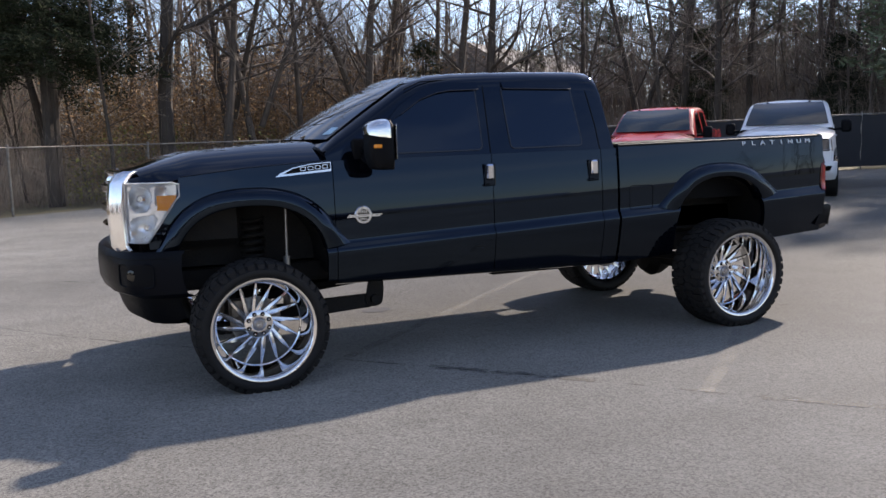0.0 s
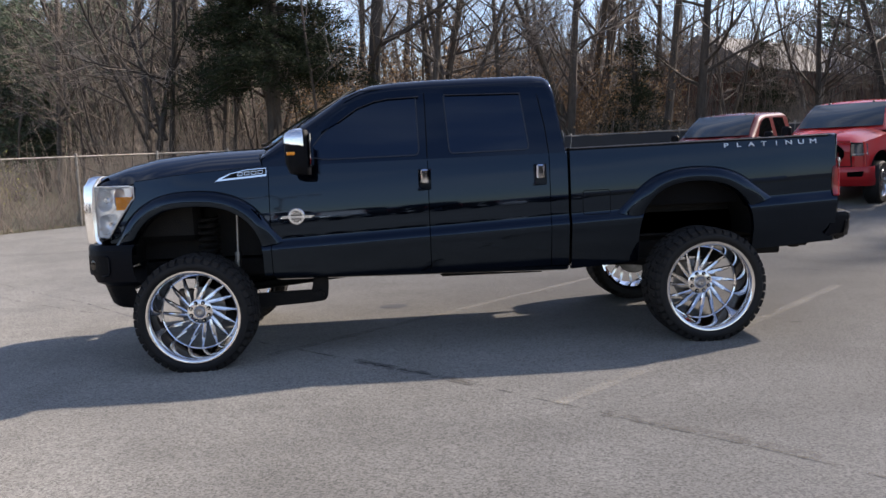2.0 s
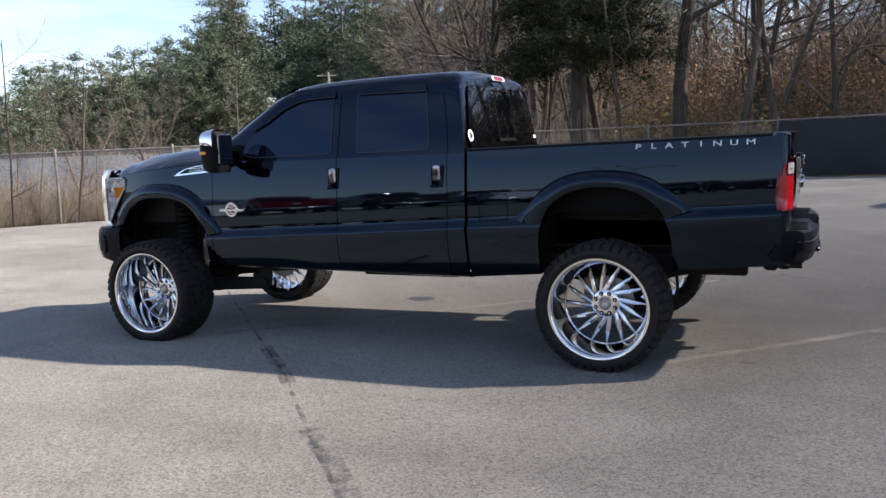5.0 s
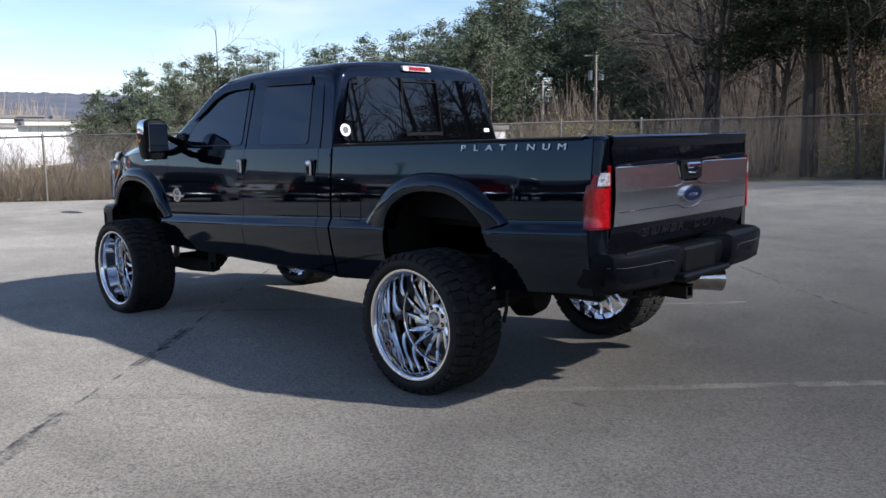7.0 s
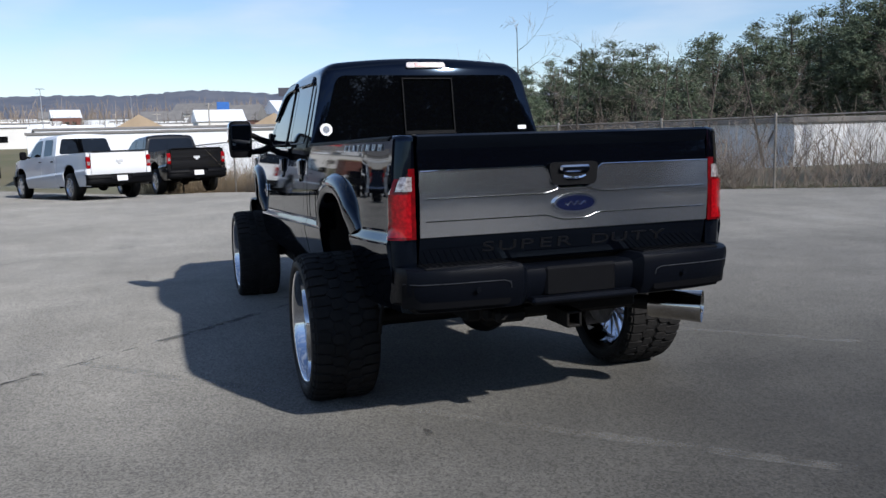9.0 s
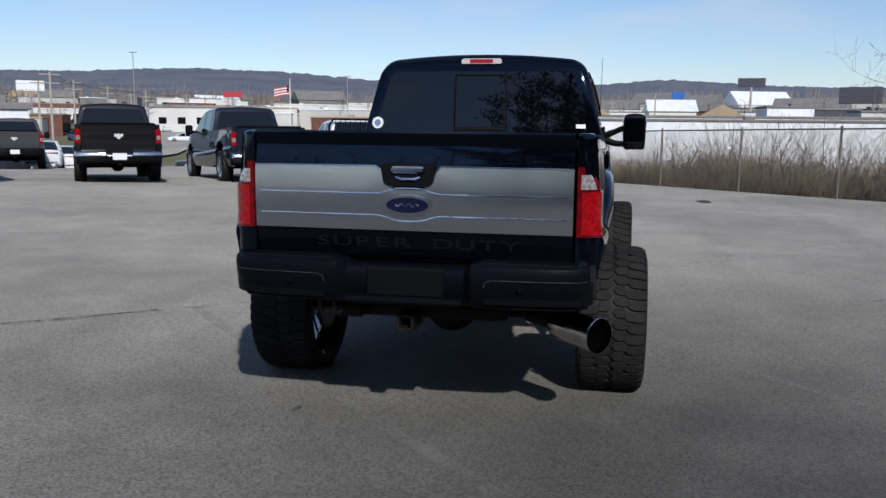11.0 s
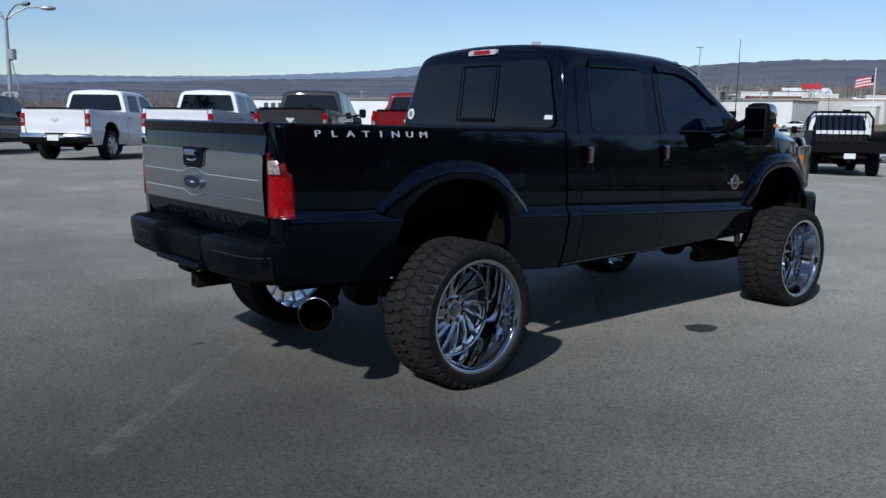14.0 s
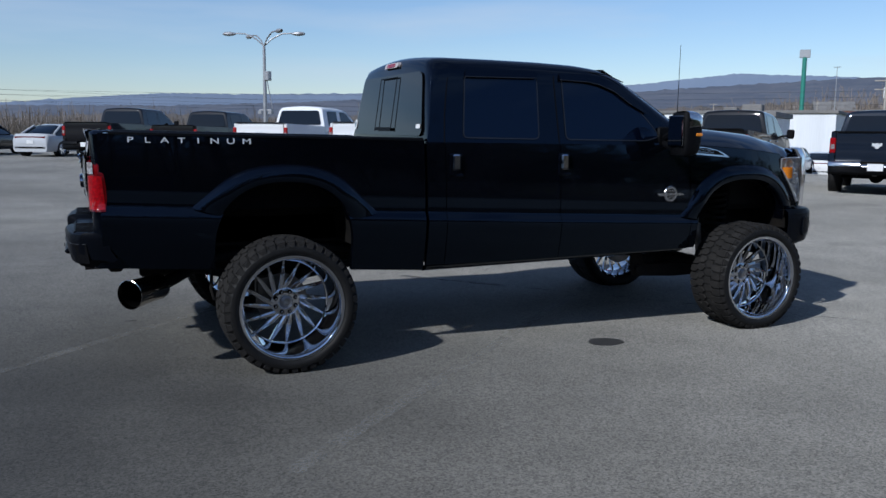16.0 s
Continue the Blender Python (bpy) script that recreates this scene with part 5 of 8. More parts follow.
def mirror_shape(sgn):
    s = Shape()
    rows = []
    for z, dx, w, th in ((1.46, 0.02, 0.085, 0.11), (1.475, 0.0, 0.10, 0.155), (1.55, -0.012, 0.107, 0.185), (1.66, -0.015, 0.109, 0.19), (1.76, -0.008, 0.105, 0.17), (1.79, 0.005, 0.09, 0.11)):
        cx = -1.115 + dx
        ring_pts = []
        for k in range(16):
            a = 2 * math.pi * k / 16
            c, q = math.cos(a), math.sin(a)
            e = 0.55
            ring_pts.append((cx + th / 2 * math.copysign(abs(c) ** e, c), 1.20 + w * math.copysign(abs(q) ** e, q), z))
        rows.append(ring_pts)
    k = len(s.v)
    s.grid(rows, wrap=True)
    s.f.append(tuple(k + j for j in range(16)))
    s.f.append(tuple(k + 5 * 16 + j for j in range(16)))
    s.tube([(-1.15, 0.90, 1.58), (-1.14, 1.02, 1.63), (-1.11, 1.12, 1.68)], [0.035, 0.028, 0.024], 8)
    s.tube([(-1.15, 0.90, 1.55), (-1.14, 1.02, 1.515), (-1.11, 1.12, 1.51)], [0.035, 0.030, 0.026], 8)
    s.box((-1.16, 0.905, 1.60), (0.16, 0.03, 0.16), 0.014)
    return s if sgn > 0 else mirrored(s)


build_truck(truck)


# ---- parked vehicles ----
STOCK_R = 0.405


def stock_wheel_meshes():
    R, a, b = STOCK_R, 0.72, 0.985
    tyre = Shape().lathe([(0.25, a + 0.02), (0.27, a), (0.36, a - 0.01), (R - 0.02, a + 0.005), (R, a + 0.04), (R, b - 0.04), (R - 0.02, b - 0.005), (0.36, b + 0.01), (0.28, b), (0.26, b - 0.02)], 36).mesh("tyre", RUBBER)
    rim = Shape().lathe([(0.262, b - 0.02), (0.268, b - 0.004), (0.258, b), (0.245, b - 0.03), (0.23, b - 0.06), (0.07, b - 0.05), (0.055, b - 0.02), (0.0, b - 0.015)], 30)
    for k in range(6):
        g = 2 * math.pi * k / 6
        m = Matrix.Rotation(g, 4, "Y")
        rim.add([m @ Vector(p) for p in ((0.05, b - 0.012, -0.035), (0.05, b - 0.012, 0.035), (0.24, b - 0.018, 0.05), (0.24, b - 0.018, -0.05), (0.05, b - 0.05, -0.035), (0.05, b - 0.05, 0.035), (0.24, b - 0.05, 0.05), (0.24, b - 0.05, -0.05))],
                [(0, 1, 2, 3), (0, 4, 5, 1), (1, 5, 6, 2), (2, 6, 7, 3), (3, 7, 4, 0)])
    return tyre, rim.mesh("rim", CHROME_SOFT)


STOCK_WHEEL = stock_wheel_meshes()


def stock_wheel(parent, x, side, z, grow=1.0):
    w = new("wheel")
    w.parent = parent
    w.matrix_basis = pose(x, 0, z) @ Matrix.Diagonal((grow, side, grow, 1))
    for name, me in zip(("tyre", "rim"), STOCK_WHEEL):
        o = new(name, me)
        o.parent = w
    return w


DROP = -0.235


def parked_pickup(label, bumper, sport=False):
    """A plain crew-cab pickup at stock height; its nose points to -x."""
    T = thing("parked_pickup", label, "pickup truck", "parked pickups")
    made = []

    def add(name, shape, mat, lab="", smooth=35, two=True):
        obs = both(name, shape, mat, T, lab, smooth) if two else [part(name, shape, mat, T, lab, smooth)]
        for o in obs:
            o.location.z = DROP
        return obs

    rocker = lambda x: 0.60
    add("front_fender", panel(-2.66, -1.395, lambda x: 0.98 if x < -2.45 else 0.62, hood_edge, ARCH["front"], nz=12), PAINT)
    add("front_door", panel(-1.39, -0.16, rocker, belt, nz=12), PAINT)
    add("rear_door", panel(-0.155, 0.945, rocker, belt, nz=12), PAINT)
    add("bed_side", panel(0.967, 3.135, lambda x: 0.66, lambda x: 1.572 + 0.019 * (x - 0.967), ARCH["rear"], nz=12), PAINT)
    add("cab", build_cab_shell(), PAINT, smooth=50, two=False)
    hood = []
    for i in range(15):
        x = -2.79 + 1.40 * i / 14
        e = hood_edge(max(x, -2.75))
        mid = lerp_table([(-2.80, 1.40), (-2.75, 1.47), (-2.5, 1.56), (-1.9, 1.63), (-1.39, 1.65)], x)
        w = side_y(max(x, -2.7), e) - 0.012
        hood.append([(x + 0.1 * abs(q) ** 2 * smoothstep(-2.3, -2.8, x), q * w, e + (1 - abs(q) ** 4) * (mid - e) + 0.02 * (smoothstep(0.3, 0.4, abs(q)) - smoothstep(0.6, 0.9, abs(q)))) for q in [-1 + 2 * j / 20 for j in range(21)]])
    add("hood", Shape().grid(hood), PAINT, two=False)
    rows = []
    for i in range(6):
        q = i / 5
        rows.append([Vector((-1.385 - 0.16 * (1 - u * u), u * (0.80 - 0.12 * q), 1.675)).lerp(Vector((-0.70 - 0.02 * (1 - u * u), u * (0.80 - 0.12 * q), 2.13)), q) + Vector((-0.018, 0, 0.030)) * (0.4 + math.sin(q * math.pi)) for u in [-1 + 2 * j / 12 for j in range(13)]])
    add("windscreen", Shape().grid(rows), GLASS_SCREEN, "windscreen mirroring the pale sky", two=False)
    add("front_window", side_pane(WIN_F, 0.05, 0.006), GLASS_TINT)
    add("rear_door_window", side_pane(WIN_R, 0.045, 0.006), GLASS_TINT)
    back = lambda u, v, d: (0.865 + 0.075 * (2.09 - v) / 0.51 + 0.022 * (1 - (u / 0.85) ** 2) + 0.014 + d, u, v)
    add("back_window", Shape().prism(rounded([(-0.80, 1.62), (-0.68, 2.07), (0.68, 2.07), (0.80, 1.62)], 0.07, 4), -0.004, back), GLASS_TINT, two=False)
    add("brake_light", Shape().prism([(-0.16, 2.12), (0.16, 2.12), (0.15, 2.155), (-0.15, 2.155)], 0.03, lambda u, v, d: (0.845 - (v - 2.118) * 0.35 + d, u, v)), RED_DEEP, two=False)
    rows = [[(x + 0.012 * (1 - (y / 0.82) ** 2), y, z) for y in (-0.815, -0.4, 0, 0.4, 0.815)] for z, x in ((0.985, 3.14), (1.10, 3.18), (1.30, 3.19), (1.46, 3.18), (1.50, 3.195), (1.60, 3.19), (1.625, 3.21), (1.63, 3.08), (1.50, 3.06), (1.1, 3.06))]
    add("tailgate", Shape().grid(rows), PAINT, two=False, smooth=25)
    s = Shape().prism([(-0.045, 1.31), (-0.03, 1.27), (0.03, 1.27), (0.045, 1.31), (0.10, 1.33), (0.095, 1.40), (0.05, 1.375), (0, 1.395), (-0.05, 1.375), (-0.095, 1.40), (-0.10, 1.33)], 0.012, lambda u, v, d: (3.205 + d, u, v))
    add("tailgate_emblem", s, SATIN, "plain silver emblem", two=False)
    s = Shape()
    s.grid([[(3.135, side_y(3.12, z), z), (3.165, side_y(3.12, z) - 0.02, z), (3.178, 0.835, z), (3.12, 0.825, z)] for z in (0.72, 1.0, 1.12, 1.3, 1.47, 1.60)])
    add("bed_corner", s, PAINT)
    s = Shape().box((3.165, 0.885, 1.33), (0.07, 0.125, 0.34), 0.02)
    lights = add("tail_light", s, RED_DEEP, "red tail light")
    for sgn, o in zip((1, -1), lights):
        part("reversing_lens", Shape().box((3.199, sgn * 0.885, 1.30), (0.012, 0.085, 0.10), 0.004), REVERSE, o)
    rows = []
    for y, xf in [(-0.97, 3.12), (-0.95, 3.25), (-0.85, 3.31), (-0.3, 3.34), (-0.27, 3.30), (0.27, 3.30), (0.3, 3.34), (0.85, 3.31), (0.95, 3.25), (0.97, 3.12)]:
        dip = 0.05 if abs(y) < 0.28 else 0.0
        rows.append([(3.10, y, 0.985 - dip), (xf - 0.075, y, 0.985 - dip), (xf - 0.03, y, 0.968 - dip), (xf, y, 0.925 - dip), (xf, y, 0.872), (xf - 0.02, y, 0.865), (3.10, y, 0.865)])
    rbs = add("rear_bumper", Shape().grid(rows), bumper, "bright rear bumper" if bumper is not TRIM else "black rear bumper", two=False)
    rows = [[(3.10, y, 0.864), (xf - 0.03, y, 0.864), (xf - 0.015, y, 0.84), (xf - 0.03, y, 0.74), (xf - 0.09, y, 0.69), (3.10, y, 0.69)] for y, xf in [(-0.96, 3.12), (-0.94, 3.24), (-0.85, 3.30), (-0.3, 3.33), (0.3, 3.33), (0.85, 3.30), (0.94, 3.24), (0.96, 3.12)]]
    add("bumper_valance", Shape().grid(rows), TRIM, "black lower valance", two=False)
    add("tailgate_lip", Shape().box((3.20, 0, 1.632), (0.09, 1.60, 0.035), 0.014), TRIM, "black tailgate lip", two=False)
    add("number_plate", Shape().box((3.332, 0, 0.86), (0.01, 0.31, 0.155), 0.003), WHITE, "plain white plate", two=False)
    s = Shape()
    s.box((3.19, 0.0, 0.70), (0.1, 0.1, 0.08), 0.01)
    s.box((0.2, 0.43, 0.70), (5.4, 0.09, 0.16), 0.015)
    s.box((0.2, -0.43, 0.70), (5.4, 0.09, 0.16), 0.015)
    s.box((-2.35, 0, 1.15), (0.72, 1.40, 0.5), 0.05)
    s.box((-0.25, 0, 1.05), (2.3, 1.74, 0.9), 0.05)
    s.box((2.05, 0, 0.95), (2.1, 1.05, 0.36), 0.05)
    s.tube([(-WHEEL_X, -0.8, 0.64), (-WHEEL_X, 0.8, 0.64)], 0.06, 8)
    s.tube([(WHEEL_X, -0.8, 0.64), (WHEEL_X, 0.8, 0.64)], 0.06, 8)
    s.lathe([(0, -0.15), (0.16, -0.03), (0.16, 0.03), (0, 0.15)], 14, Matrix.Translation((WHEEL_X, 0, 0.64)) @ Matrix.Rotation(radians(90), 4, "Z"))
    add("frame", s, CHASSIS, two=False)
    s = Shape()
    s.grid([[(x, -0.90, 1.56), (x, -0.78, 1.56), (x, -0.76, 1.10), (x, 0.76, 1.10), (x, 0.78, 1.56), (x, 0.90, 1.56)] for x in (0.97, 3.1)])
    add("bed_liner", s, TRIM, two=False)
    # nose
    rows = [[(-2.81 + off + 0.10 * (y / 0.72) ** 2, y, z) for y in [-0.62 + 1.24 * k / 8 for k in range(9)]] for z, off in ((0.985, 0.02), (1.2, -0.015), (1.38, 0.0), (1.43, 0.03))]
    add("grille", Shape().grid(rows), PAINT if sport else TRIM, "painted grille shell" if sport else "dark grille", two=False)
    if sport:
        front = lambda u, v, d: (-2.834 + 0.10 * (u / 0.72) ** 2 - d, u, v)
        mouth = []
        for k in range(25):
            u = -0.53 + 1.06 * k / 24
            e = smoothstep(0.53, 0.40, abs(u))
            lo, hi = 1.17 - 0.14 * e ** 0.6, 1.27 + 0.115 * e ** 0.6
            mouth.append([front(u, lo + (hi - lo) * q / 4, 0.014) for q in range(5)])
        add("grille_mouth", Shape().grid(mouth), BORE, "black grille mouth", two=False)
        for zz in (1.10, 1.18, 1.26, 1.33):
            add("grille_slat", Shape().tube([front(y, zz, 0.018) for y in [-0.42 + 0.84 * k / 8 for k in range(9)]], 0.009, 5), TRIM, two=False)
    s = Shape()
    for zz in () if sport else (1.06, 1.20, 1.34):
        s.tube([(-2.845 + 0.10 * (y / 0.72) ** 2, y, zz) for y in [-0.62 + 1.24 * k / 8 for k in range(9)]], 0.014, 6)
    s.tube([(-2.80, -0.64, 1.43), (-2.835, -0.3, 1.455), (-2.84, 0.3, 1.455), (-2.80, 0.64, 1.43)], 0.022, 6)
    add("grille_bar", s, PAINT if sport else bumper, two=False)
    rows = [[(-2.73, 0.63, z), (-2.74, 0.72, z), (-2.70, 0.80, z), (-2.56, side_y(-2.56, z) + 0.008, z), (-2.55, side_y(-2.55, z) - 0.03, z)] for z in (1.17, 1.19, 1.36, 1.385)]
    lamps = add("headlight", Shape().grid(rows), DARK_LENS if sport else WHITE_LENS, "smoked headlight" if sport else "clear headlight")
    if sport:
        for sgn, o in zip((1, -1), lamps):
            strip = Shape().tube([(-2.735, sgn * 0.66, 1.20), (-2.745, sgn * 0.72, 1.20), (-2.705, sgn * 0.80, 1.20), (-2.60, sgn * (side_y(-2.60, 1.2) + 0.004), 1.21)], 0.010, 5)
            part("light_strip", strip, WHITE_LENS, o)
    rows = [[(-2.70, 0.62, z), (-2.74, 0.70, z), (-2.70, 0.82, z), (-2.58, 0.90, z), (-2.60, 0.80, z)] for z in (0.95, 1.17)]
    add("bumper_filler", Shape().grid(rows), PAINT)
    rows = []
    for y, xf in [(-0.975, -2.50), (-0.96, -2.68), (-0.88, -2.80), (-0.5, -2.86), (0, -2.88), (0.5, -2.86), (0.88, -2.80), (0.96, -2.68), (0.975, -2.50)]:
        rows.append([(xf + 0.10, y * 0.95, 0.97), (xf + 0.02, y * 0.99, 0.975), (xf, y, 0.94), (xf, y, 0.78), (xf + 0.04, y, 0.72), (xf + 0.12, y * 0.97, 0.62)])
    add("front_bumper", Shape().grid(rows), PAINT if sport else bumper, two=False, smooth=45)
    if sport:
        nose = lambda u, v, d: (lerp_table([(0, -2.884), (0.5, -2.864), (0.88, -2.804), (0.96, -2.684)], abs(u)) - d, u, v)
        add("bumper_mouth", Shape().grid([[nose(-0.42 + 0.84 * k / 12, z, 0.008) for z in (0.785, 0.80, 0.85, 0.865)] for k in range(13)]), BORE, "black lower intake", two=False)
        add("fog_pocket", Shape().prism(rounded([(0.60, 0.80), (0.85, 0.80), (0.88, 0.90), (0.60, 0.885)], 0.03, 3), 0.006, nose), BORE, "black fog lamp pocket")
        add("marker_light", Shape().box((-0.62, 0.42, 2.155), (0.07, 0.05, 0.03), 0.012), TRIM, "small black roof marker")
        add("dash_paper", Shape().box((-1.30, -0.42, 1.745), (0.05, 0.20, 0.05), 0.006), WHITE, "pale paper behind the windscreen", two=False)
    for sgn in (1, -1):
        m = Shape().box((-1.10, 1.13, 1.62), (0.12, 0.20, 0.26), 0.04)
        m.tube([(-1.12, 0.9, 1.56), (-1.11, 1.06, 1.57)], 0.03, 8)
        o = part("wing_mirror", m if sgn > 0 else mirrored(m), TRIM, T, smooth=40)
        o.location.z = DROP
    for x0 in (-0.22, 0.72):
        add("door_handle", Shape().box((x0, side_y(x0, 1.40) + 0.012, 1.40), (0.20, 0.03, 0.035), 0.012), bumper)
    for kind in ("front", "rear"):
        cx, cz, rx, rz = ARCH[kind]
        rows = []
        for k in range(17):
            a = math.pi * k / 16
            c, sn = math.cos(a), math.sin(a)
            rr = (abs(c) ** 2.35 + abs(sn) ** 2.35) ** (-1 / 2.35)
            rows.append([(cx + (rx + 0.005) * c * rr, y, cz + (rz + 0.005) * sn * rr) for y in (0.93, 0.5)])
        g = Shape().grid(rows)
        g.add([r[1] for r in rows], [tuple(range(17))])
        add("wheel_well", g, CHASSIS)
    for x0 in (-WHEEL_X, WHEEL_X):
        for sgn in (1, -1):
            stock_wheel(T, x0, sgn, STOCK_R)
    return T


def heading(nose):
    """The turn of a vehicle whose nose points along that way."""
    return math.degrees(math.atan2(-nose[1], -nose[0]))


def coloured(ob, rgb, label):
    tagged(ob, label)
    for o in ob.children_recursive:
        o.color = (*rgb, 1)
    ob.color = (*rgb, 1)
    return ob


def park(proto, rgb, label, x, y, nose, at="tail", first=False, lift=0.0):
    """Stands a pickup with the middle of its tail or nose at (x, y)."""
    n = Vector(nose).normalized()
    off = 3.2 if at == "tail" else -2.85
    cx, cy = x + n.x * off, y + n.y * off
    zs = [height(cx - n.x * 1.98 * s, cy - n.y * 1.98 * s) for s in (-1, 1)]
    tilt = math.degrees(math.atan2(zs[0] - zs[1], 3.96))
    m = pose(cx, cy, sum(zs) / 2 + lift - 0.01) @ Matrix.Scale(1.045, 4) @ Matrix.Rotation(radians(heading(nose)), 4, "Z") @ Matrix.Rotation(radians(tilt), 4, "Y")
    if first:
        proto.matrix_world = m
        return coloured(proto, rgb, label)
    return coloured(copy_thing(proto, m), rgb, label)


chrome_pickup = parked_pickup("dark grey parked pickup with chrome bumper", CHROME_SOFT)
sport_pickup = parked_pickup("parked pickup with a black grille mouth", CHROME_SOFT, True)
plain_pickup = parked_pickup("black parked pickup with black bumpers", TRIM)
ROW = (-0.70, -0.71)
park(chrome_pickup, (0.006, 0.006, 0.007), "black parked pickup with a chrome rear bumper", -11.6, -10.9, (-0.82, -0.57), first=True)
park(chrome_pickup, (0.006, 0.011, 0.022), "dark blue-grey parked pickup with chrome wheels", -14.4, -8.2, (-0.78, -0.62))
park(chrome_pickup, (0.15, 0.006, 0.010), "deep red parked pickup with a chrome rear bumper", -9.4, -14.0, ROW)
park(chrome_pickup, (0.028, 0.028, 0.031), "granite grey parked pickup with a chrome rear bumper", -6.9, -16.1, ROW)
park(chrome_pickup, (0.72, 0.73, 0.75), "white parked pickup with a chrome rear bumper", -4.7, -18.6, ROW)
park(chrome_pickup, (0.76, 0.76, 0.77), "white parked pickup with raised tailgate spoiler", -2.2, -21.3, ROW)
park(plain_pickup, (0.006, 0.006, 0.007), "glossy black parked pickup with a black bumper", 0.1, -26.6, (-0.62, -0.78), first=True)
park(plain_pickup, (0.006, 0.006, 0.008), "black parked pickup beside another black one", 3.0, -28.8, (-0.55, -0.83))
park(plain_pickup, (0.72, 0.73, 0.74), "white parked pickup near the western fence", -21.6, -3.0, (-0.90, -0.44))
park(plain_pickup, (0.006, 0.006, 0.007), "black parked pickup on dark wheels near the fence", -23.8, -0.5, (-0.95, -0.30), lift=0.05)
park(plain_pickup, (0.05, 0.05, 0.055), "grey parked pickup further down the lot", -22.6, -22.4, (-0.80, -0.60))
park(sport_pickup, (0.085, 0.006, 0.010), "maroon parked pickup facing the lot", 6.4, 11.4, (-0.72, -0.69), at="nose", first=True)
park(sport_pickup, (0.34, 0.014, 0.016), "bright red parked pickup facing the lot", 8.34, 9.28, (-0.72, -0.69), at="nose")
park(sport_pickup, (0.70, 0.71, 0.72), "white parked pickup facing the lot", 10.62, 7.38, (-0.72, -0.69), at="nose")
park(sport_pickup, (0.05, 0.05, 0.055), "grey parked pickup facing the lot", 13.4, 5.0, (-0.80, -0.60), at="nose")
park(plain_pickup, (0.012, 0.012, 0.013), "dark parked pickup in the second row", -15.6, -22.6, ROW)

# white-cabbed flatbed with a black headache rack
flat = park(plain_pickup, (0.70, 0.71, 0.72), "white-cabbed pickup with black flatbed and rack", -22.5, -7.6, (-0.84, -0.54))
flat.name = "flatbed_truck"
for o in list(flat.children):
    if o.name.split(".")[0] in ("tailgate", "bed_side", "tail_light", "bed_corner", "tailgate_emblem", "bed_liner", "rear_bumper", "bumper_valance", "tailgate_lip"):
        for q in list(o.children):
            bpy.data.objects.remove(q)
        bpy.data.objects.remove(o)
s = Shape()
s.box((2.05, 0, 0.98), (2.3, 2.15, 0.14), 0.02)
s.box((3.22, 0, 0.86), (0.06, 2.1, 0.30), 0.02)
s.box((2.05, 0.98, 1.20), (2.2, 0.10, 0.34), 0.02)
s.box((2.05, -0.98, 1.20), (2.2, 0.10, 0.34), 0.02)
part("flatbed", s, TRIM, flat, "black steel flatbed")
s = Shape()
s.tube([(1.05, -0.95, 1.0), (1.05, -0.95, 1.75), (1.05, -0.8, 1.95), (1.05, 0.8, 1.95), (1.05, 0.95, 1.75), (1.05, 0.95, 1.0)], 0.04, 8)
for k in range(-4, 5):
    s.tube([(1.05, 0.18 * k, 1.0), (1.05, 0.18 * k, 1.94)], 0.015, 5)
part("headache_rack", s, TRIM, flat, "black tubular headache rack")


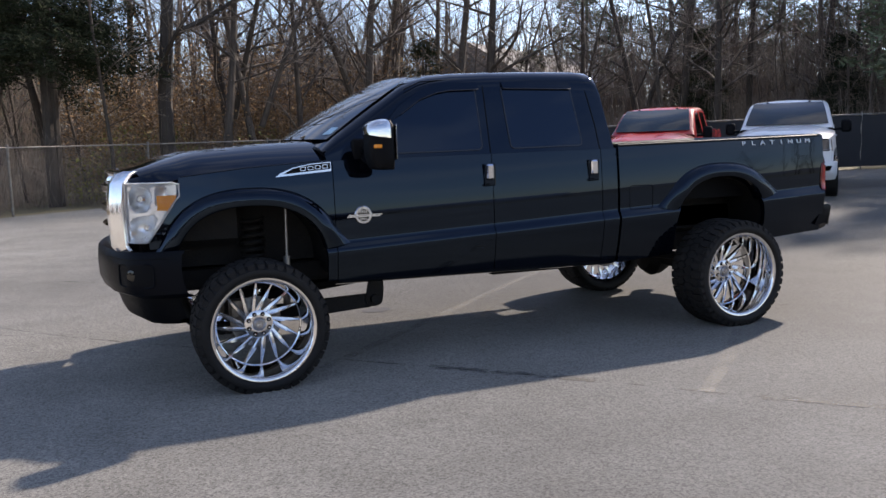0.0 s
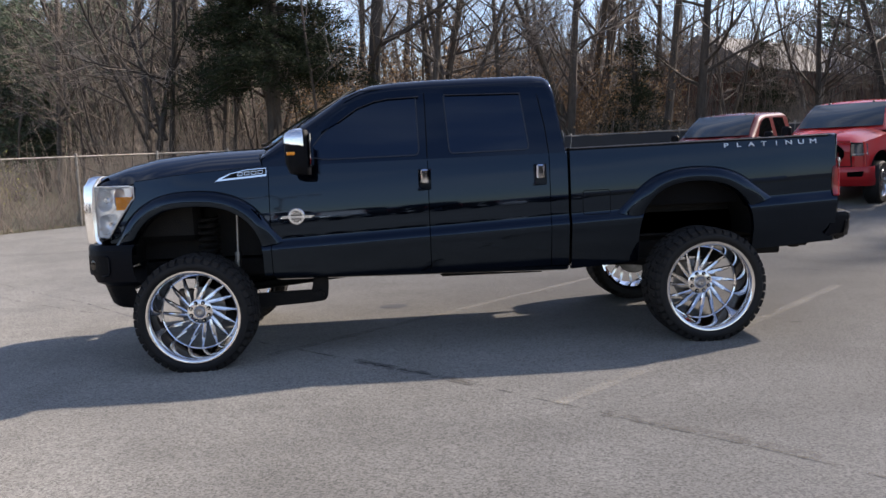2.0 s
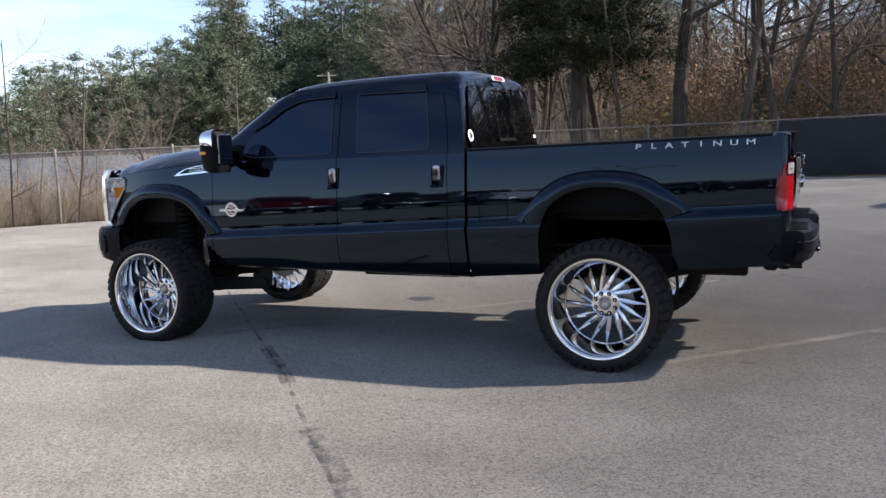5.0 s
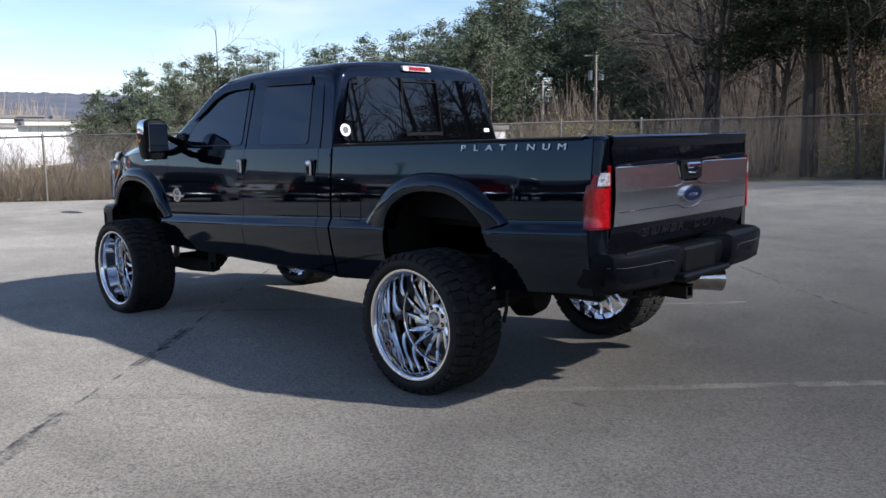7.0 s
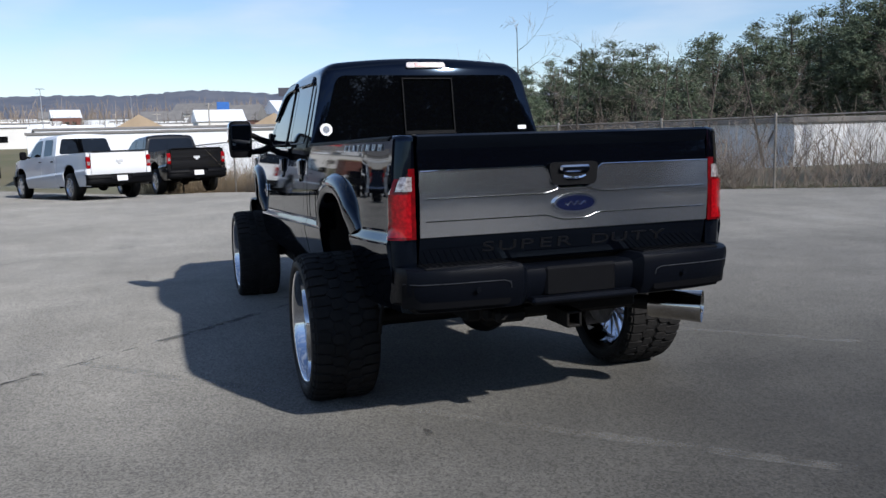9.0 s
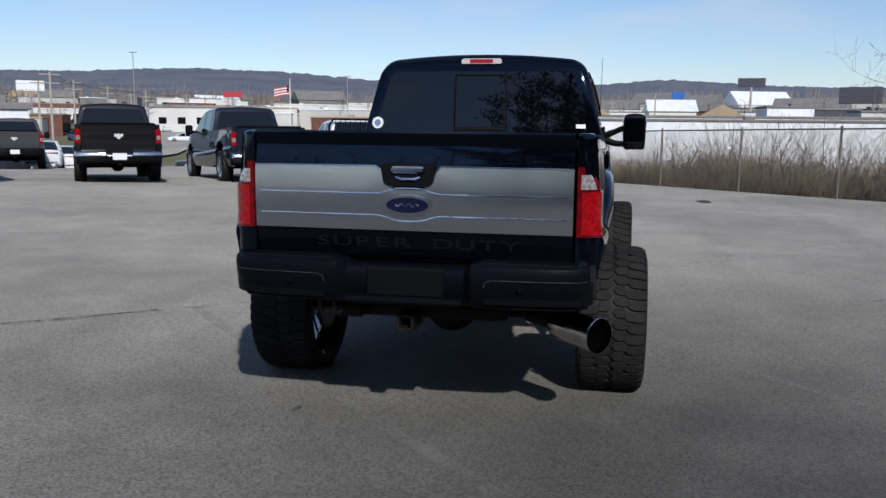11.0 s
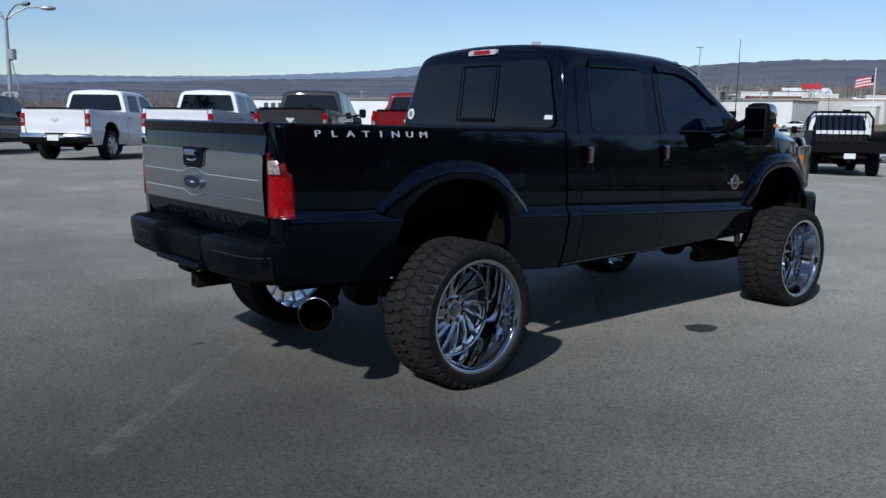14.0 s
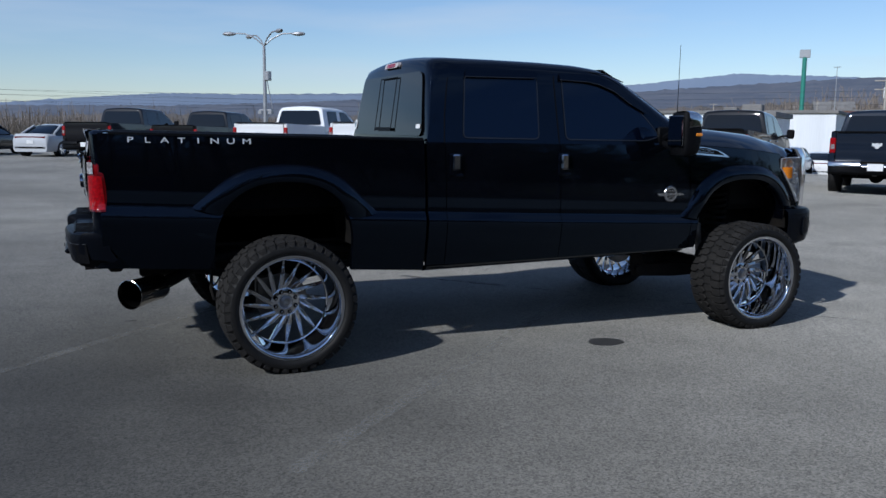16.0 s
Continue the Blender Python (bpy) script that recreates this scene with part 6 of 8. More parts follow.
def sedan(label):
    T = thing("sedan", label, "car", "parked cars")
    rows = []
    prof = [(-2.45, 0.55, 0.62), (-2.42, 0.72, 0.70), (-2.2, 0.80, 0.82), (-1.5, 0.88, 0.90), (-0.95, 0.93, 0.93), (0, 0.95, 0.95), (1.2, 0.96, 0.95), (1.9, 1.00, 0.92), (2.35, 1.02, 0.85), (2.46, 0.92, 0.80), (2.48, 0.60, 0.78)]
    for x, zt, w in prof:
        rows.append([(x, y * w, z) for y, z in ((-0.93, 0.24), (-1.0, 0.35), (-1.0, zt - 0.22), (-0.95, zt - 0.08), (-0.85, zt - 0.01), (-0.4, zt + 0.015), (0.4, zt + 0.015), (0.85, zt - 0.01), (0.95, zt - 0.08), (1.0, zt - 0.22), (1.0, 0.35), (0.93, 0.24))])
    b = Shape().grid(rows)
    b.add(rows[0], [tuple(range(12))])
    b.add(rows[-1], [tuple(range(12))])
    part("body", b, PAINT, T, smooth=45)
    rows = []
    for x, zt, w in ((-1.05, 0.94, 0.82), (-0.35, 1.36, 0.66), (0.0, 1.42, 0.63), (0.7, 1.43, 0.62), (1.1, 1.37, 0.62), (1.85, 1.02, 0.74)):
        rows.append([(x, -0.86, 0.93), (x, -(w + 0.86) / 2, (0.93 + zt) / 2), (x, -w, zt - 0.03), (x, -w * 0.6, zt), (x, w * 0.6, zt), (x, w, zt - 0.03), (x, (w + 0.86) / 2, (0.93 + zt) / 2), (x, 0.86, 0.93)])
    part("cabin_glass", Shape().grid(rows), GLASS_TINT, T, "dark tinted glass", smooth=50)
    s = Shape()
    s.grid([[(x, y, z + 0.012) for y, z in ((-w - 0.01, zt - 0.04), (-w * 0.6, zt), (w * 0.6, zt), (w + 0.01, zt - 0.04))] for x, zt, w in ((-0.3, 1.375, 0.65), (0.0, 1.42, 0.63), (0.7, 1.43, 0.62), (1.08, 1.375, 0.62))])
    for sg in (-1, 1):
        s.tube([(-1.05, sg * 0.83, 0.95), (-0.33, sg * 0.67, 1.36)], 0.03, 6)
        s.tube([(1.1, sg * 0.63, 1.37), (1.85, sg * 0.76, 1.02)], 0.05, 6)
        s.tube([(0.35, sg * 0.86, 0.95), (0.35, sg * 0.64, 1.42)], 0.025, 6)
    part("roof", s, PAINT, T, smooth=45)
    s = Shape().box((2.44, 0, 0.86), (0.05, 1.45, 0.12), 0.02)
    part("tail_light", s, RED_LENS, T, "full-width red tail light bar")
    part("number_plate", Shape().box((2.49, 0, 0.66), (0.02, 0.31, 0.15), 0.003), WHITE, T)
    part("bumper", Shape().box((2.42, 0, 0.42), (0.12, 1.5, 0.16), 0.04), TRIM, T)
    for x0 in (-1.5, 1.55):
        for sgn in (1, -1):
            w = stock_wheel(T, x0, sgn, 0.35, 0.86)
            w.location.y = -0.04 * sgn
    return T


def stand(ob, x, y, nose, rgb, label, first=False):
    m = pose(x, y, height(x, y) - 0.01, 0, 0, heading(nose))
    if first:
        ob.matrix_world = m
        return coloured(ob, rgb, label)
    return coloured(copy_thing(ob, m), rgb, label)


car = sedan("silver sedan parked at the end of the row")
stand(car, 4.2, -36.6, (-0.5, -0.87), (0.45, 0.46, 0.48), "silver parked sedan with red light bar", True)
stand(car, 7.6, -37.4, (-0.4, -0.9), (0.008, 0.008, 0.010), "black parked sedan beside a silver one")
stand(car, -35.5, -29.5, (-0.8, -0.6), (0.7, 0.7, 0.7), "white parked car far down the lot")
rnd = random.Random(11)
for k in range(66):
    d = rnd.uniform(48, 125) if k < 22 else rnd.uniform(125, 300)
    a = radians(rnd.uniform(-134, -103))
    tone = rnd.choice([(0.6, 0.6, 0.6), (0.72, 0.72, 0.73), (0.7, 0.7, 0.7), (0.02, 0.02, 0.025), (0.3, 0.31, 0.33), (0.2, 0.01, 0.01), (0.02, 0.04, 0.1), (0.05, 0.05, 0.05)])
    stand(car, d * math.sin(a), d * math.cos(a), rnd.choice([(-0.8, -0.6), (0.6, -0.8), (0.8, 0.6)]), tone, "distant parked car in the town lots")

# ---- fences ----
GALV = material("galvanised_steel", (0.30, 0.29, 0.27), 0.5, metal=0.6, second=(0.17, 0.14, 0.11), scale=8)
WIRE = material("chain_link_wire", (0.20, 0.19, 0.175), 0.6, metal=0.5, second=(0.12, 0.10, 0.085), scale=5)
SCREEN = material("dark_screen_fabric", (0.012, 0.014, 0.017), 0.85, second=(0.022, 0.024, 0.028), scale=1.2, bump=0.4, bump_scale=40)


def fence(label, line, post_gap=3.0, tall=1.78, screen=False):
    T = thing("chain_link_fence", label, "fence")
    pts = []
    for a, b in zip(line, line[1:]):
        a, b = Vector(a), Vector(b)
        n = max(1, round((b - a).length / post_gap))
        pts += [a.lerp(b, k / n) for k in range(n)]
    pts.append(Vector(line[-1]))
    g = [Vector((p.x, p.y, height(p.x, p.y))) for p in pts]
    post = Shape().tube([(0, 0, -0.2), (0, 0, tall + 0.04)], 0.032, 10).lathe([(0.0, 0.06), (0.03, 0.05), (0.04, 0.0)], 10, Matrix.Translation((0, 0, tall + 0.03)) @ Matrix.Rotation(radians(90), 4, "X")).mesh("post", GALV)
    for p in g:
        o = new("post", post)
        o.parent = T
        o.location = p
    rail = Shape().tube([p + Vector((0, 0, tall)) for p in g], 0.022, 8)
    part("top_rail", rail, GALV, T)
    if screen:
        s = Shape()
        for a, b in zip(g, g[1:]):
            n = (b - a).cross(Vector((0, 0, 1))).normalized()
            rows = []
            for i in range(9):
                p = a.lerp(b, i / 8)
                sag = 0.03 * math.sin(i * 2.3 + a.x)
                rows.append([p + n * (0.03 + 0.02 * math.sin(3 * j + i)) + Vector((0, 0, 0.05 + (tall - 0.08 + sag * (j == 4)) * j / 4)) for j in range(5)])
            s.grid(rows)
        part("screen_fabric", s, SCREEN, T, "dark windscreen fabric tied to the fence")
        return T
    s = Shape()
    for a, b in zip(g, g[1:]):
        d = b - a
        L = d.length
        n = int((L + tall) / 0.075)
        for k in range(n):
            for sg in (1, -1):
                u0, u1 = k * 0.075 - tall, k * 0.075
                z0, z1 = 0.03, tall
                if u0 < 0:
                    z0 += -u0 * (z1 - z0) / tall
                    u0 = 0
                if u1 > L:
                    z1 -= (u1 - L)
                    u1 = L
                if u1 - u0 < 0.05:
                    continue
                q0, q1 = (u0, u1) if sg > 0 else (L - u0, L - u1)
                s.tube([a + d * (q0 / L) + Vector((0, 0, z0)), a + d * (q1 / L) + Vector((0, 0, z1))], 0.0028, 3, False)
    o = part("chain_link_mesh", s, WIRE, T, "woven wire mesh", smooth=0)
    return T


fence("rusty chain-link fence with a top rail before the woods", [(-30, -2.5), (-21.2, 2.6), (-16.2, 6.8), (-12.2, 10.8), (-8.5, 15.0), (-5.2, 18.1), (-1.6, 20.6), (2.2, 21.6)])
fence("chain-link fence hung with dark screen fabric", [(2.2, 21.6), (9.5, 20.8), (16.0, 17.6), (23.0, 12.8), (31.0, 6.6), (37, -6)], screen=True)

# cars further down the lot and on the road
for x, y, turn, rgb, label in ((-24.4, -26.0, 40, (0.55, 0.56, 0.58), "silver parked car further down the lot"), (-30.5, -27.0, 35, (0.62, 0.63, 0.64), "white parked car further down the lot"), (-47.0, -60.5, 60, (0.6, 0.6, 0.6), "white car far down the road"),
                                (-57.0, -66.0, 60, (0.03, 0.03, 0.035), "dark car far down the road"), (-63.0, -67.0, 62, (0.5, 0.5, 0.52), "pale car far down the road"), (-42.0, -44.0, 30, (0.02, 0.10, 0.30), "blue car at the edge of the road"),
                                (-36.0, -35.0, 35, (0.02, 0.02, 0.022), "black car further down the lot"), (-51.0, -56.0, 70, (0.62, 0.62, 0.62), "white car far down the road")):
    stand(car, x, y, (-math.cos(radians(turn)), -math.sin(radians(turn))), rgb, label)


# ---- woods ----
BARK = material("grey_brown_bark", (0.098, 0.078, 0.062), 0.9, second=(0.045, 0.036, 0.029), scale=6, fine=40, bump=1.0, bump_scale=30, stretch=(1, 1, 0.25), obj=0.35)
TWIG = material("bare_twigs", (0.245, 0.20, 0.16), 0.9, second=(0.135, 0.108, 0.088), scale=1.5, obj=0.35, island=0.3)
WOODS = material("shaded_woods", (0.20, 0.158, 0.122), 0.9, second=(0.115, 0.09, 0.074), scale=0.3, fine=3, island=0.35)
PINE = material("pine_needles", (0.066, 0.094, 0.060), 0.9, second=(0.128, 0.148, 0.098), scale=1.2, island=0.45, obj=0.3, spec=0.1)
CEDAR = material("dark_cedar_foliage", (0.020, 0.027, 0.015), 0.9, second=(0.036, 0.042, 0.022), scale=1.5, island=0.4, spec=0.1)
DRY = material("dry_weeds", (0.29, 0.22, 0.14), 0.9, second=(0.13, 0.097, 0.062), scale=2.0, island=0.4)
LEAF = material("withered_leaves", (0.30, 0.185, 0.085), 0.85, second=(0.19, 0.11, 0.052), scale=0.6, island=0.5)
OLIVE = material("olive_leaves", (0.27, 0.24, 0.06), 0.8, second=(0.15, 0.16, 0.045), scale=0.5, island=0.5)


def turned(d, angle, rnd):
    """A direction bent away from d by an angle, to any side."""
    s = d.orthogonal().normalized()
    s.rotate(Matrix.Rotation(rnd.uniform(0, 2 * math.pi), 3, d))
    return (d * math.cos(angle) + s * math.sin(angle)).normalized()


def bare_tree(seed, tall, girth, first, limbs, twigs, lean=0.05, fork=False):
    """Trunk with limbs, and the fine twigs as the crown."""
    rnd = random.Random(seed)
    wood, fine = Shape(), Shape()

    def grow(p, d, length, r, level, sides):
        n = 5 if level == 0 else 4 if level == 1 else 2
        pts, rad = [p.copy()], [r]
        for k in range(n):
            bend = Vector((rnd.gauss(0, 0.13), rnd.gauss(0, 0.13), rnd.gauss(0.05 if level else 0.0, 0.07)))
            d = (d + bend * (1.0 if level else 0.35)).normalized()
            p = p + d * (length / n)
            pts.append(p.copy())
            rad.append(r * (1 - (k + 1) / n * (0.72 if level == 0 else 0.8)))
        (wood if level < 2 else fine).tube(pts, rad, sides, False)
        if level == 0:
            for i in range(limbs):
                q = first + (1 - first) * (i + rnd.random()) / limbs
                at = pts[0].lerp(pts[-1], 0)
                j = min(int(q * n), n - 1)
                at = pts[j].lerp(pts[j + 1], q * n - j)
                rr = rad[j] * rnd.uniform(0.28, 0.5)
                grow(at, turned(d.lerp(Vector((0, 0, 1)), 0.5), radians(rnd.uniform(35, 75)), rnd), tall * rnd.uniform(0.20, 0.42) * (1.15 - 0.6 * q), rr, 1, 5)
        elif level == 1:
            for i in range(twigs):
                q = rnd.uniform(0.25, 1)
                j = min(int(q * n), n - 1)
                at = pts[j].lerp(pts[j + 1], q * n - j)
                grow(at, turned(d, radians(rnd.uniform(25, 60)), rnd), length * rnd.uniform(0.3, 0.6), max(0.006, rad[j] * 0.45), 2, 3)
        elif level == 2:
            for i in range(3):
                q = rnd.uniform(0.3, 1)
                j = min(int(q * n), n - 1)
                at = pts[j].lerp(pts[j + 1], q * n - j)
                e = at + turned(d, radians(rnd.uniform(20, 50)), rnd) * length * rnd.uniform(0.35, 0.6)
                fine.tube([at, e], [0.006, 0.003], 3, False)

    grow(Vector((0, 0, -0.2)), Vector((rnd.gauss(0, lean), rnd.gauss(0, lean), 1)).normalized(), tall, girth, 0, 8)
    if fork:
        grow(Vector((0, 0, tall * 0.2)), Vector((rnd.choice((-0.4, 0.4)), rnd.gauss(0, 0.2), 1)).normalized(), tall * 0.75, girth * 0.7, 0, 7)
    return wood.mesh("trunk", BARK), fine.mesh("crown", TWIG, 0)


def leaf_card(s, p, size, rnd, droop=0.0):
    """A small folded leaf or needle tuft."""
    a = Vector((rnd.gauss(0, 1), rnd.gauss(0, 1), rnd.gauss(-droop, 0.6))).normalized()
    b = turned(a, math.pi / 2, rnd)
    w = size * rnd.uniform(0.22, 0.4)
    s.add([p, p + a * size * 0.5 + b * w, p + a * size, p + a * size * 0.5 - b * w + Vector((0, 0, size * 0.1))], [(0, 1, 2), (0, 2, 3)])


def needle(s, p, size, rnd, thick=0.10):
    """A thin spray of needles that points outwards and a little up."""
    a = Vector((rnd.gauss(0, 1), rnd.gauss(0, 1), rnd.gauss(0.35, 0.45))).normalized()
    b = turned(a, math.pi / 2, rnd) * size * thick
    s.add([p - b, p + b, p + a * size], [(0, 1, 2)])


def pine_tree(seed, tall, bare, reach):
    """An old white pine: whorls of long boughs that carry flat pads of needles, with gaps between."""
    rnd = random.Random(seed)
    wood, crown = Shape(), Shape()
    top = Vector((rnd.gauss(0, 0.35), rnd.gauss(0, 0.35), tall))
    wood.tube([(0, 0, -0.2), top * 0.5 + Vector((0.12, 0.06, 0)), top], [0.016 * tall, 0.011 * tall, 0.03], 7, False)
    z = tall * bare
    while z < tall - 0.3:
        q = (z / tall - bare) / (1 - bare)
        full = (0.62 + 0.38 * smoothstep(0, 0.3, q)) * (1 - 0.82 * smoothstep(0.35, 1.0, q) ** 1.2)
        turn = rnd.uniform(0, 2 * math.pi)
        for k in range(5):
            if rnd.random() < 0.2:
                continue
            a = turn + k * 2 * math.pi / 5 + rnd.gauss(0, 0.25)
            L = reach * full * rnd.uniform(0.55, 1.2) + 0.25
            p = top * (z / tall) + Vector((0, 0, rnd.uniform(-0.35, 0.35)))
            out = Vector((math.cos(a), math.sin(a), 0))
            mid = p + out * L * 0.55 + Vector((0, 0, L * rnd.uniform(-0.02, 0.10)))
            e = p + out * L + Vector((0, 0, L * rnd.uniform(0.10, 0.34)))
            wood.tube([p, mid, e], [0.035, 0.02, 0.01], 3, False)
            n = max(2, int(L * 2.6))
            for t in range(n):
                u = 0.30 + 0.74 * (t + rnd.random()) / n
                c = p.lerp(mid, u * 2) if u < 0.5 else mid.lerp(e, u * 2 - 1)
                c = c + Vector((rnd.gauss(0, 0.26), rnd.gauss(0, 0.26), rnd.gauss(0.06, 0.14)))
                for j in range(16):
                    needle(crown, c + Vector((rnd.gauss(0, 0.24), rnd.gauss(0, 0.24), rnd.gauss(0, 0.15))), rnd.uniform(0.24, 0.50), rnd, 0.125)
        z += rnd.uniform(0.35, 0.65)
    for j in range(90):
        needle(crown, top + Vector((rnd.gauss(0, 0.15), rnd.gauss(0, 0.15), rnd.uniform(-0.9, 0.1))), rnd.uniform(0.2, 0.4), rnd)
    return wood.mesh("trunk", BARK), crown.mesh("crown", PINE, 0)


def cedar_tree(seed, tall, bare, reach, branches=220):
    rnd = random.Random(seed)
    wood, crown = Shape(), Shape()
    for k in range(2):
        wood.tube([(0.15 * k, 0.1 * k, -0.2), (0.2 * k, 0, tall * 0.5), (0.3 * k, 0, tall * 0.95)], [0.17, 0.12, 0.03], 8, False)
    for i in range(branches):
        q = rnd.random() ** 1.3
        z = tall * (bare + (1 - bare) * q)
        a = rnd.uniform(0, 2 * math.pi)
        L = reach * (1 - q) ** 0.6 * rnd.uniform(0.5, 1.12) + 0.3
        p = Vector((0, 0, z))
        e = p + Vector((math.cos(a) * L, math.sin(a) * L, rnd.uniform(-0.35, 0.15) * L))
        mid = p.lerp(e, 0.55) + Vector((0, 0, 0.08 * L))
        wood.tube([p, mid, e], [0.03, 0.018, 0.008], 4, False)
        for t in range(int(14 + L * 20)):
            u = rnd.uniform(0.3, 1.05)
            c = (p.lerp(mid, u * 2) if u < 0.5 else mid.lerp(e, u * 2 - 1)) + Vector((rnd.gauss(0, 0.17), rnd.gauss(0, 0.17), rnd.gauss(-0.06, 0.10)))
            for j in range(6):
                needle(crown, c + Vector((rnd.gauss(0, 0.10), rnd.gauss(0, 0.10), rnd.gauss(0, 0.08))), rnd.uniform(0.10, 0.22), rnd)
    return wood.mesh("trunk", BARK), crown.mesh("crown", CEDAR, 0)


def plant(name, meshes, label, group, x, y, turn=0.0, size=1.0):
    T = thing(name, label, "tree", group, at=pose(x, y, height(x, y), 0, 0, turn) @ Matrix.Scale(size, 4))
    for part_name, me in zip(("trunk", "crown"), meshes):
        o = new(part_name, me)
        o.parent = T
    return T


TALL = [bare_tree(21, 13, 0.21, 0.22, 16, 7), bare_tree(22, 12, 0.16, 0.2, 15, 7, fork=True), bare_tree(23, 14, 0.19, 0.3, 14, 7), bare_tree(24, 11, 0.13, 0.15, 15, 7)]
SLIM = [bare_tree(31, 8, 0.06, 0.2, 10, 5, 0.1), bare_tree(32, 7, 0.05, 0.12, 11, 5, 0.12), bare_tree(33, 9, 0.07, 0.25, 10, 5, 0.08), bare_tree(34, 5, 0.035, 0.08, 9, 5, 0.15)]
SPREAD = bare_tree(41, 12, 0.24, 0.14, 18, 9, 0.12, fork=True)
FAR = [bare_tree(71, 12, 0.2, 0.15, 12, 3), bare_tree(72, 11, 0.2, 0.2, 12, 3, fork=True)]
PINES = [pine_tree(51, 15, 0.20, 3.9), pine_tree(52, 13, 0.16, 3.4), pine_tree(53, 16, 0.30, 4.2)]
CEDARS = [cedar_tree(61, 9.5, 0.38, 2.7), cedar_tree(62, 7, 0.05, 2.2, 110)]

def in_clearing(x, y, wide=1.6):
    """The strip that is kept free for the power line."""
    b, d = math.degrees(math.atan2(x - 6, y + 4)), math.hypot(x - 6, y + 4)
    return (abs(b + 33.8) < wide and d < 84) or (abs(b + 37.4) < wide * 0.7 and d < 108)


# trees that can be told apart
plant("cedar_tree", CEDARS[0], "dark broad cedar behind the chain-link fence", "cedars", -4.4, 22.4, 20, 1.12)
plant("cedar_tree", CEDARS[1], "dark young cedar among bare trees", "cedars", 9.6, 26.0, 220, 0.8)
for x, y, s in ((24.5, 27.5, 0.9), (29.0, 23.0, 0.8), (16.5, 30.0, 0.8)):
    plant("cedar_tree", CEDARS[1], "dark young cedar among bare trees", "cedars", x, y, x * 40, s)
for k, (x, y, m, s) in enumerate([(-0.9, 22.4, TALL[0], 1.3), (0.9, 22.8, TALL[2], 0.9), (2.3, 23.0, TALL[1], 0.95), (3.9, 24.0, TALL[3], 1.0), (11.6, 24.6, TALL[0], 1.05), (10.4, 25.5, TALL[2], 1.0),
                                  (-2.6, 21.6, SLIM[2], 1.0), (1.6, 24.5, TALL[1], 1.1), (6.6, 25.0, SPREAD, 0.9), (8.6, 29.0, SPREAD, 1.1), (-8.6, 24.5, TALL[1], 1.0), (-6.8, 26.0, TALL[3], 1.1), (-9.8, 27.0, TALL[0], 0.9)]):
    plant("bare_tree", m, "leafless grey-brown tree behind the fence", "bare trees", x, y, k * 67, s)
rnd = random.Random(5)


def along(a, b, t, off):
    a, b = Vector(a), Vector(b)
    d = (b - a).normalized()
    return a.lerp(b, t) + Vector((-d.y, d.x)) * off


NORTH = [(-7.5, 20.5), (-2, 24)], [(-2, 24), (18, 23)], [(18, 23), (38, 10)]
for (a, b), count, slim in ((NORTH[0], 14, 30), (NORTH[1], 30, 50), (NORTH[2], 30, 44)):
    for k in range(count):
        p = along(a, b, (k + rnd.random()) / count, rnd.uniform(3, 22))
        if in_clearing(p.x, p.y):
            continue
        plant("bare_tree", rnd.choice(TALL), "leafless grey-brown tree in the woods", "bare trees", p.x, p.y, rnd.uniform(0, 360), rnd.uniform(0.7, 1.15))
    for k in range(slim):
        p = along(a, b, (k + rnd.random()) / slim, rnd.uniform(1.5, 16))
        if in_clearing(p.x, p.y):
            continue
        plant("sapling", rnd.choice(SLIM), "thin leafless sapling in the thicket", "saplings", p.x, p.y, rnd.uniform(0, 360), rnd.uniform(0.7, 1.2))
# the pines rise towards the east: steepness of the tree line over bearings from the lot
TREELINE = [(-69, 0.02), (-66, 0.05), (-63.4, 0.074), (-61.3, 0.078), (-59, 0.091), (-56.8, 0.098), (-53.8, 0.086), (-51.6, 0.107), (-48.2, 0.110), (-46.3, 0.112), (-44, 0.124), (-41.2, 0.146), (-35.5, 0.158), (-28, 0.17), (-10, 0.16)]


for k in range(118):
    b = -67 + 57 * (k + 0.8 * rnd.random()) / 76 if k < 76 else rnd.uniform(-43, -14) if k < 104 else rnd.uniform(-41, -29)
    d = rnd.uniform(64, 92) if b < -40 else rnd.uniform(56, 84) + (12 if k >= 76 else 0)
    d = rnd.uniform(109, 124) if k >= 104 else d
    x, y = 6 + d * math.sin(radians(b)), -4 + d * math.cos(radians(b))
    if in_clearing(x, y, 2.6):
        continue
    m = k % 3
    tall = 1.66 + d * lerp_table(TREELINE, b) * rnd.choice((1.0, 0.97, 0.9, 0.8)) * (1.15 if b > -40 else 1.0) - height(x, y)
    plant("pine_tree", PINES[m], "tall green pine at the edge of the woods", "pines", x, y, rnd.uniform(0, 360), max(0.25, tall / (15, 13, 16)[m]))
for k in range(40):
    p = Vector((-60, 30)).lerp(Vector((-16, 34)), rnd.random()) + Vector((0, rnd.uniform(-6, 10)))
    if in_clearing(p.x, p.y):
        continue
    plant("bare_tree", rnd.choice(TALL + SLIM), "leafless brown tree on the low ground", "bare trees", p.x, p.y, rnd.uniform(0, 360), rnd.uniform(0.35, 0.6))
# evergreens deep in the northern woods
for k in range(6):
    x = 30 + 3.4 * k + rnd.uniform(-1, 1)
    plant("pine_tree", PINES[k % 3], "dark pine deep in the bare woods", "pines", x, 44 - 1.1 * k + rnd.uniform(-3, 6), rnd.uniform(0, 360), rnd.uniform(0.75, 1.05))
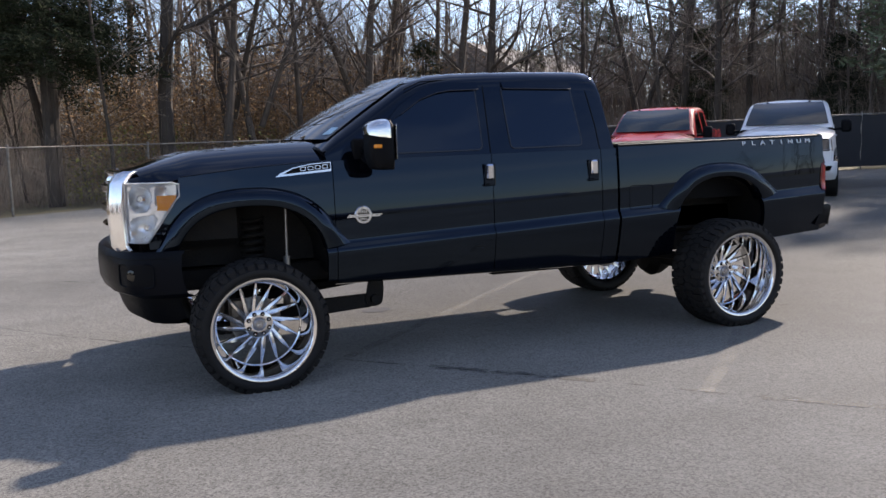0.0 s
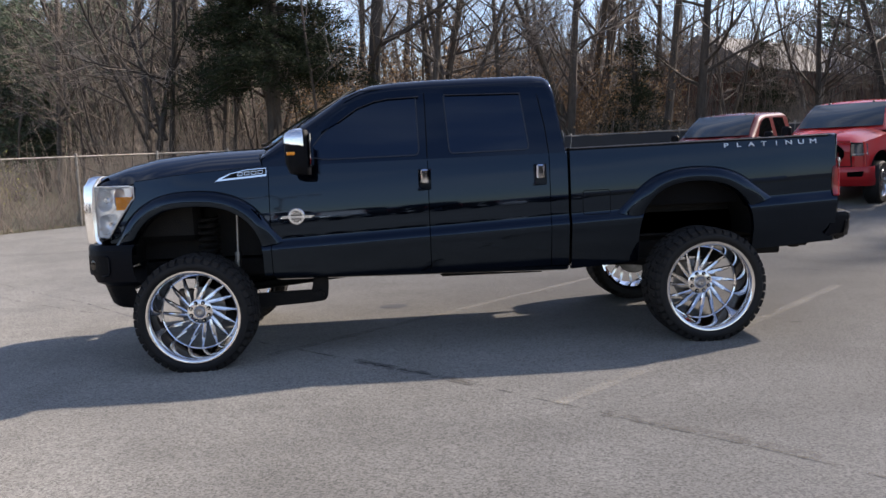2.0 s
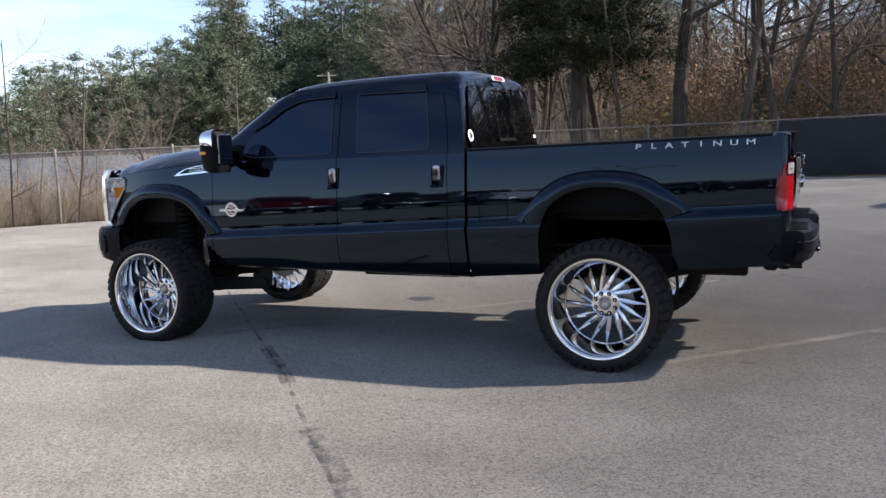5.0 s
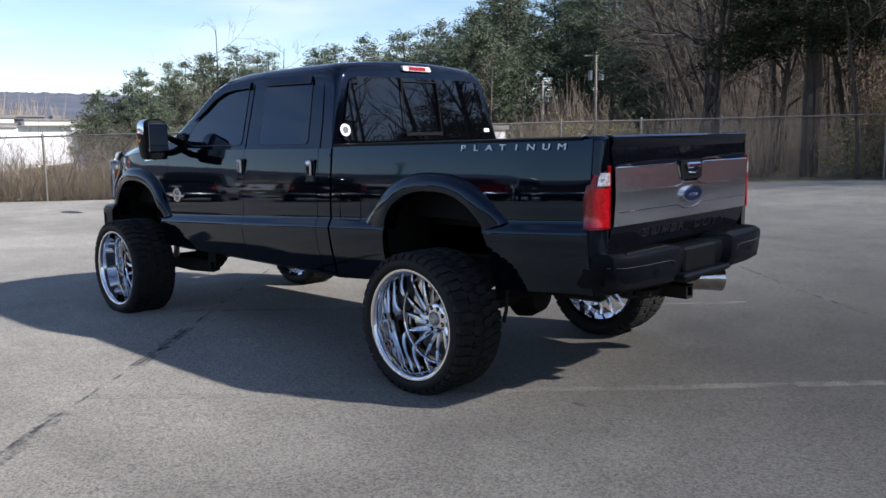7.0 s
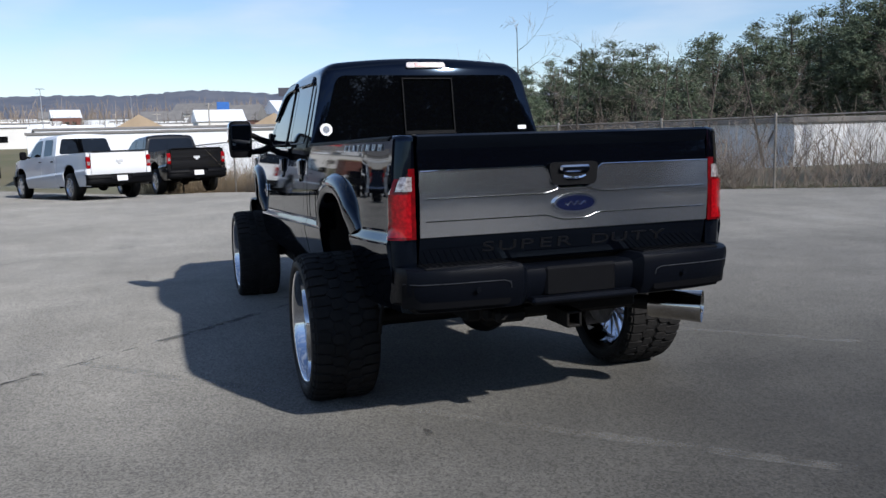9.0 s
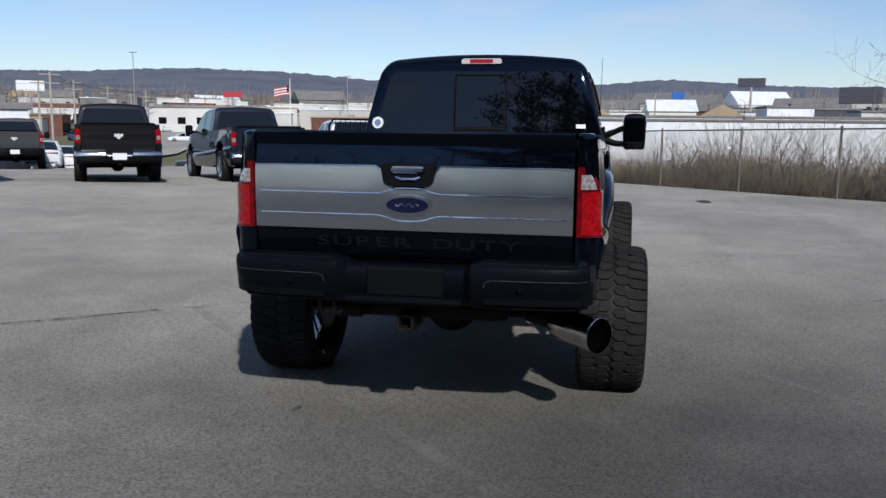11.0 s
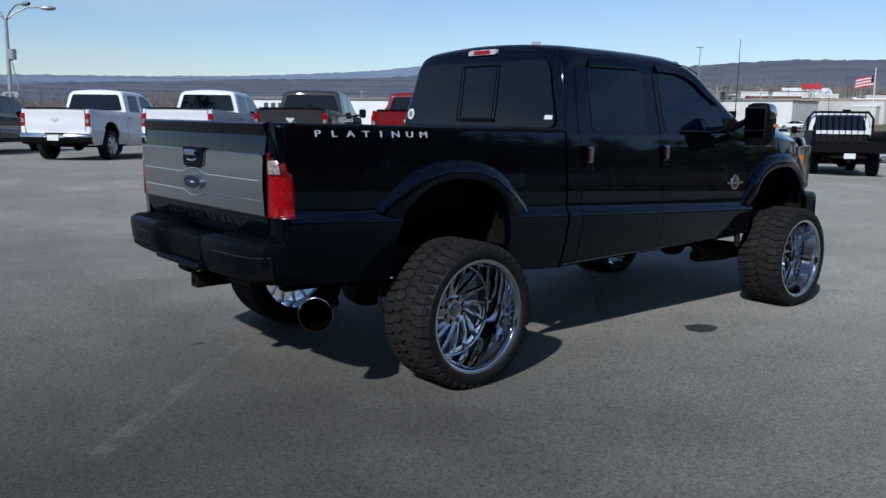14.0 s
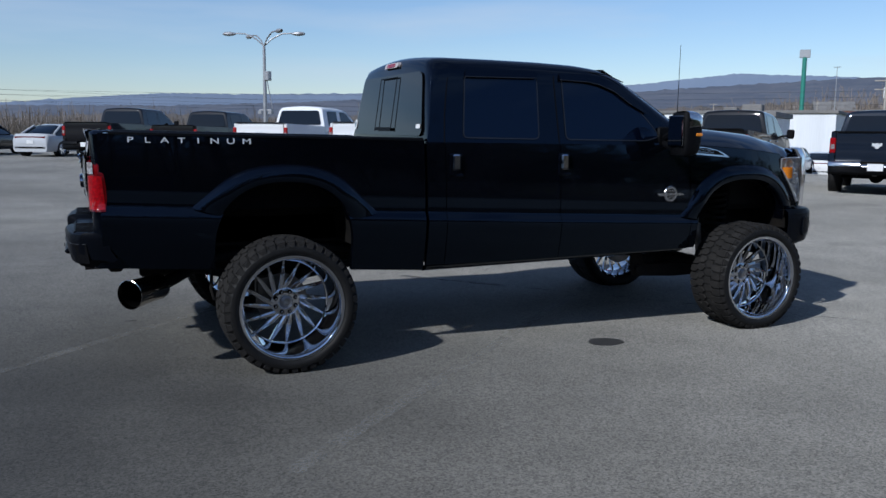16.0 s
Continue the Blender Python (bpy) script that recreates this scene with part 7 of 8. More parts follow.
# old pines past the eastern end of the lot; they shade the row of parked trucks
for k, (x, y, s) in enumerate(((24.5, 14.5, 0.95), (27.5, 12.0, 1.05), (30.0, 9.8, 1.0), (32.5, 7.5, 1.1), (35.5, 4.5, 1.0), (29.5, 14.0, 1.1), (33.5, 10.5, 1.1))):
    plant("pine_tree", PINES[k % 3], "broad old pine past the end of the lot", "pines", x, y, 71 * k, s)
for k in range(11):
    plant("pine_tree", PINES[(0, 2, 1)[k % 3]], "broad old pine past the end of the lot", "pines", 40 + rnd.uniform(-2, 4), 31 - 3.3 * k + rnd.uniform(-1, 1), rnd.uniform(0, 360), rnd.uniform(0.95, 1.2))
# bare woods to the east, past the end of the lot
for k in range(22):
    x, y = 41 + rnd.uniform(-3, 9), 12 - 2.6 * k + rnd.uniform(-1, 1)
    plant("bare_tree", TALL[(0, 2, 3)[k % 3]], "leafless grey-brown tree in the woods", "bare trees", x, y, rnd.uniform(0, 360), rnd.uniform(0.7, 1.0))
# thin bare trees by the western fence
for x, y, m, s in ((-14.8, 7.9, SLIM[1], 0.66), (-13.7, 8.9, SLIM[1], 0.58), (-15.2, 9.0, SLIM[3], 0.75), (-17.6, 8.2, SLIM[3], 0.55), (-13.6, 11.5, SLIM[1], 0.55), (-24.5, 5.2, SLIM[3], 0.5), (-20.0, 6.2, SLIM[3], 0.45), (-18.8, 7.0, SLIM[3], 0.5), (-16.6, 8.0, SLIM[3], 0.6), (-14.4, 10.2, SLIM[3], 0.5), (-13.0, 11.0, SLIM[3], 0.65), (-15.9, 9.4, SLIM[3], 0.4), (-17.0, 9.0, SLIM[1], 0.4), (-21.6, 4.4, SLIM[3], 0.35), (-23.0, 3.2, SLIM[3], 0.4), (-26.4, 1.6, SLIM[3], 0.4)):
    plant("sapling", m, "thin leafless sapling by the western fence", "saplings", x, y, x * 31, s)


def thicket(name, label, lines, count, tall, mat, depth, leaves=0, leaf_mat=None, seed=1, thin=0.006, tangle=False):
    """Tangled stems behind a fence, past counting."""
    rnd = random.Random(seed)
    s, lf = Shape(), Shape()
    total = sum((Vector(b) - Vector(a)).length for a, b in lines)
    for a, b in lines:
        L = (Vector(b) - Vector(a)).length
        for k in range(int(count * L / total)):
            p = along(a, b, rnd.random(), rnd.uniform(*depth))
            clump = 0.5 + 0.5 * noise.noise(Vector((p.x * 0.5, p.y * 0.5, seed)))
            h = tall * rnd.uniform(0.35, 1.0) * (0.3 + 1.1 * clump)
            g = Vector((p.x, p.y, height(p.x, p.y) - 0.1))
            lean = 0.48 if tangle else 0.21
            e = g + Vector((rnd.gauss(0, lean) * h, rnd.gauss(0, lean) * h, h))
            m = g.lerp(e, 0.5) + Vector((rnd.gauss(0, 0.12), rnd.gauss(0, 0.12), 0.0))
            s.tube([g, m, e], [thin * 1.5, thin, thin * 0.5], 3, False)
            for j in range(6 if tangle else 2):
                at = g.lerp(e, rnd.uniform(0.2, 0.95))
                f = at + Vector((rnd.gauss(0, 0.6 if tangle else 0.3), rnd.gauss(0, 0.6 if tangle else 0.3), rnd.uniform(-0.2 if tangle else 0.0, 0.5))) * h * 0.45
                s.add([at, at + Vector((thin * 0.9, -thin * 0.5, 0)), f, at + Vector((-thin * 0.3, thin * 0.9, 0))], [(0, 1, 2), (1, 3, 2), (3, 0, 2)])
            for j in range(leaves):
                leaf_card(lf, g.lerp(e, rnd.uniform(0.1, 1.0)) + Vector((rnd.gauss(0, 0.2), rnd.gauss(0, 0.2), rnd.gauss(0, 0.15))), rnd.uniform(0.06, 0.15), rnd)
    T = tagged(new(name, s.mesh(name, mat, 0)), label, "undergrowth", kind="stuff")
    if leaves:
        tagged(new("withered_foliage", lf.mesh("withered_foliage", leaf_mat, 0)), "clinging brown and yellow leaves in the thicket", "foliage", kind="stuff")
    return T


L1 = [((-7.0, 19.3), (-2, 22.0)), ((-2, 22.0), (20, 20.5)), ((20, 20.5), (36, 8))]
thicket("thicket", "tangled bare brown thicket along the woods", L1, 7500, 3.4, TWIG, (0.8, 9), seed=3)
thicket("thicket", "tall bare brown thicket deeper in the woods", L1, 7500, 6.0, TWIG, (8, 24), seed=4, thin=0.011)
thicket("far_woods", "dense brown winter woods behind the thicket", [((-9, 45), (26, 38)), ((26, 38), (52, 16))], 9500, 10.5, WOODS, (-6, 20), seed=5, thin=0.022)
thicket("far_woods", "brown winter woods behind the pines", [((-80, 84), (-12, 66))], 4000, 8.0, WOODS, (0, 22), seed=7, thin=0.04)
thicket("brown_brush", "brush with withered orange-brown leaves", [((-3, 22.5), (4, 23.5)), ((4, 23.5), (12, 25.5))], 1700, 6.4, TWIG, (0.5, 8), 44, LEAF, 6)
thicket("olive_brush", "brush with olive and yellow leaves", [((-3.5, 21.6), (3.5, 22.6))], 170, 3.0, TWIG, (0.3, 3.5), 30, OLIVE, 8)
thicket("olive_brush", "olive-green brush below the pines", [((-33, 40), (-22, 34))], 220, 3.2, TWIG, (0, 6), 40, OLIVE, 9)
thicket("brown_brush", "leafless brush on the low ground beyond the fence", [((-62, 24), (-18, 12))], 500, 2.4, TWIG, (0, 14), 0, None, 12, 0.009)
thicket("dry_weeds", "tall dry straw-coloured weeds at the fence foot", [((-31, -2.6), (-21.2, 3.0)), ((-21.2, 3.0), (-12.2, 11.2))], 10500, 1.30, DRY, (-0.1, 4.2), 0, None, 13, 0.005)
thicket("brambles", "tangled leafless brambles climbing the fence", [((-24, 1.0), (-11, 12.4))], 1700, 2.4, TWIG, (0.1, 2.4), 0, None, 14, 0.006, True)

thicket("brambles", "leafless brambles and stems climbing the fence", [((-12, 11.6), (-5.5, 18.0))], 420, 2.4, TWIG, (0.1, 2.6), 0, None, 15, 0.008, True)

thicket("brambles", "dense bare brush in front of the white wall", [((-21, 6.5), (-7.5, 19.0))], 420, 2.7, TWIG, (1.5, 9), 0, None, 16, 0.007, True)

# ---- town and distance ----
RISE = material("brown_wooded_rise", (0.150, 0.122, 0.100), 0.95, second=(0.072, 0.066, 0.062), scale=0.035, fine=0.3, stretch=(1, 1, 2.0))
# distance haze is mixed into the bluish colours of both far ridges
HILL = material("hazed_hillside", (0.125, 0.130, 0.150), 0.95, second=(0.068, 0.082, 0.115), scale=0.012, fine=0.09, stretch=(1, 1, 2.2))
FAR_HILL = material("hazed_far_ridge", (0.16, 0.20, 0.27), 1.0, second=(0.14, 0.18, 0.25), scale=0.004, fine=0.03)
RIDGE = [(-210, 1.0), (-195, 1.1), (-185, 1.2), (-175, 1.3), (-164, 1.75), (-153, 2.2), (-144, 2.45), (-138, 2.9), (-131, 3.15), (-124, 3.25), (-117, 3.65), (-112, 3.6), (-106, 3.1), (-98, 2.9), (-91, 2.95), (-87, 3.25), (-77, 2.7), (-70, 2.8), (-60, 2.4), (-40, 2.2), (0, 2.0), (60, 1.5), (150, 1.0)]


def ridge(name, label, dist, table, mat, rough, seed, foot):
    s = Shape()
    rows = []
    n = 2400
    for i in range(n):
        az = -210 + 360 * i / (n - 1)
        el = lerp_table(table, az)
        h = dist * math.tan(radians(el)) * (1 + 0.05 * noise.noise(Vector((az * 0.12, seed, 0))))
        crest = rough * (0.7 * noise.noise(Vector((az * 1.7, seed, 3))) + 0.5 * noise.noise(Vector((az * 6.0, seed, 5))) + 0.28 * noise.noise(Vector((az * 21.0, seed, 7))))
        a = radians(az)
        col = []
        for q in (0.0, 0.25, 0.5, 0.72, 0.88, 1.0):
            r = dist * (foot + (1 - foot) * q)
            bump = rough * 0.5 * noise.noise(Vector((az * 0.25, q * 3, seed))) * math.sin(q * math.pi)
            col.append((r * math.sin(a), r * math.cos(a), h * q ** 1.5 + crest * q ** 9 + bump - 6 * (1 - q)))
        rows.append(col)
    s.grid(rows)
    return tagged(part(name, s, mat, smooth=80), label, "hills", kind="structure")


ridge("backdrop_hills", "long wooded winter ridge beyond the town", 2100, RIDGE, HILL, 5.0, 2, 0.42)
ridge("backdrop_rise", "brown bare woods on the slopes behind the town", 900, [(a, e * 0.52 + 0.22 * math.sin(a * 0.31) + 0.15 * math.sin(a * 0.83)) for a, e in [(-210 + 4 * k, lerp_table(RIDGE, -210 + 4 * k)) for k in range(90)]], RISE, 3.2, 5, 0.6)
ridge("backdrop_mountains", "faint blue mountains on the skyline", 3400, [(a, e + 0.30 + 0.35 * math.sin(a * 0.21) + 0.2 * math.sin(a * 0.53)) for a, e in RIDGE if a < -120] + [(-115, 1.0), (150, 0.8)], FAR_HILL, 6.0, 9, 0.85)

PLASTER = material("pale_wall", (0.62, 0.60, 0.56), 0.8, second=(0.50, 0.48, 0.45), scale=0.2, obj=0.2)
METALWALL = material("white_metal_siding", (0.78, 0.79, 0.80), 0.55, second=(0.64, 0.65, 0.67), scale=0.15, fine=3, stretch=(4, 4, 0.2))
BRICK = material("red_brick", (0.17, 0.070, 0.050), 0.9, second=(0.11, 0.045, 0.035), scale=1.2, fine=14)
ROOFING = material("grey_roofing", (0.20, 0.19, 0.18), 0.85, second=(0.14, 0.135, 0.13), scale=0.6, fine=9)
TANROOF = material("tan_shingles", (0.40, 0.30, 0.20), 0.85, second=(0.33, 0.25, 0.165), scale=0.5, fine=6)
TIMBER = material("weathered_pole_timber", (0.46, 0.42, 0.37), 0.9, second=(0.28, 0.25, 0.21), scale=2, stretch=(1, 1, 0.2))
GREEN = material("green_pole_paint", (0.03, 0.22, 0.17), 0.5)
SIGNRED = material("red_sign_face", (0.42, 0.02, 0.03), 0.5)
SIGNBLUE = material("blue_sign_face", (0.03, 0.14, 0.45), 0.5)
DARKSIGN = material("dark_billboard", (0.06, 0.06, 0.075), 0.6)
GREYMETAL = material("grey_lamp_metal", (0.42, 0.42, 0.43), 0.4, metal=0.5)


def building(name, label, x, y, w, d, z0, tall, turn, wall, roof="flat", roof_mat=ROOFING, windows=0, group="town buildings"):
    T = thing(name, label, "building", group, at=pose(x, y, z0, 0, 0, turn))
    part("wall", Shape().box((0, 0, tall / 2), (w, d, tall), 0.02), wall, T)
    if roof == "flat":
        s = Shape().box((0, 0, tall + 0.12), (w + 0.3, d + 0.3, 0.28), 0.03)
        s.box((w * 0.2, 0, tall + 0.45), (1.2, 1.0, 0.45), 0.05)
    else:
        h = min(w, d) * 0.32
        s = Shape().prism([(-d / 2 - 0.4, tall), (d / 2 + 0.4, tall), (0, tall + h)], w + 0.8, lambda u, v, q: (q - w / 2 - 0.4, u, v))
    part("roof", s, roof_mat, T)
    pane = Shape().box((0, 0, 0), (min(1.6, w / (windows + 1) * 0.6), 0.08, min(1.3, tall * 0.4)), 0.02).mesh("window", GLASS_TINT)
    for k in range(windows):
        for sg in (-1, 1):
            o = new("window", pane)
            o.parent = T
            o.location = (-w / 2 + w * (k + 1) / (windows + 1), sg * (d / 2 + 0.02), tall * 0.55)
    return T


def facing(x, y):
    """The turn that sets a long side towards the lot."""
    return math.degrees(math.atan2(y, x)) + 90


building("warehouse", "long white metal warehouse below the lot", -61.7, 36.5, 70, 6, -4.5, 6.2, math.degrees(math.atan2(43.7 - 34.2, -94.1 + 25.8)), METALWALL, windows=0)
building("warehouse", "broad white metal warehouse beyond the fence", -118, 14, 60, 26, -4.0, 7.2, 97, METALWALL, windows=0)
building("warehouse", "low white hall across the road", -98, 8, 44, 14, -4.0, 6.6, 92, METALWALL, windows=0)
building("dealership_hall", "long white hall with dark sign bars", -48, -60.5, 31, 12, -2.6, 5.6, math.degrees(math.atan2(24, -19)), METALWALL, windows=0)
building("roof_unit", "grey-white plant room on the warehouse roof", -110.0, 33.6, 4.6, 4.0, 3.1, 0.95, 97, PLASTER)
building("roof_unit", "long white plant room on the warehouse roof", -112.9, 23.4, 6.0, 5.0, 3.1, 1.5, 97, METALWALL)
building("roof_unit", "low pale skylight box on the warehouse roof", -108.5, 40.0, 7.0, 3.0, 3.1, 0.6, 97, PLASTER)
building("shop", "dark flat-roofed shop behind the warehouse", -143, 41.5, 8.0, 22, -2.0, 7.0, 17, DARKSIGN)
building("house", "tan gabled building among white halls", -141, 19, 10, 11, -3, 5.6, 172, PLASTER, "gable", TANROOF, 2)
building("house", "tan gabled building among white halls", -149, -3, 11, 12, -3, 5.6, 181, PLASTER, "gable", TANROOF, 2)
building("house", "red brick house behind the bare trees", 21.5, 40, 13, 6.5, 2.0, 3.2, 35, BRICK, "gable", ROOFING, 3)
building("house", "grey clapboard house behind the bare trees", 9, 46, 10, 8, 2.0, 3.0, -8, PLASTER, "gable", ROOFING, 3)
building("trailer", "white box trailer parked in the lot", -31.0, -30.0, 9.0, 2.6, -0.9, 3.2, 40, METALWALL)
rnd = random.Random(77)
for k in range(64):
    az = radians(rnd.uniform(-133, -72))
    d = rnd.uniform(150, 620)
    x, y = d * math.sin(az), d * math.cos(az)
    building("town_building", rnd.choice(["low pale commercial building in the town", "flat-roofed shop building in the town", "pale hall in the valley town"]), x, y, rnd.uniform(8, 22), rnd.uniform(8, 15), height(x, y) - 1.0, rnd.uniform(3.6, 6.0),
             facing(x, y) + rnd.uniform(-25, 25), rnd.choice([PLASTER, METALWALL, BRICK, PLASTER, ROOFING]), rnd.choice(["flat", "flat", "gable"]), rnd.choice([ROOFING, TANROOF, ROOFING, ROOFING, METALWALL]), rnd.randint(2, 5))
for k in range(46):
    az = radians(rnd.uniform(-128, -74))
    d = rnd.uniform(190, 480)
    x, y = d * math.sin(az), d * math.cos(az)
    building("town_building", rnd.choice(["long pale store in the valley town", "low white store in the valley town", "brick-red store in the valley town"]), x, y, rnd.uniform(12, 34), rnd.uniform(8, 15), height(x, y) - 1.0, rnd.uniform(3.6, 5.2),
             facing(x, y) + rnd.uniform(-14, 14), rnd.choice([PLASTER, METALWALL, METALWALL, PLASTER, BRICK]), "flat", rnd.choice([METALWALL, ROOFING, METALWALL]), rnd.randint(3, 6))
# sign bars on the long hall
s = new("hall_sign")
tagged(s, "dark bars of a sign on the white hall", "sign")
a, b = Vector((-33.7, -68.9, 0)), Vector((-52.9, -44.6, 0))
n = Vector((24, 19, 0)).normalized()
for k in range(11):
    p = a.lerp(b, 0.04 + 0.023 * k) + n * 0.06
    q = Shape().box((0, 0, 0), (0.42, 0.06, 0.56), 0.02)
    o = part("letter_bar", q, DARKSIGN, s)
    o.matrix_world = pose(p.x, p.y, 2.4, 0, 0, math.degrees(math.atan2(24, -19)))


def utility_pole(x, y, top, turn, arms=1, cans=0, label="weathered timber utility pole"):
    z0 = height(x, y) - 3.0
    T = thing("utility_pole", label, "utility pole", "utility poles", at=pose(x, y, z0, 0, 0, turn))
    h = top - z0
    part("pole", Shape().tube([(0, 0, 0), (0, 0, h)], [0.16, 0.11], 8), TIMBER, T)
    for k in range(arms):
        part("crossarm", Shape().box((0, 0.1, h - 0.3 - 0.9 * k), (2.2, 0.1, 0.12), 0.01), TIMBER, T)
    for k in range(cans):
        o = part("transformer", Shape().tube([((-0.5, 0.5, 0)[k], 0.15, h - 2.6), ((-0.5, 0.5, 0)[k], 0.15, h - 1.7)], 0.24, 12), GREYMETAL, T, "grey transformer can")
    return T


utility_pole(-40.0, 64.5, 8.9, 35, 1, 2, "timber utility pole with two transformer cans")
utility_pole(-58.9, 81.3, 7.7, 35, 1, 2, "timber utility pole with two transformer cans")
utility_pole(-103.7, 72.1, 7.4, 45, 1, 2, "timber utility pole with two transformer cans")
poles = []
for k in range(15):
    d = 95 + 24 * k
    az = radians(-128 + 0.2 * k + 38 * (k / 14) ** 1.2)
    x, y = d * math.sin(az), d * math.cos(az)
    utility_pole(x, y, 6.0 + d * 0.012, math.degrees(-az) + 20, 2)
    poles.append((x, y, 5.7 + d * 0.012))
rnd = random.Random(3)
for k in range(20):
    az = radians(rnd.uniform(-150, -78))
    d = rnd.uniform(110, 330)
    utility_pole(d * math.sin(az), d * math.cos(az), 5.5 + d * 0.014, rnd.uniform(0, 180), 1)
CABLE = material("black_cable", (0.02, 0.02, 0.02), 0.7)
for off in (-0.9, 0.0, 0.9):
    s = Shape()
    for (x0, y0, z0), (x1, y1, z1) in zip(poles, poles[1:]):
        s.tube([(x0 + (x1 - x0) * q + off * 0.5, y0 + (y1 - y0) * q + off, z0 + (z1 - z0) * q - 1.2 * q * (1 - q)) for q in (0, 0.2, 0.4, 0.6, 0.8, 1)], 0.02, 4, False)
    tagged(part("overhead_cable", s, CABLE, smooth=0), "black overhead cable sagging between poles", "cable", "overhead cables")
for zz, dd in ((5.4, 0), (6.3, 2), (7.0, 4)):
    s = Shape()
    s.tube([(-110 + 13 * q + dd, -62 - 8.0 * q, zz - 1.0 * math.sin(q / 10 * math.pi)) for q in range(11)], 0.018, 4, False)
    s.tube([(20 - 13 * q - dd, -142 + 0.0 * q, zz - 1.0 * math.sin(q / 10 * math.pi)) for q in range(11)], 0.018, 4, False)
    tagged(part("overhead_cable", s, CABLE, smooth=0), "black overhead cable sagging between poles", "cable", "overhead cables")


def lot_lamp(x, y, top):
    z0 = height(x, y)
    T = thing("street_lamp", "grey lot lamp with four cobra heads and cameras", "street lamp", at=pose(x, y, z0, 0, 0, 128))
    h = top - z0
    part("pole", Shape().tube([(0, 0, 0), (0, 0, h)], [0.16, 0.09], 12), GREYMETAL, T)
    for k, a in enumerate((25, -25, 155, 205)):
        c, s = math.cos(radians(a)), math.sin(radians(a))
        arm = part("arm", Shape().tube([(0, 0, h - 0.1), (0.5 * c, 0.5 * s, h + 0.35), (1.2 * c, 1.2 * s, h + 0.68), (1.9 * c, 1.9 * s, h + 0.72)], 0.045, 8), GREYMETAL, T)
        sh = Shape()
        rows = []
        for q, w, t in ((0, 0.06, 0.05), (0.15, 0.13, 0.10), (0.4, 0.19, 0.14), (0.7, 0.17, 0.12), (0.85, 0.08, 0.06)):
            rows.append([((1.85 + q) * c - s * w * math.cos(g), (1.85 + q) * s + c * w * math.cos(g), h + 0.70 - 0.02 + t * math.sin(g)) for g in [2 * math.pi * j / 10 for j in range(10)]])
        sh.grid(rows, wrap=True)
        part("lamp_head", sh, GREYMETAL, arm)
    part("camera_box", Shape().box((0.28, 0.0, h - 2.0), (0.35, 0.35, 0.6), 0.04), GREYMETAL, T, "white camera box")
    s = Shape()
    s.tube([(-0.5, 0, h - 4.2), (0.5, 0, h - 4.2)], 0.06, 8)
    s.box((0.45, 0, h - 4.35), (0.3, 0.25, 0.25), 0.03)
    s.box((-0.4, 0, h - 4.35), (0.3, 0.25, 0.25), 0.03)
    s.tube([(0.1, 0.1, h - 2.2), (0.5, 0.1, h - 4.1)], 0.03, 6)
    part("camera_bracket", s, GREYMETAL, T)
    return T


lot_lamp(-7.8, -49.6, 6.9)


def tall_sign(name, label, x, y, z0, z1, pole_mat, face_mat, w, h, r=0.3, bars=0, two=False):
    T = thing(name, label, "sign", at=pose(x, y, height(x, y) - 2, 0, 0, facing(x, y)))
    base = height(x, y) - 2
    for dx in ((-w * 0.3, w * 0.3) if two else (0,)):
        part("pole", Shape().tube([(dx, 0, 0), (dx, 0, z1 - base - h + 0.1)], r, 12), pole_mat, T)
    part("sign_face", Shape().box((0, 0.0 , z1 - base - h / 2), (w, 0.7, h), 0.06), face_mat, T)
    for k in range(bars):
        for sg in (-1, 1):
            part("letter_bar", Shape().box((-w * 0.38 + w * 0.76 * k / max(1, bars - 1), sg * 0.37, z1 - base - h * 0.4), (w * 0.07, 0.05, h * 0.34), 0.01), WHITE, T)
    return T


tall_sign("tower_sign", "tall green mast with a small grey sign box", -123.5, -117.4, 5.9, 16.7, GREEN, GREYMETAL, 1.9, 1.5, 0.42)
tall_sign("roadside_sign", "red roadside sign with pale letter bars", -216.7, -41.5, 8, 12.5, TIMBER, SIGNRED, 9.0, 3.6, 0.35, 7, True)
tall_sign("roadside_sign", "blue roadside sign on a post", -223.8, 17.6, 8, 11.4, GREYMETAL, SIGNBLUE, 3.2, 2.6, 0.25)
tall_sign("billboard", "dark billboard on a post", -228, 36.3, 12, 15.2, TIMBER, DARKSIGN, 6.8, 2.3, 0.3, 0)
tall_sign("billboard", "twin-post dark billboard behind the warehouse", -137.5, 39.2, 5.9, 8.6, GREYMETAL, DARKSIGN, 6.2, 2.6, 0.14, 0, True)
tall_sign("roadside_sign", "white roadside sign on a post", -140, -110, 6, 9.8, GREYMETAL, WHITE, 5.0, 2.0, 0.25)
tall_sign("roadside_sign", "white roadside sign on a post", -170, -82, 6, 9.0, GREYMETAL, SIGNRED, 4.0, 1.2, 0.2)
for az, d, top in ((-122.5, 120, 11.5), (-108.2, 130, 9.5), (-97.2, 120, 9.0), (-131.5, 150, 12), (-91.5, 160, 10)):
    x, y = d * math.sin(radians(az)), d * math.cos(radians(az))
    T = thing("lamp_post", "tall thin lamp post in the distance", "lamp post", "distant lamp posts", at=pose(x, y, height(x, y) - 1, 0, 0, 37 * d))
    h = top - height(x, y) + 1
    part("pole", Shape().tube([(0, 0, 0), (0, 0, h)], [0.09, 0.05], 8), GREYMETAL, T)
    part("lamp_head", Shape().box((0, 0, h), (1.1, 0.3, 0.10), 0.04), GREYMETAL, T)
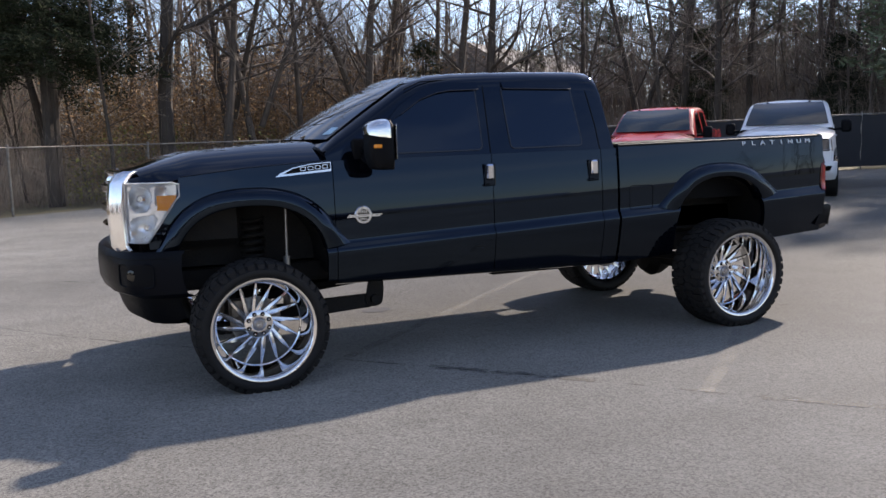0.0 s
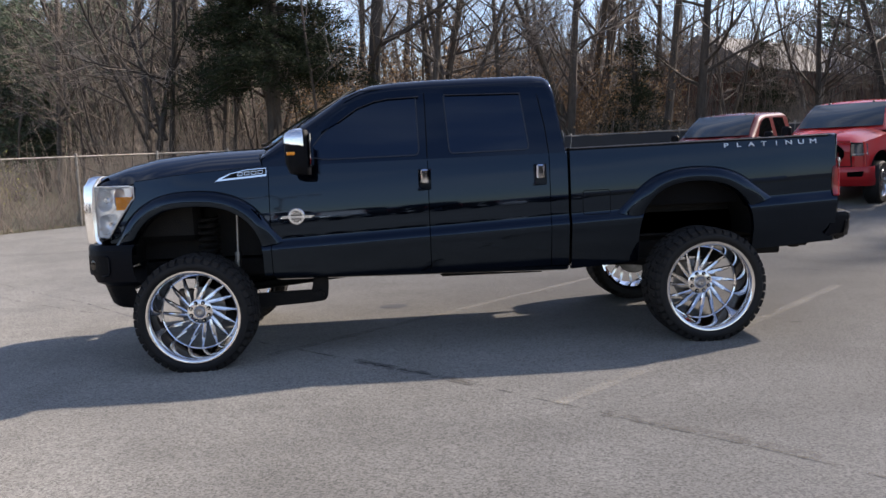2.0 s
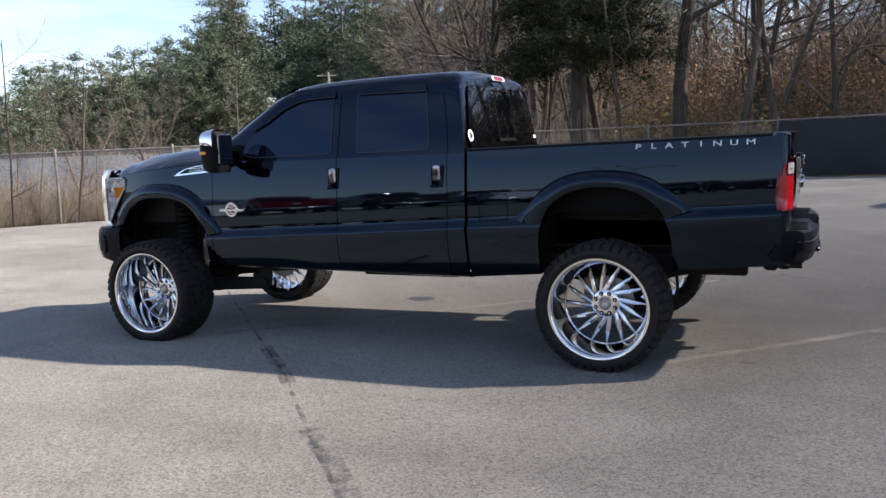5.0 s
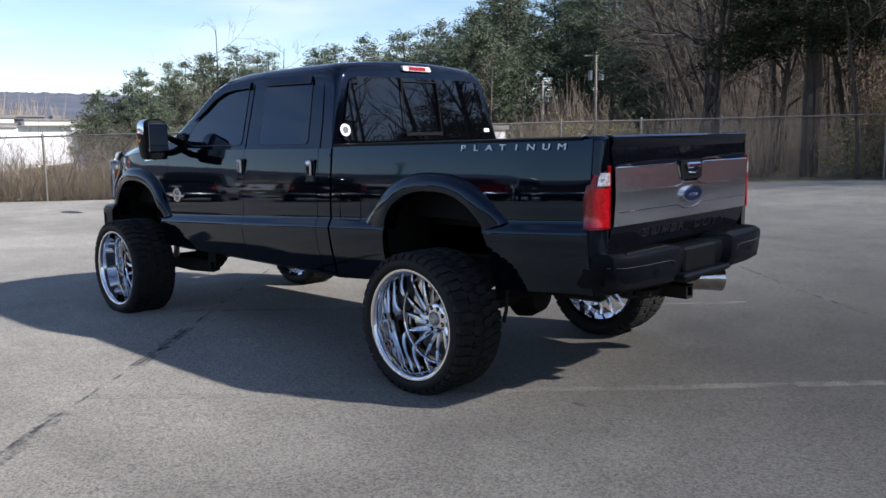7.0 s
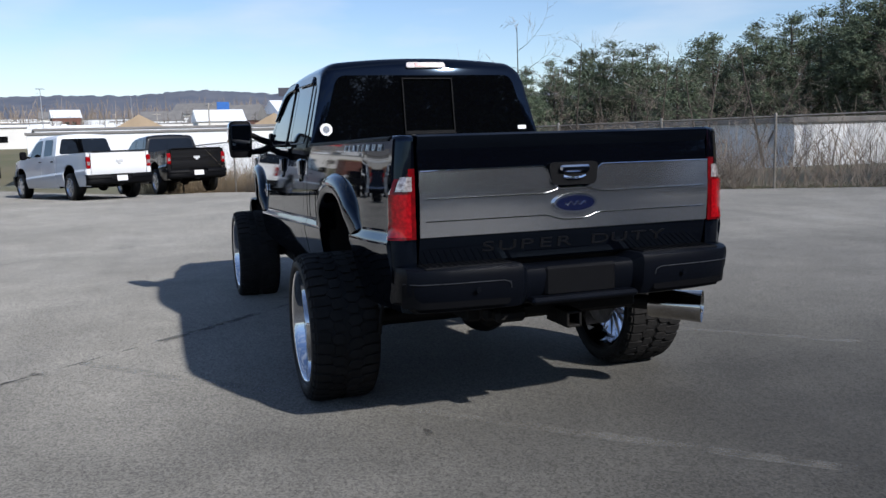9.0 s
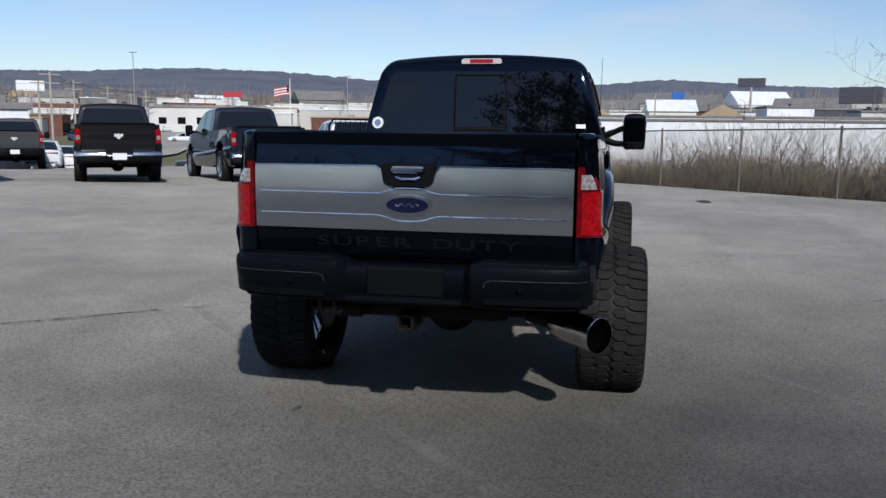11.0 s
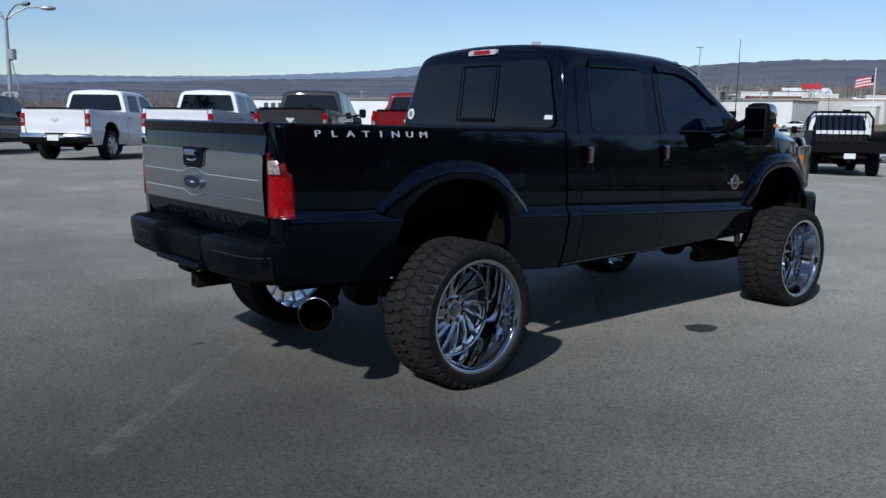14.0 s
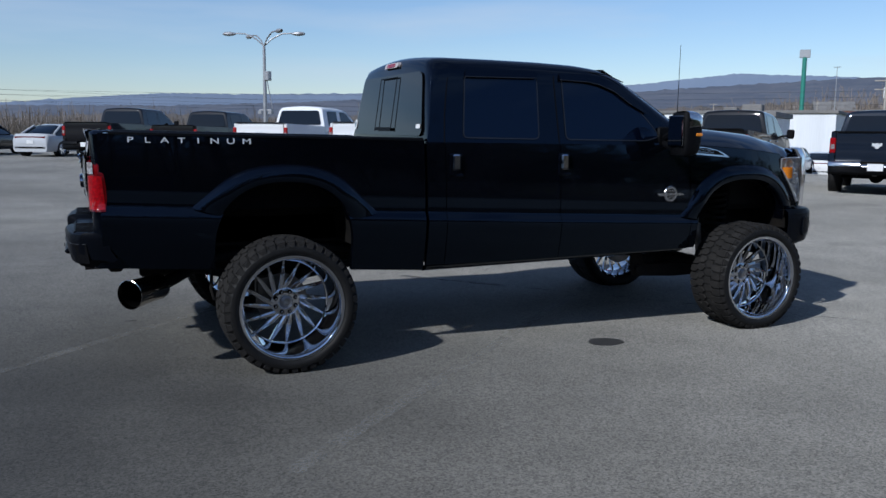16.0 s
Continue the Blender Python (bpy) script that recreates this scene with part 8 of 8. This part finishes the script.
# flag
T = thing("flagpole", "white flagpole with a red, white and blue flag", "flagpole", at=pose(-146.8, -59.4, -3, 0, 0, 112))
part("pole", Shape().tube([(0, 0, 0), (0, 0, 13.5)], [0.12, 0.07], 10), WHITE, T)
STRIPE = material("red_flag_cloth", (0.5, 0.05, 0.06), 0.8)
for k in range(7):
    rows = [[(-0.1 - 2.9 * i / 12, 0.25 * math.sin(i * 0.9), 11.9 - 0.25 * k + 0.25 * j - 0.5 * (i / 12) ** 1.5) for j in (0, 1)] for i in range(13)]
    part("flag_stripe", Shape().grid(rows), STRIPE if k % 2 == 0 else WHITE, T)
part("flag_canton", Shape().grid([[(-0.1 - 1.2 * i / 5, 0.27 * math.sin(i * 0.9 * 0.48) + 0.03, 11.1 + 1.05 * j - 0.12 * (i / 5) ** 1.5) for j in (0, 1)] for i in range(6)]), BLUE, T)
# the road that climbs away through the town
s = Shape()
road = [(-60, -60), (-78, -61), (-95, -62), (-115, -69), (-135, -77.5), (-150, -84), (-185, -102), (-220, -120), (-260, -140), (-310, -165), (-360, -190), (-420, -220)]
rows = []
for i, (x, y) in enumerate(road):
    a, b = Vector(road[max(0, i - 1)]), Vector(road[min(len(road) - 1, i + 1)])
    n = (b - a).normalized()
    n = Vector((-n.y, n.x)) * 6.5
    rows.append([(x + n.x, y + n.y, height(x, y) + 0.15), (x - n.x, y - n.y, height(x, y) + 0.15)])
s.grid(rows)
tagged(part("road", s, ASPHALT), "grey road running away through the town", "road", kind="structure")
# brown tree lines on the valley floor
rnd = random.Random(8)
for k in range(190):
    az = radians(rnd.uniform(-190, -74))
    d = rnd.uniform(150, 420)
    x, y = d * math.sin(az), d * math.cos(az)
    plant("bare_tree", rnd.choice(FAR), "leafless brown tree in the valley", "valley trees", x, y, rnd.uniform(0, 360), rnd.uniform(0.35, 0.65))
thicket("far_scrub", "brown scrub and tree line across the valley", [((60, -190), (-90, -210)), ((-90, -210), (-200, -150)), ((-260, -60), (-250, 80))], 5200, 6.5, TWIG, (-40, 40), 0, None, 21, 0.05)
thicket("far_scrub", "tall brown woods across the valley", [((120, -420), (-180, -430)), ((-180, -430), (-460, -200)), ((-460, -200), (-430, 160))], 6000, 14, TWIG, (-60, 60), 0, None, 22, 0.14)

# ---- small things on the asphalt ----
SEAL = worn(material("crack_sealant", (0.045, 0.045, 0.046), 0.7, second=(0.07, 0.07, 0.07), scale=8), 0.75, 7, 0.6)
PATCH = worn(material("dark_patch", (0.06, 0.059, 0.058), 0.75, second=(0.09, 0.088, 0.085), scale=8), 0.95, 9, 0.46)
OIL = material("oil_stain", (0.020, 0.019, 0.019), 0.6, second=(0.05, 0.048, 0.046), scale=6)
CHALK = worn(material("worn_line_paint", (0.36, 0.345, 0.31), 0.8, second=(0.28, 0.27, 0.245), scale=3, fine=40), 1.1, 5, 0.19)
CHALK_PALE = worn(material("pale_line_paint", (0.34, 0.33, 0.30), 0.8, second=(0.26, 0.25, 0.23), scale=3, fine=40), 1.1, 5, 0.20)


def crack(path, width, mat, label, name="sealed_crack", seed=0, even=False):
    rnd = random.Random(seed)
    pts = []
    for a, b in zip(path, path[1:]):
        a, b = Vector(a), Vector(b)
        n = max(2, int((b - a).length / 0.12))
        for k in range(n):
            pts.append(a.lerp(b, k / n))
    pts.append(Vector(path[-1]))
    rows = []
    for i, p in enumerate(pts):
        d = (pts[min(i + 1, len(pts) - 1)] - pts[max(i - 1, 0)]).normalized()
        nrm = Vector((-d.y, d.x))
        w = width * (1.0 if even else 0.55 + 0.6 * rnd.random()) * (1.0 if even else min(1, i / 3 + 0.2) * min(1, (len(pts) - 1 - i) / 3 + 0.2))
        j = nrm * rnd.gauss(0, 0.002 if even else width * 0.25)
        rows.append([(q.x, q.y, height(q.x, q.y) + 0.004) for q in (p + nrm * w + j, p - nrm * w + j)])
    return tagged(part(name, Shape().grid(rows), mat), label, "pavement mark", "pavement marks")


def blot(x, y, rx, ry, mat, label, seed, name="stain"):
    rnd = random.Random(seed)
    ring_pts = []
    for k in range(28):
        a = 2 * math.pi * k / 28
        q = 1 + 0.18 * noise.noise(Vector((math.cos(a) * 1.4, math.sin(a) * 1.4, seed)))
        px, py = x + rx * q * math.cos(a), y + ry * q * math.sin(a)
        ring_pts.append((px, py, height(px, py) + 0.004))
    s = Shape().add([(x, y, height(x, y) + 0.004)] + ring_pts, [(0, k + 1, (k + 1) % 28 + 1) for k in range(28)])
    return tagged(part(name, s, mat), label, "pavement mark", "pavement marks")


blot(-0.47, 1.18, 0.15, 0.11, OIL, "dark round oil spot on the asphalt", 3)

crack([(2.9, -5.6), (2.2, -4.7), (1.5, -3.75), (0.75, -2.88), (-0.16, -1.81), (-0.75, -1.2), (-3.2, 1.4), (-4.1, 2.6), (-6.2, 5.0), (-9.5, 8.6)], 0.014, SEAL, "thin dark joint across the asphalt", seed=3)
crack([(-0.80, -1.15), (-0.16, -1.81), (0.05, -2.05)], 0.055, PATCH, "dark worn seal on the joint", seed=1, even=True)
crack([(0.72, -2.85), (1.18, -3.3), (1.55, -3.75)], 0.055, PATCH, "dark worn seal on the joint", seed=11, even=True)
crack([(-3.4, 9.6), (-1.1, 7.45), (-0.05, 6.5), (1.49, 4.75), (2.6, 3.65), (3.6, 2.75), (4.9, 1.7), (6.2, 0.5)], 0.019, SEAL, "thin dark crack across the asphalt", seed=2)
crack([(-2.6, -8.2), (-3.7, -6.6), (-5.1, -4.7), (-8.0, -1.2)], 0.014, SEAL, "thin dark joint in the asphalt", seed=4)
crack([(-12, 10.2), (-7.6, 5.6), (-4.9, 2.9), (-3.6, 1.7)], 0.013, SEAL, "thin dark crack across the asphalt", seed=5)
crack([(4.21, 0.93), (3.6, 0.34), (3.2, -0.05), (1.8, -1.40), (1.23, -1.96), (0.5, -2.60)], 0.05, CHALK, "worn pale parking line", "parking_line", 6, True)
crack([(2.36, 2.79), (1.97, 2.42), (1.48, 1.97), (0.45, 1.02), (-1.5, -0.8)], 0.05, CHALK_PALE, "worn pale parking line", "parking_line", 7, True)
crack([(-4.4, 6.3), (-3.2, 5.2), (-1.4, 3.5)], 0.02, SEAL, "thin dark crack across the asphalt", seed=8)
blot(3.0, -0.72, 0.14, 0.025, PATCH, "small dark scrape on the asphalt", 5)
blot(2.34, 2.80, 0.05, 0.03, CHALK, "small pale paint fleck at a line end", 9)
blot(0.54, -2.58, 0.05, 0.03, CHALK, "small pale paint fleck at a line end", 10)
blot(-2.9, 6.4, 0.35, 0.10, OIL, "dark oil streak on the asphalt", 6)
blot(-13.5, 3.2, 0.4, 0.18, OIL, "dark damp patch on the asphalt", 7)
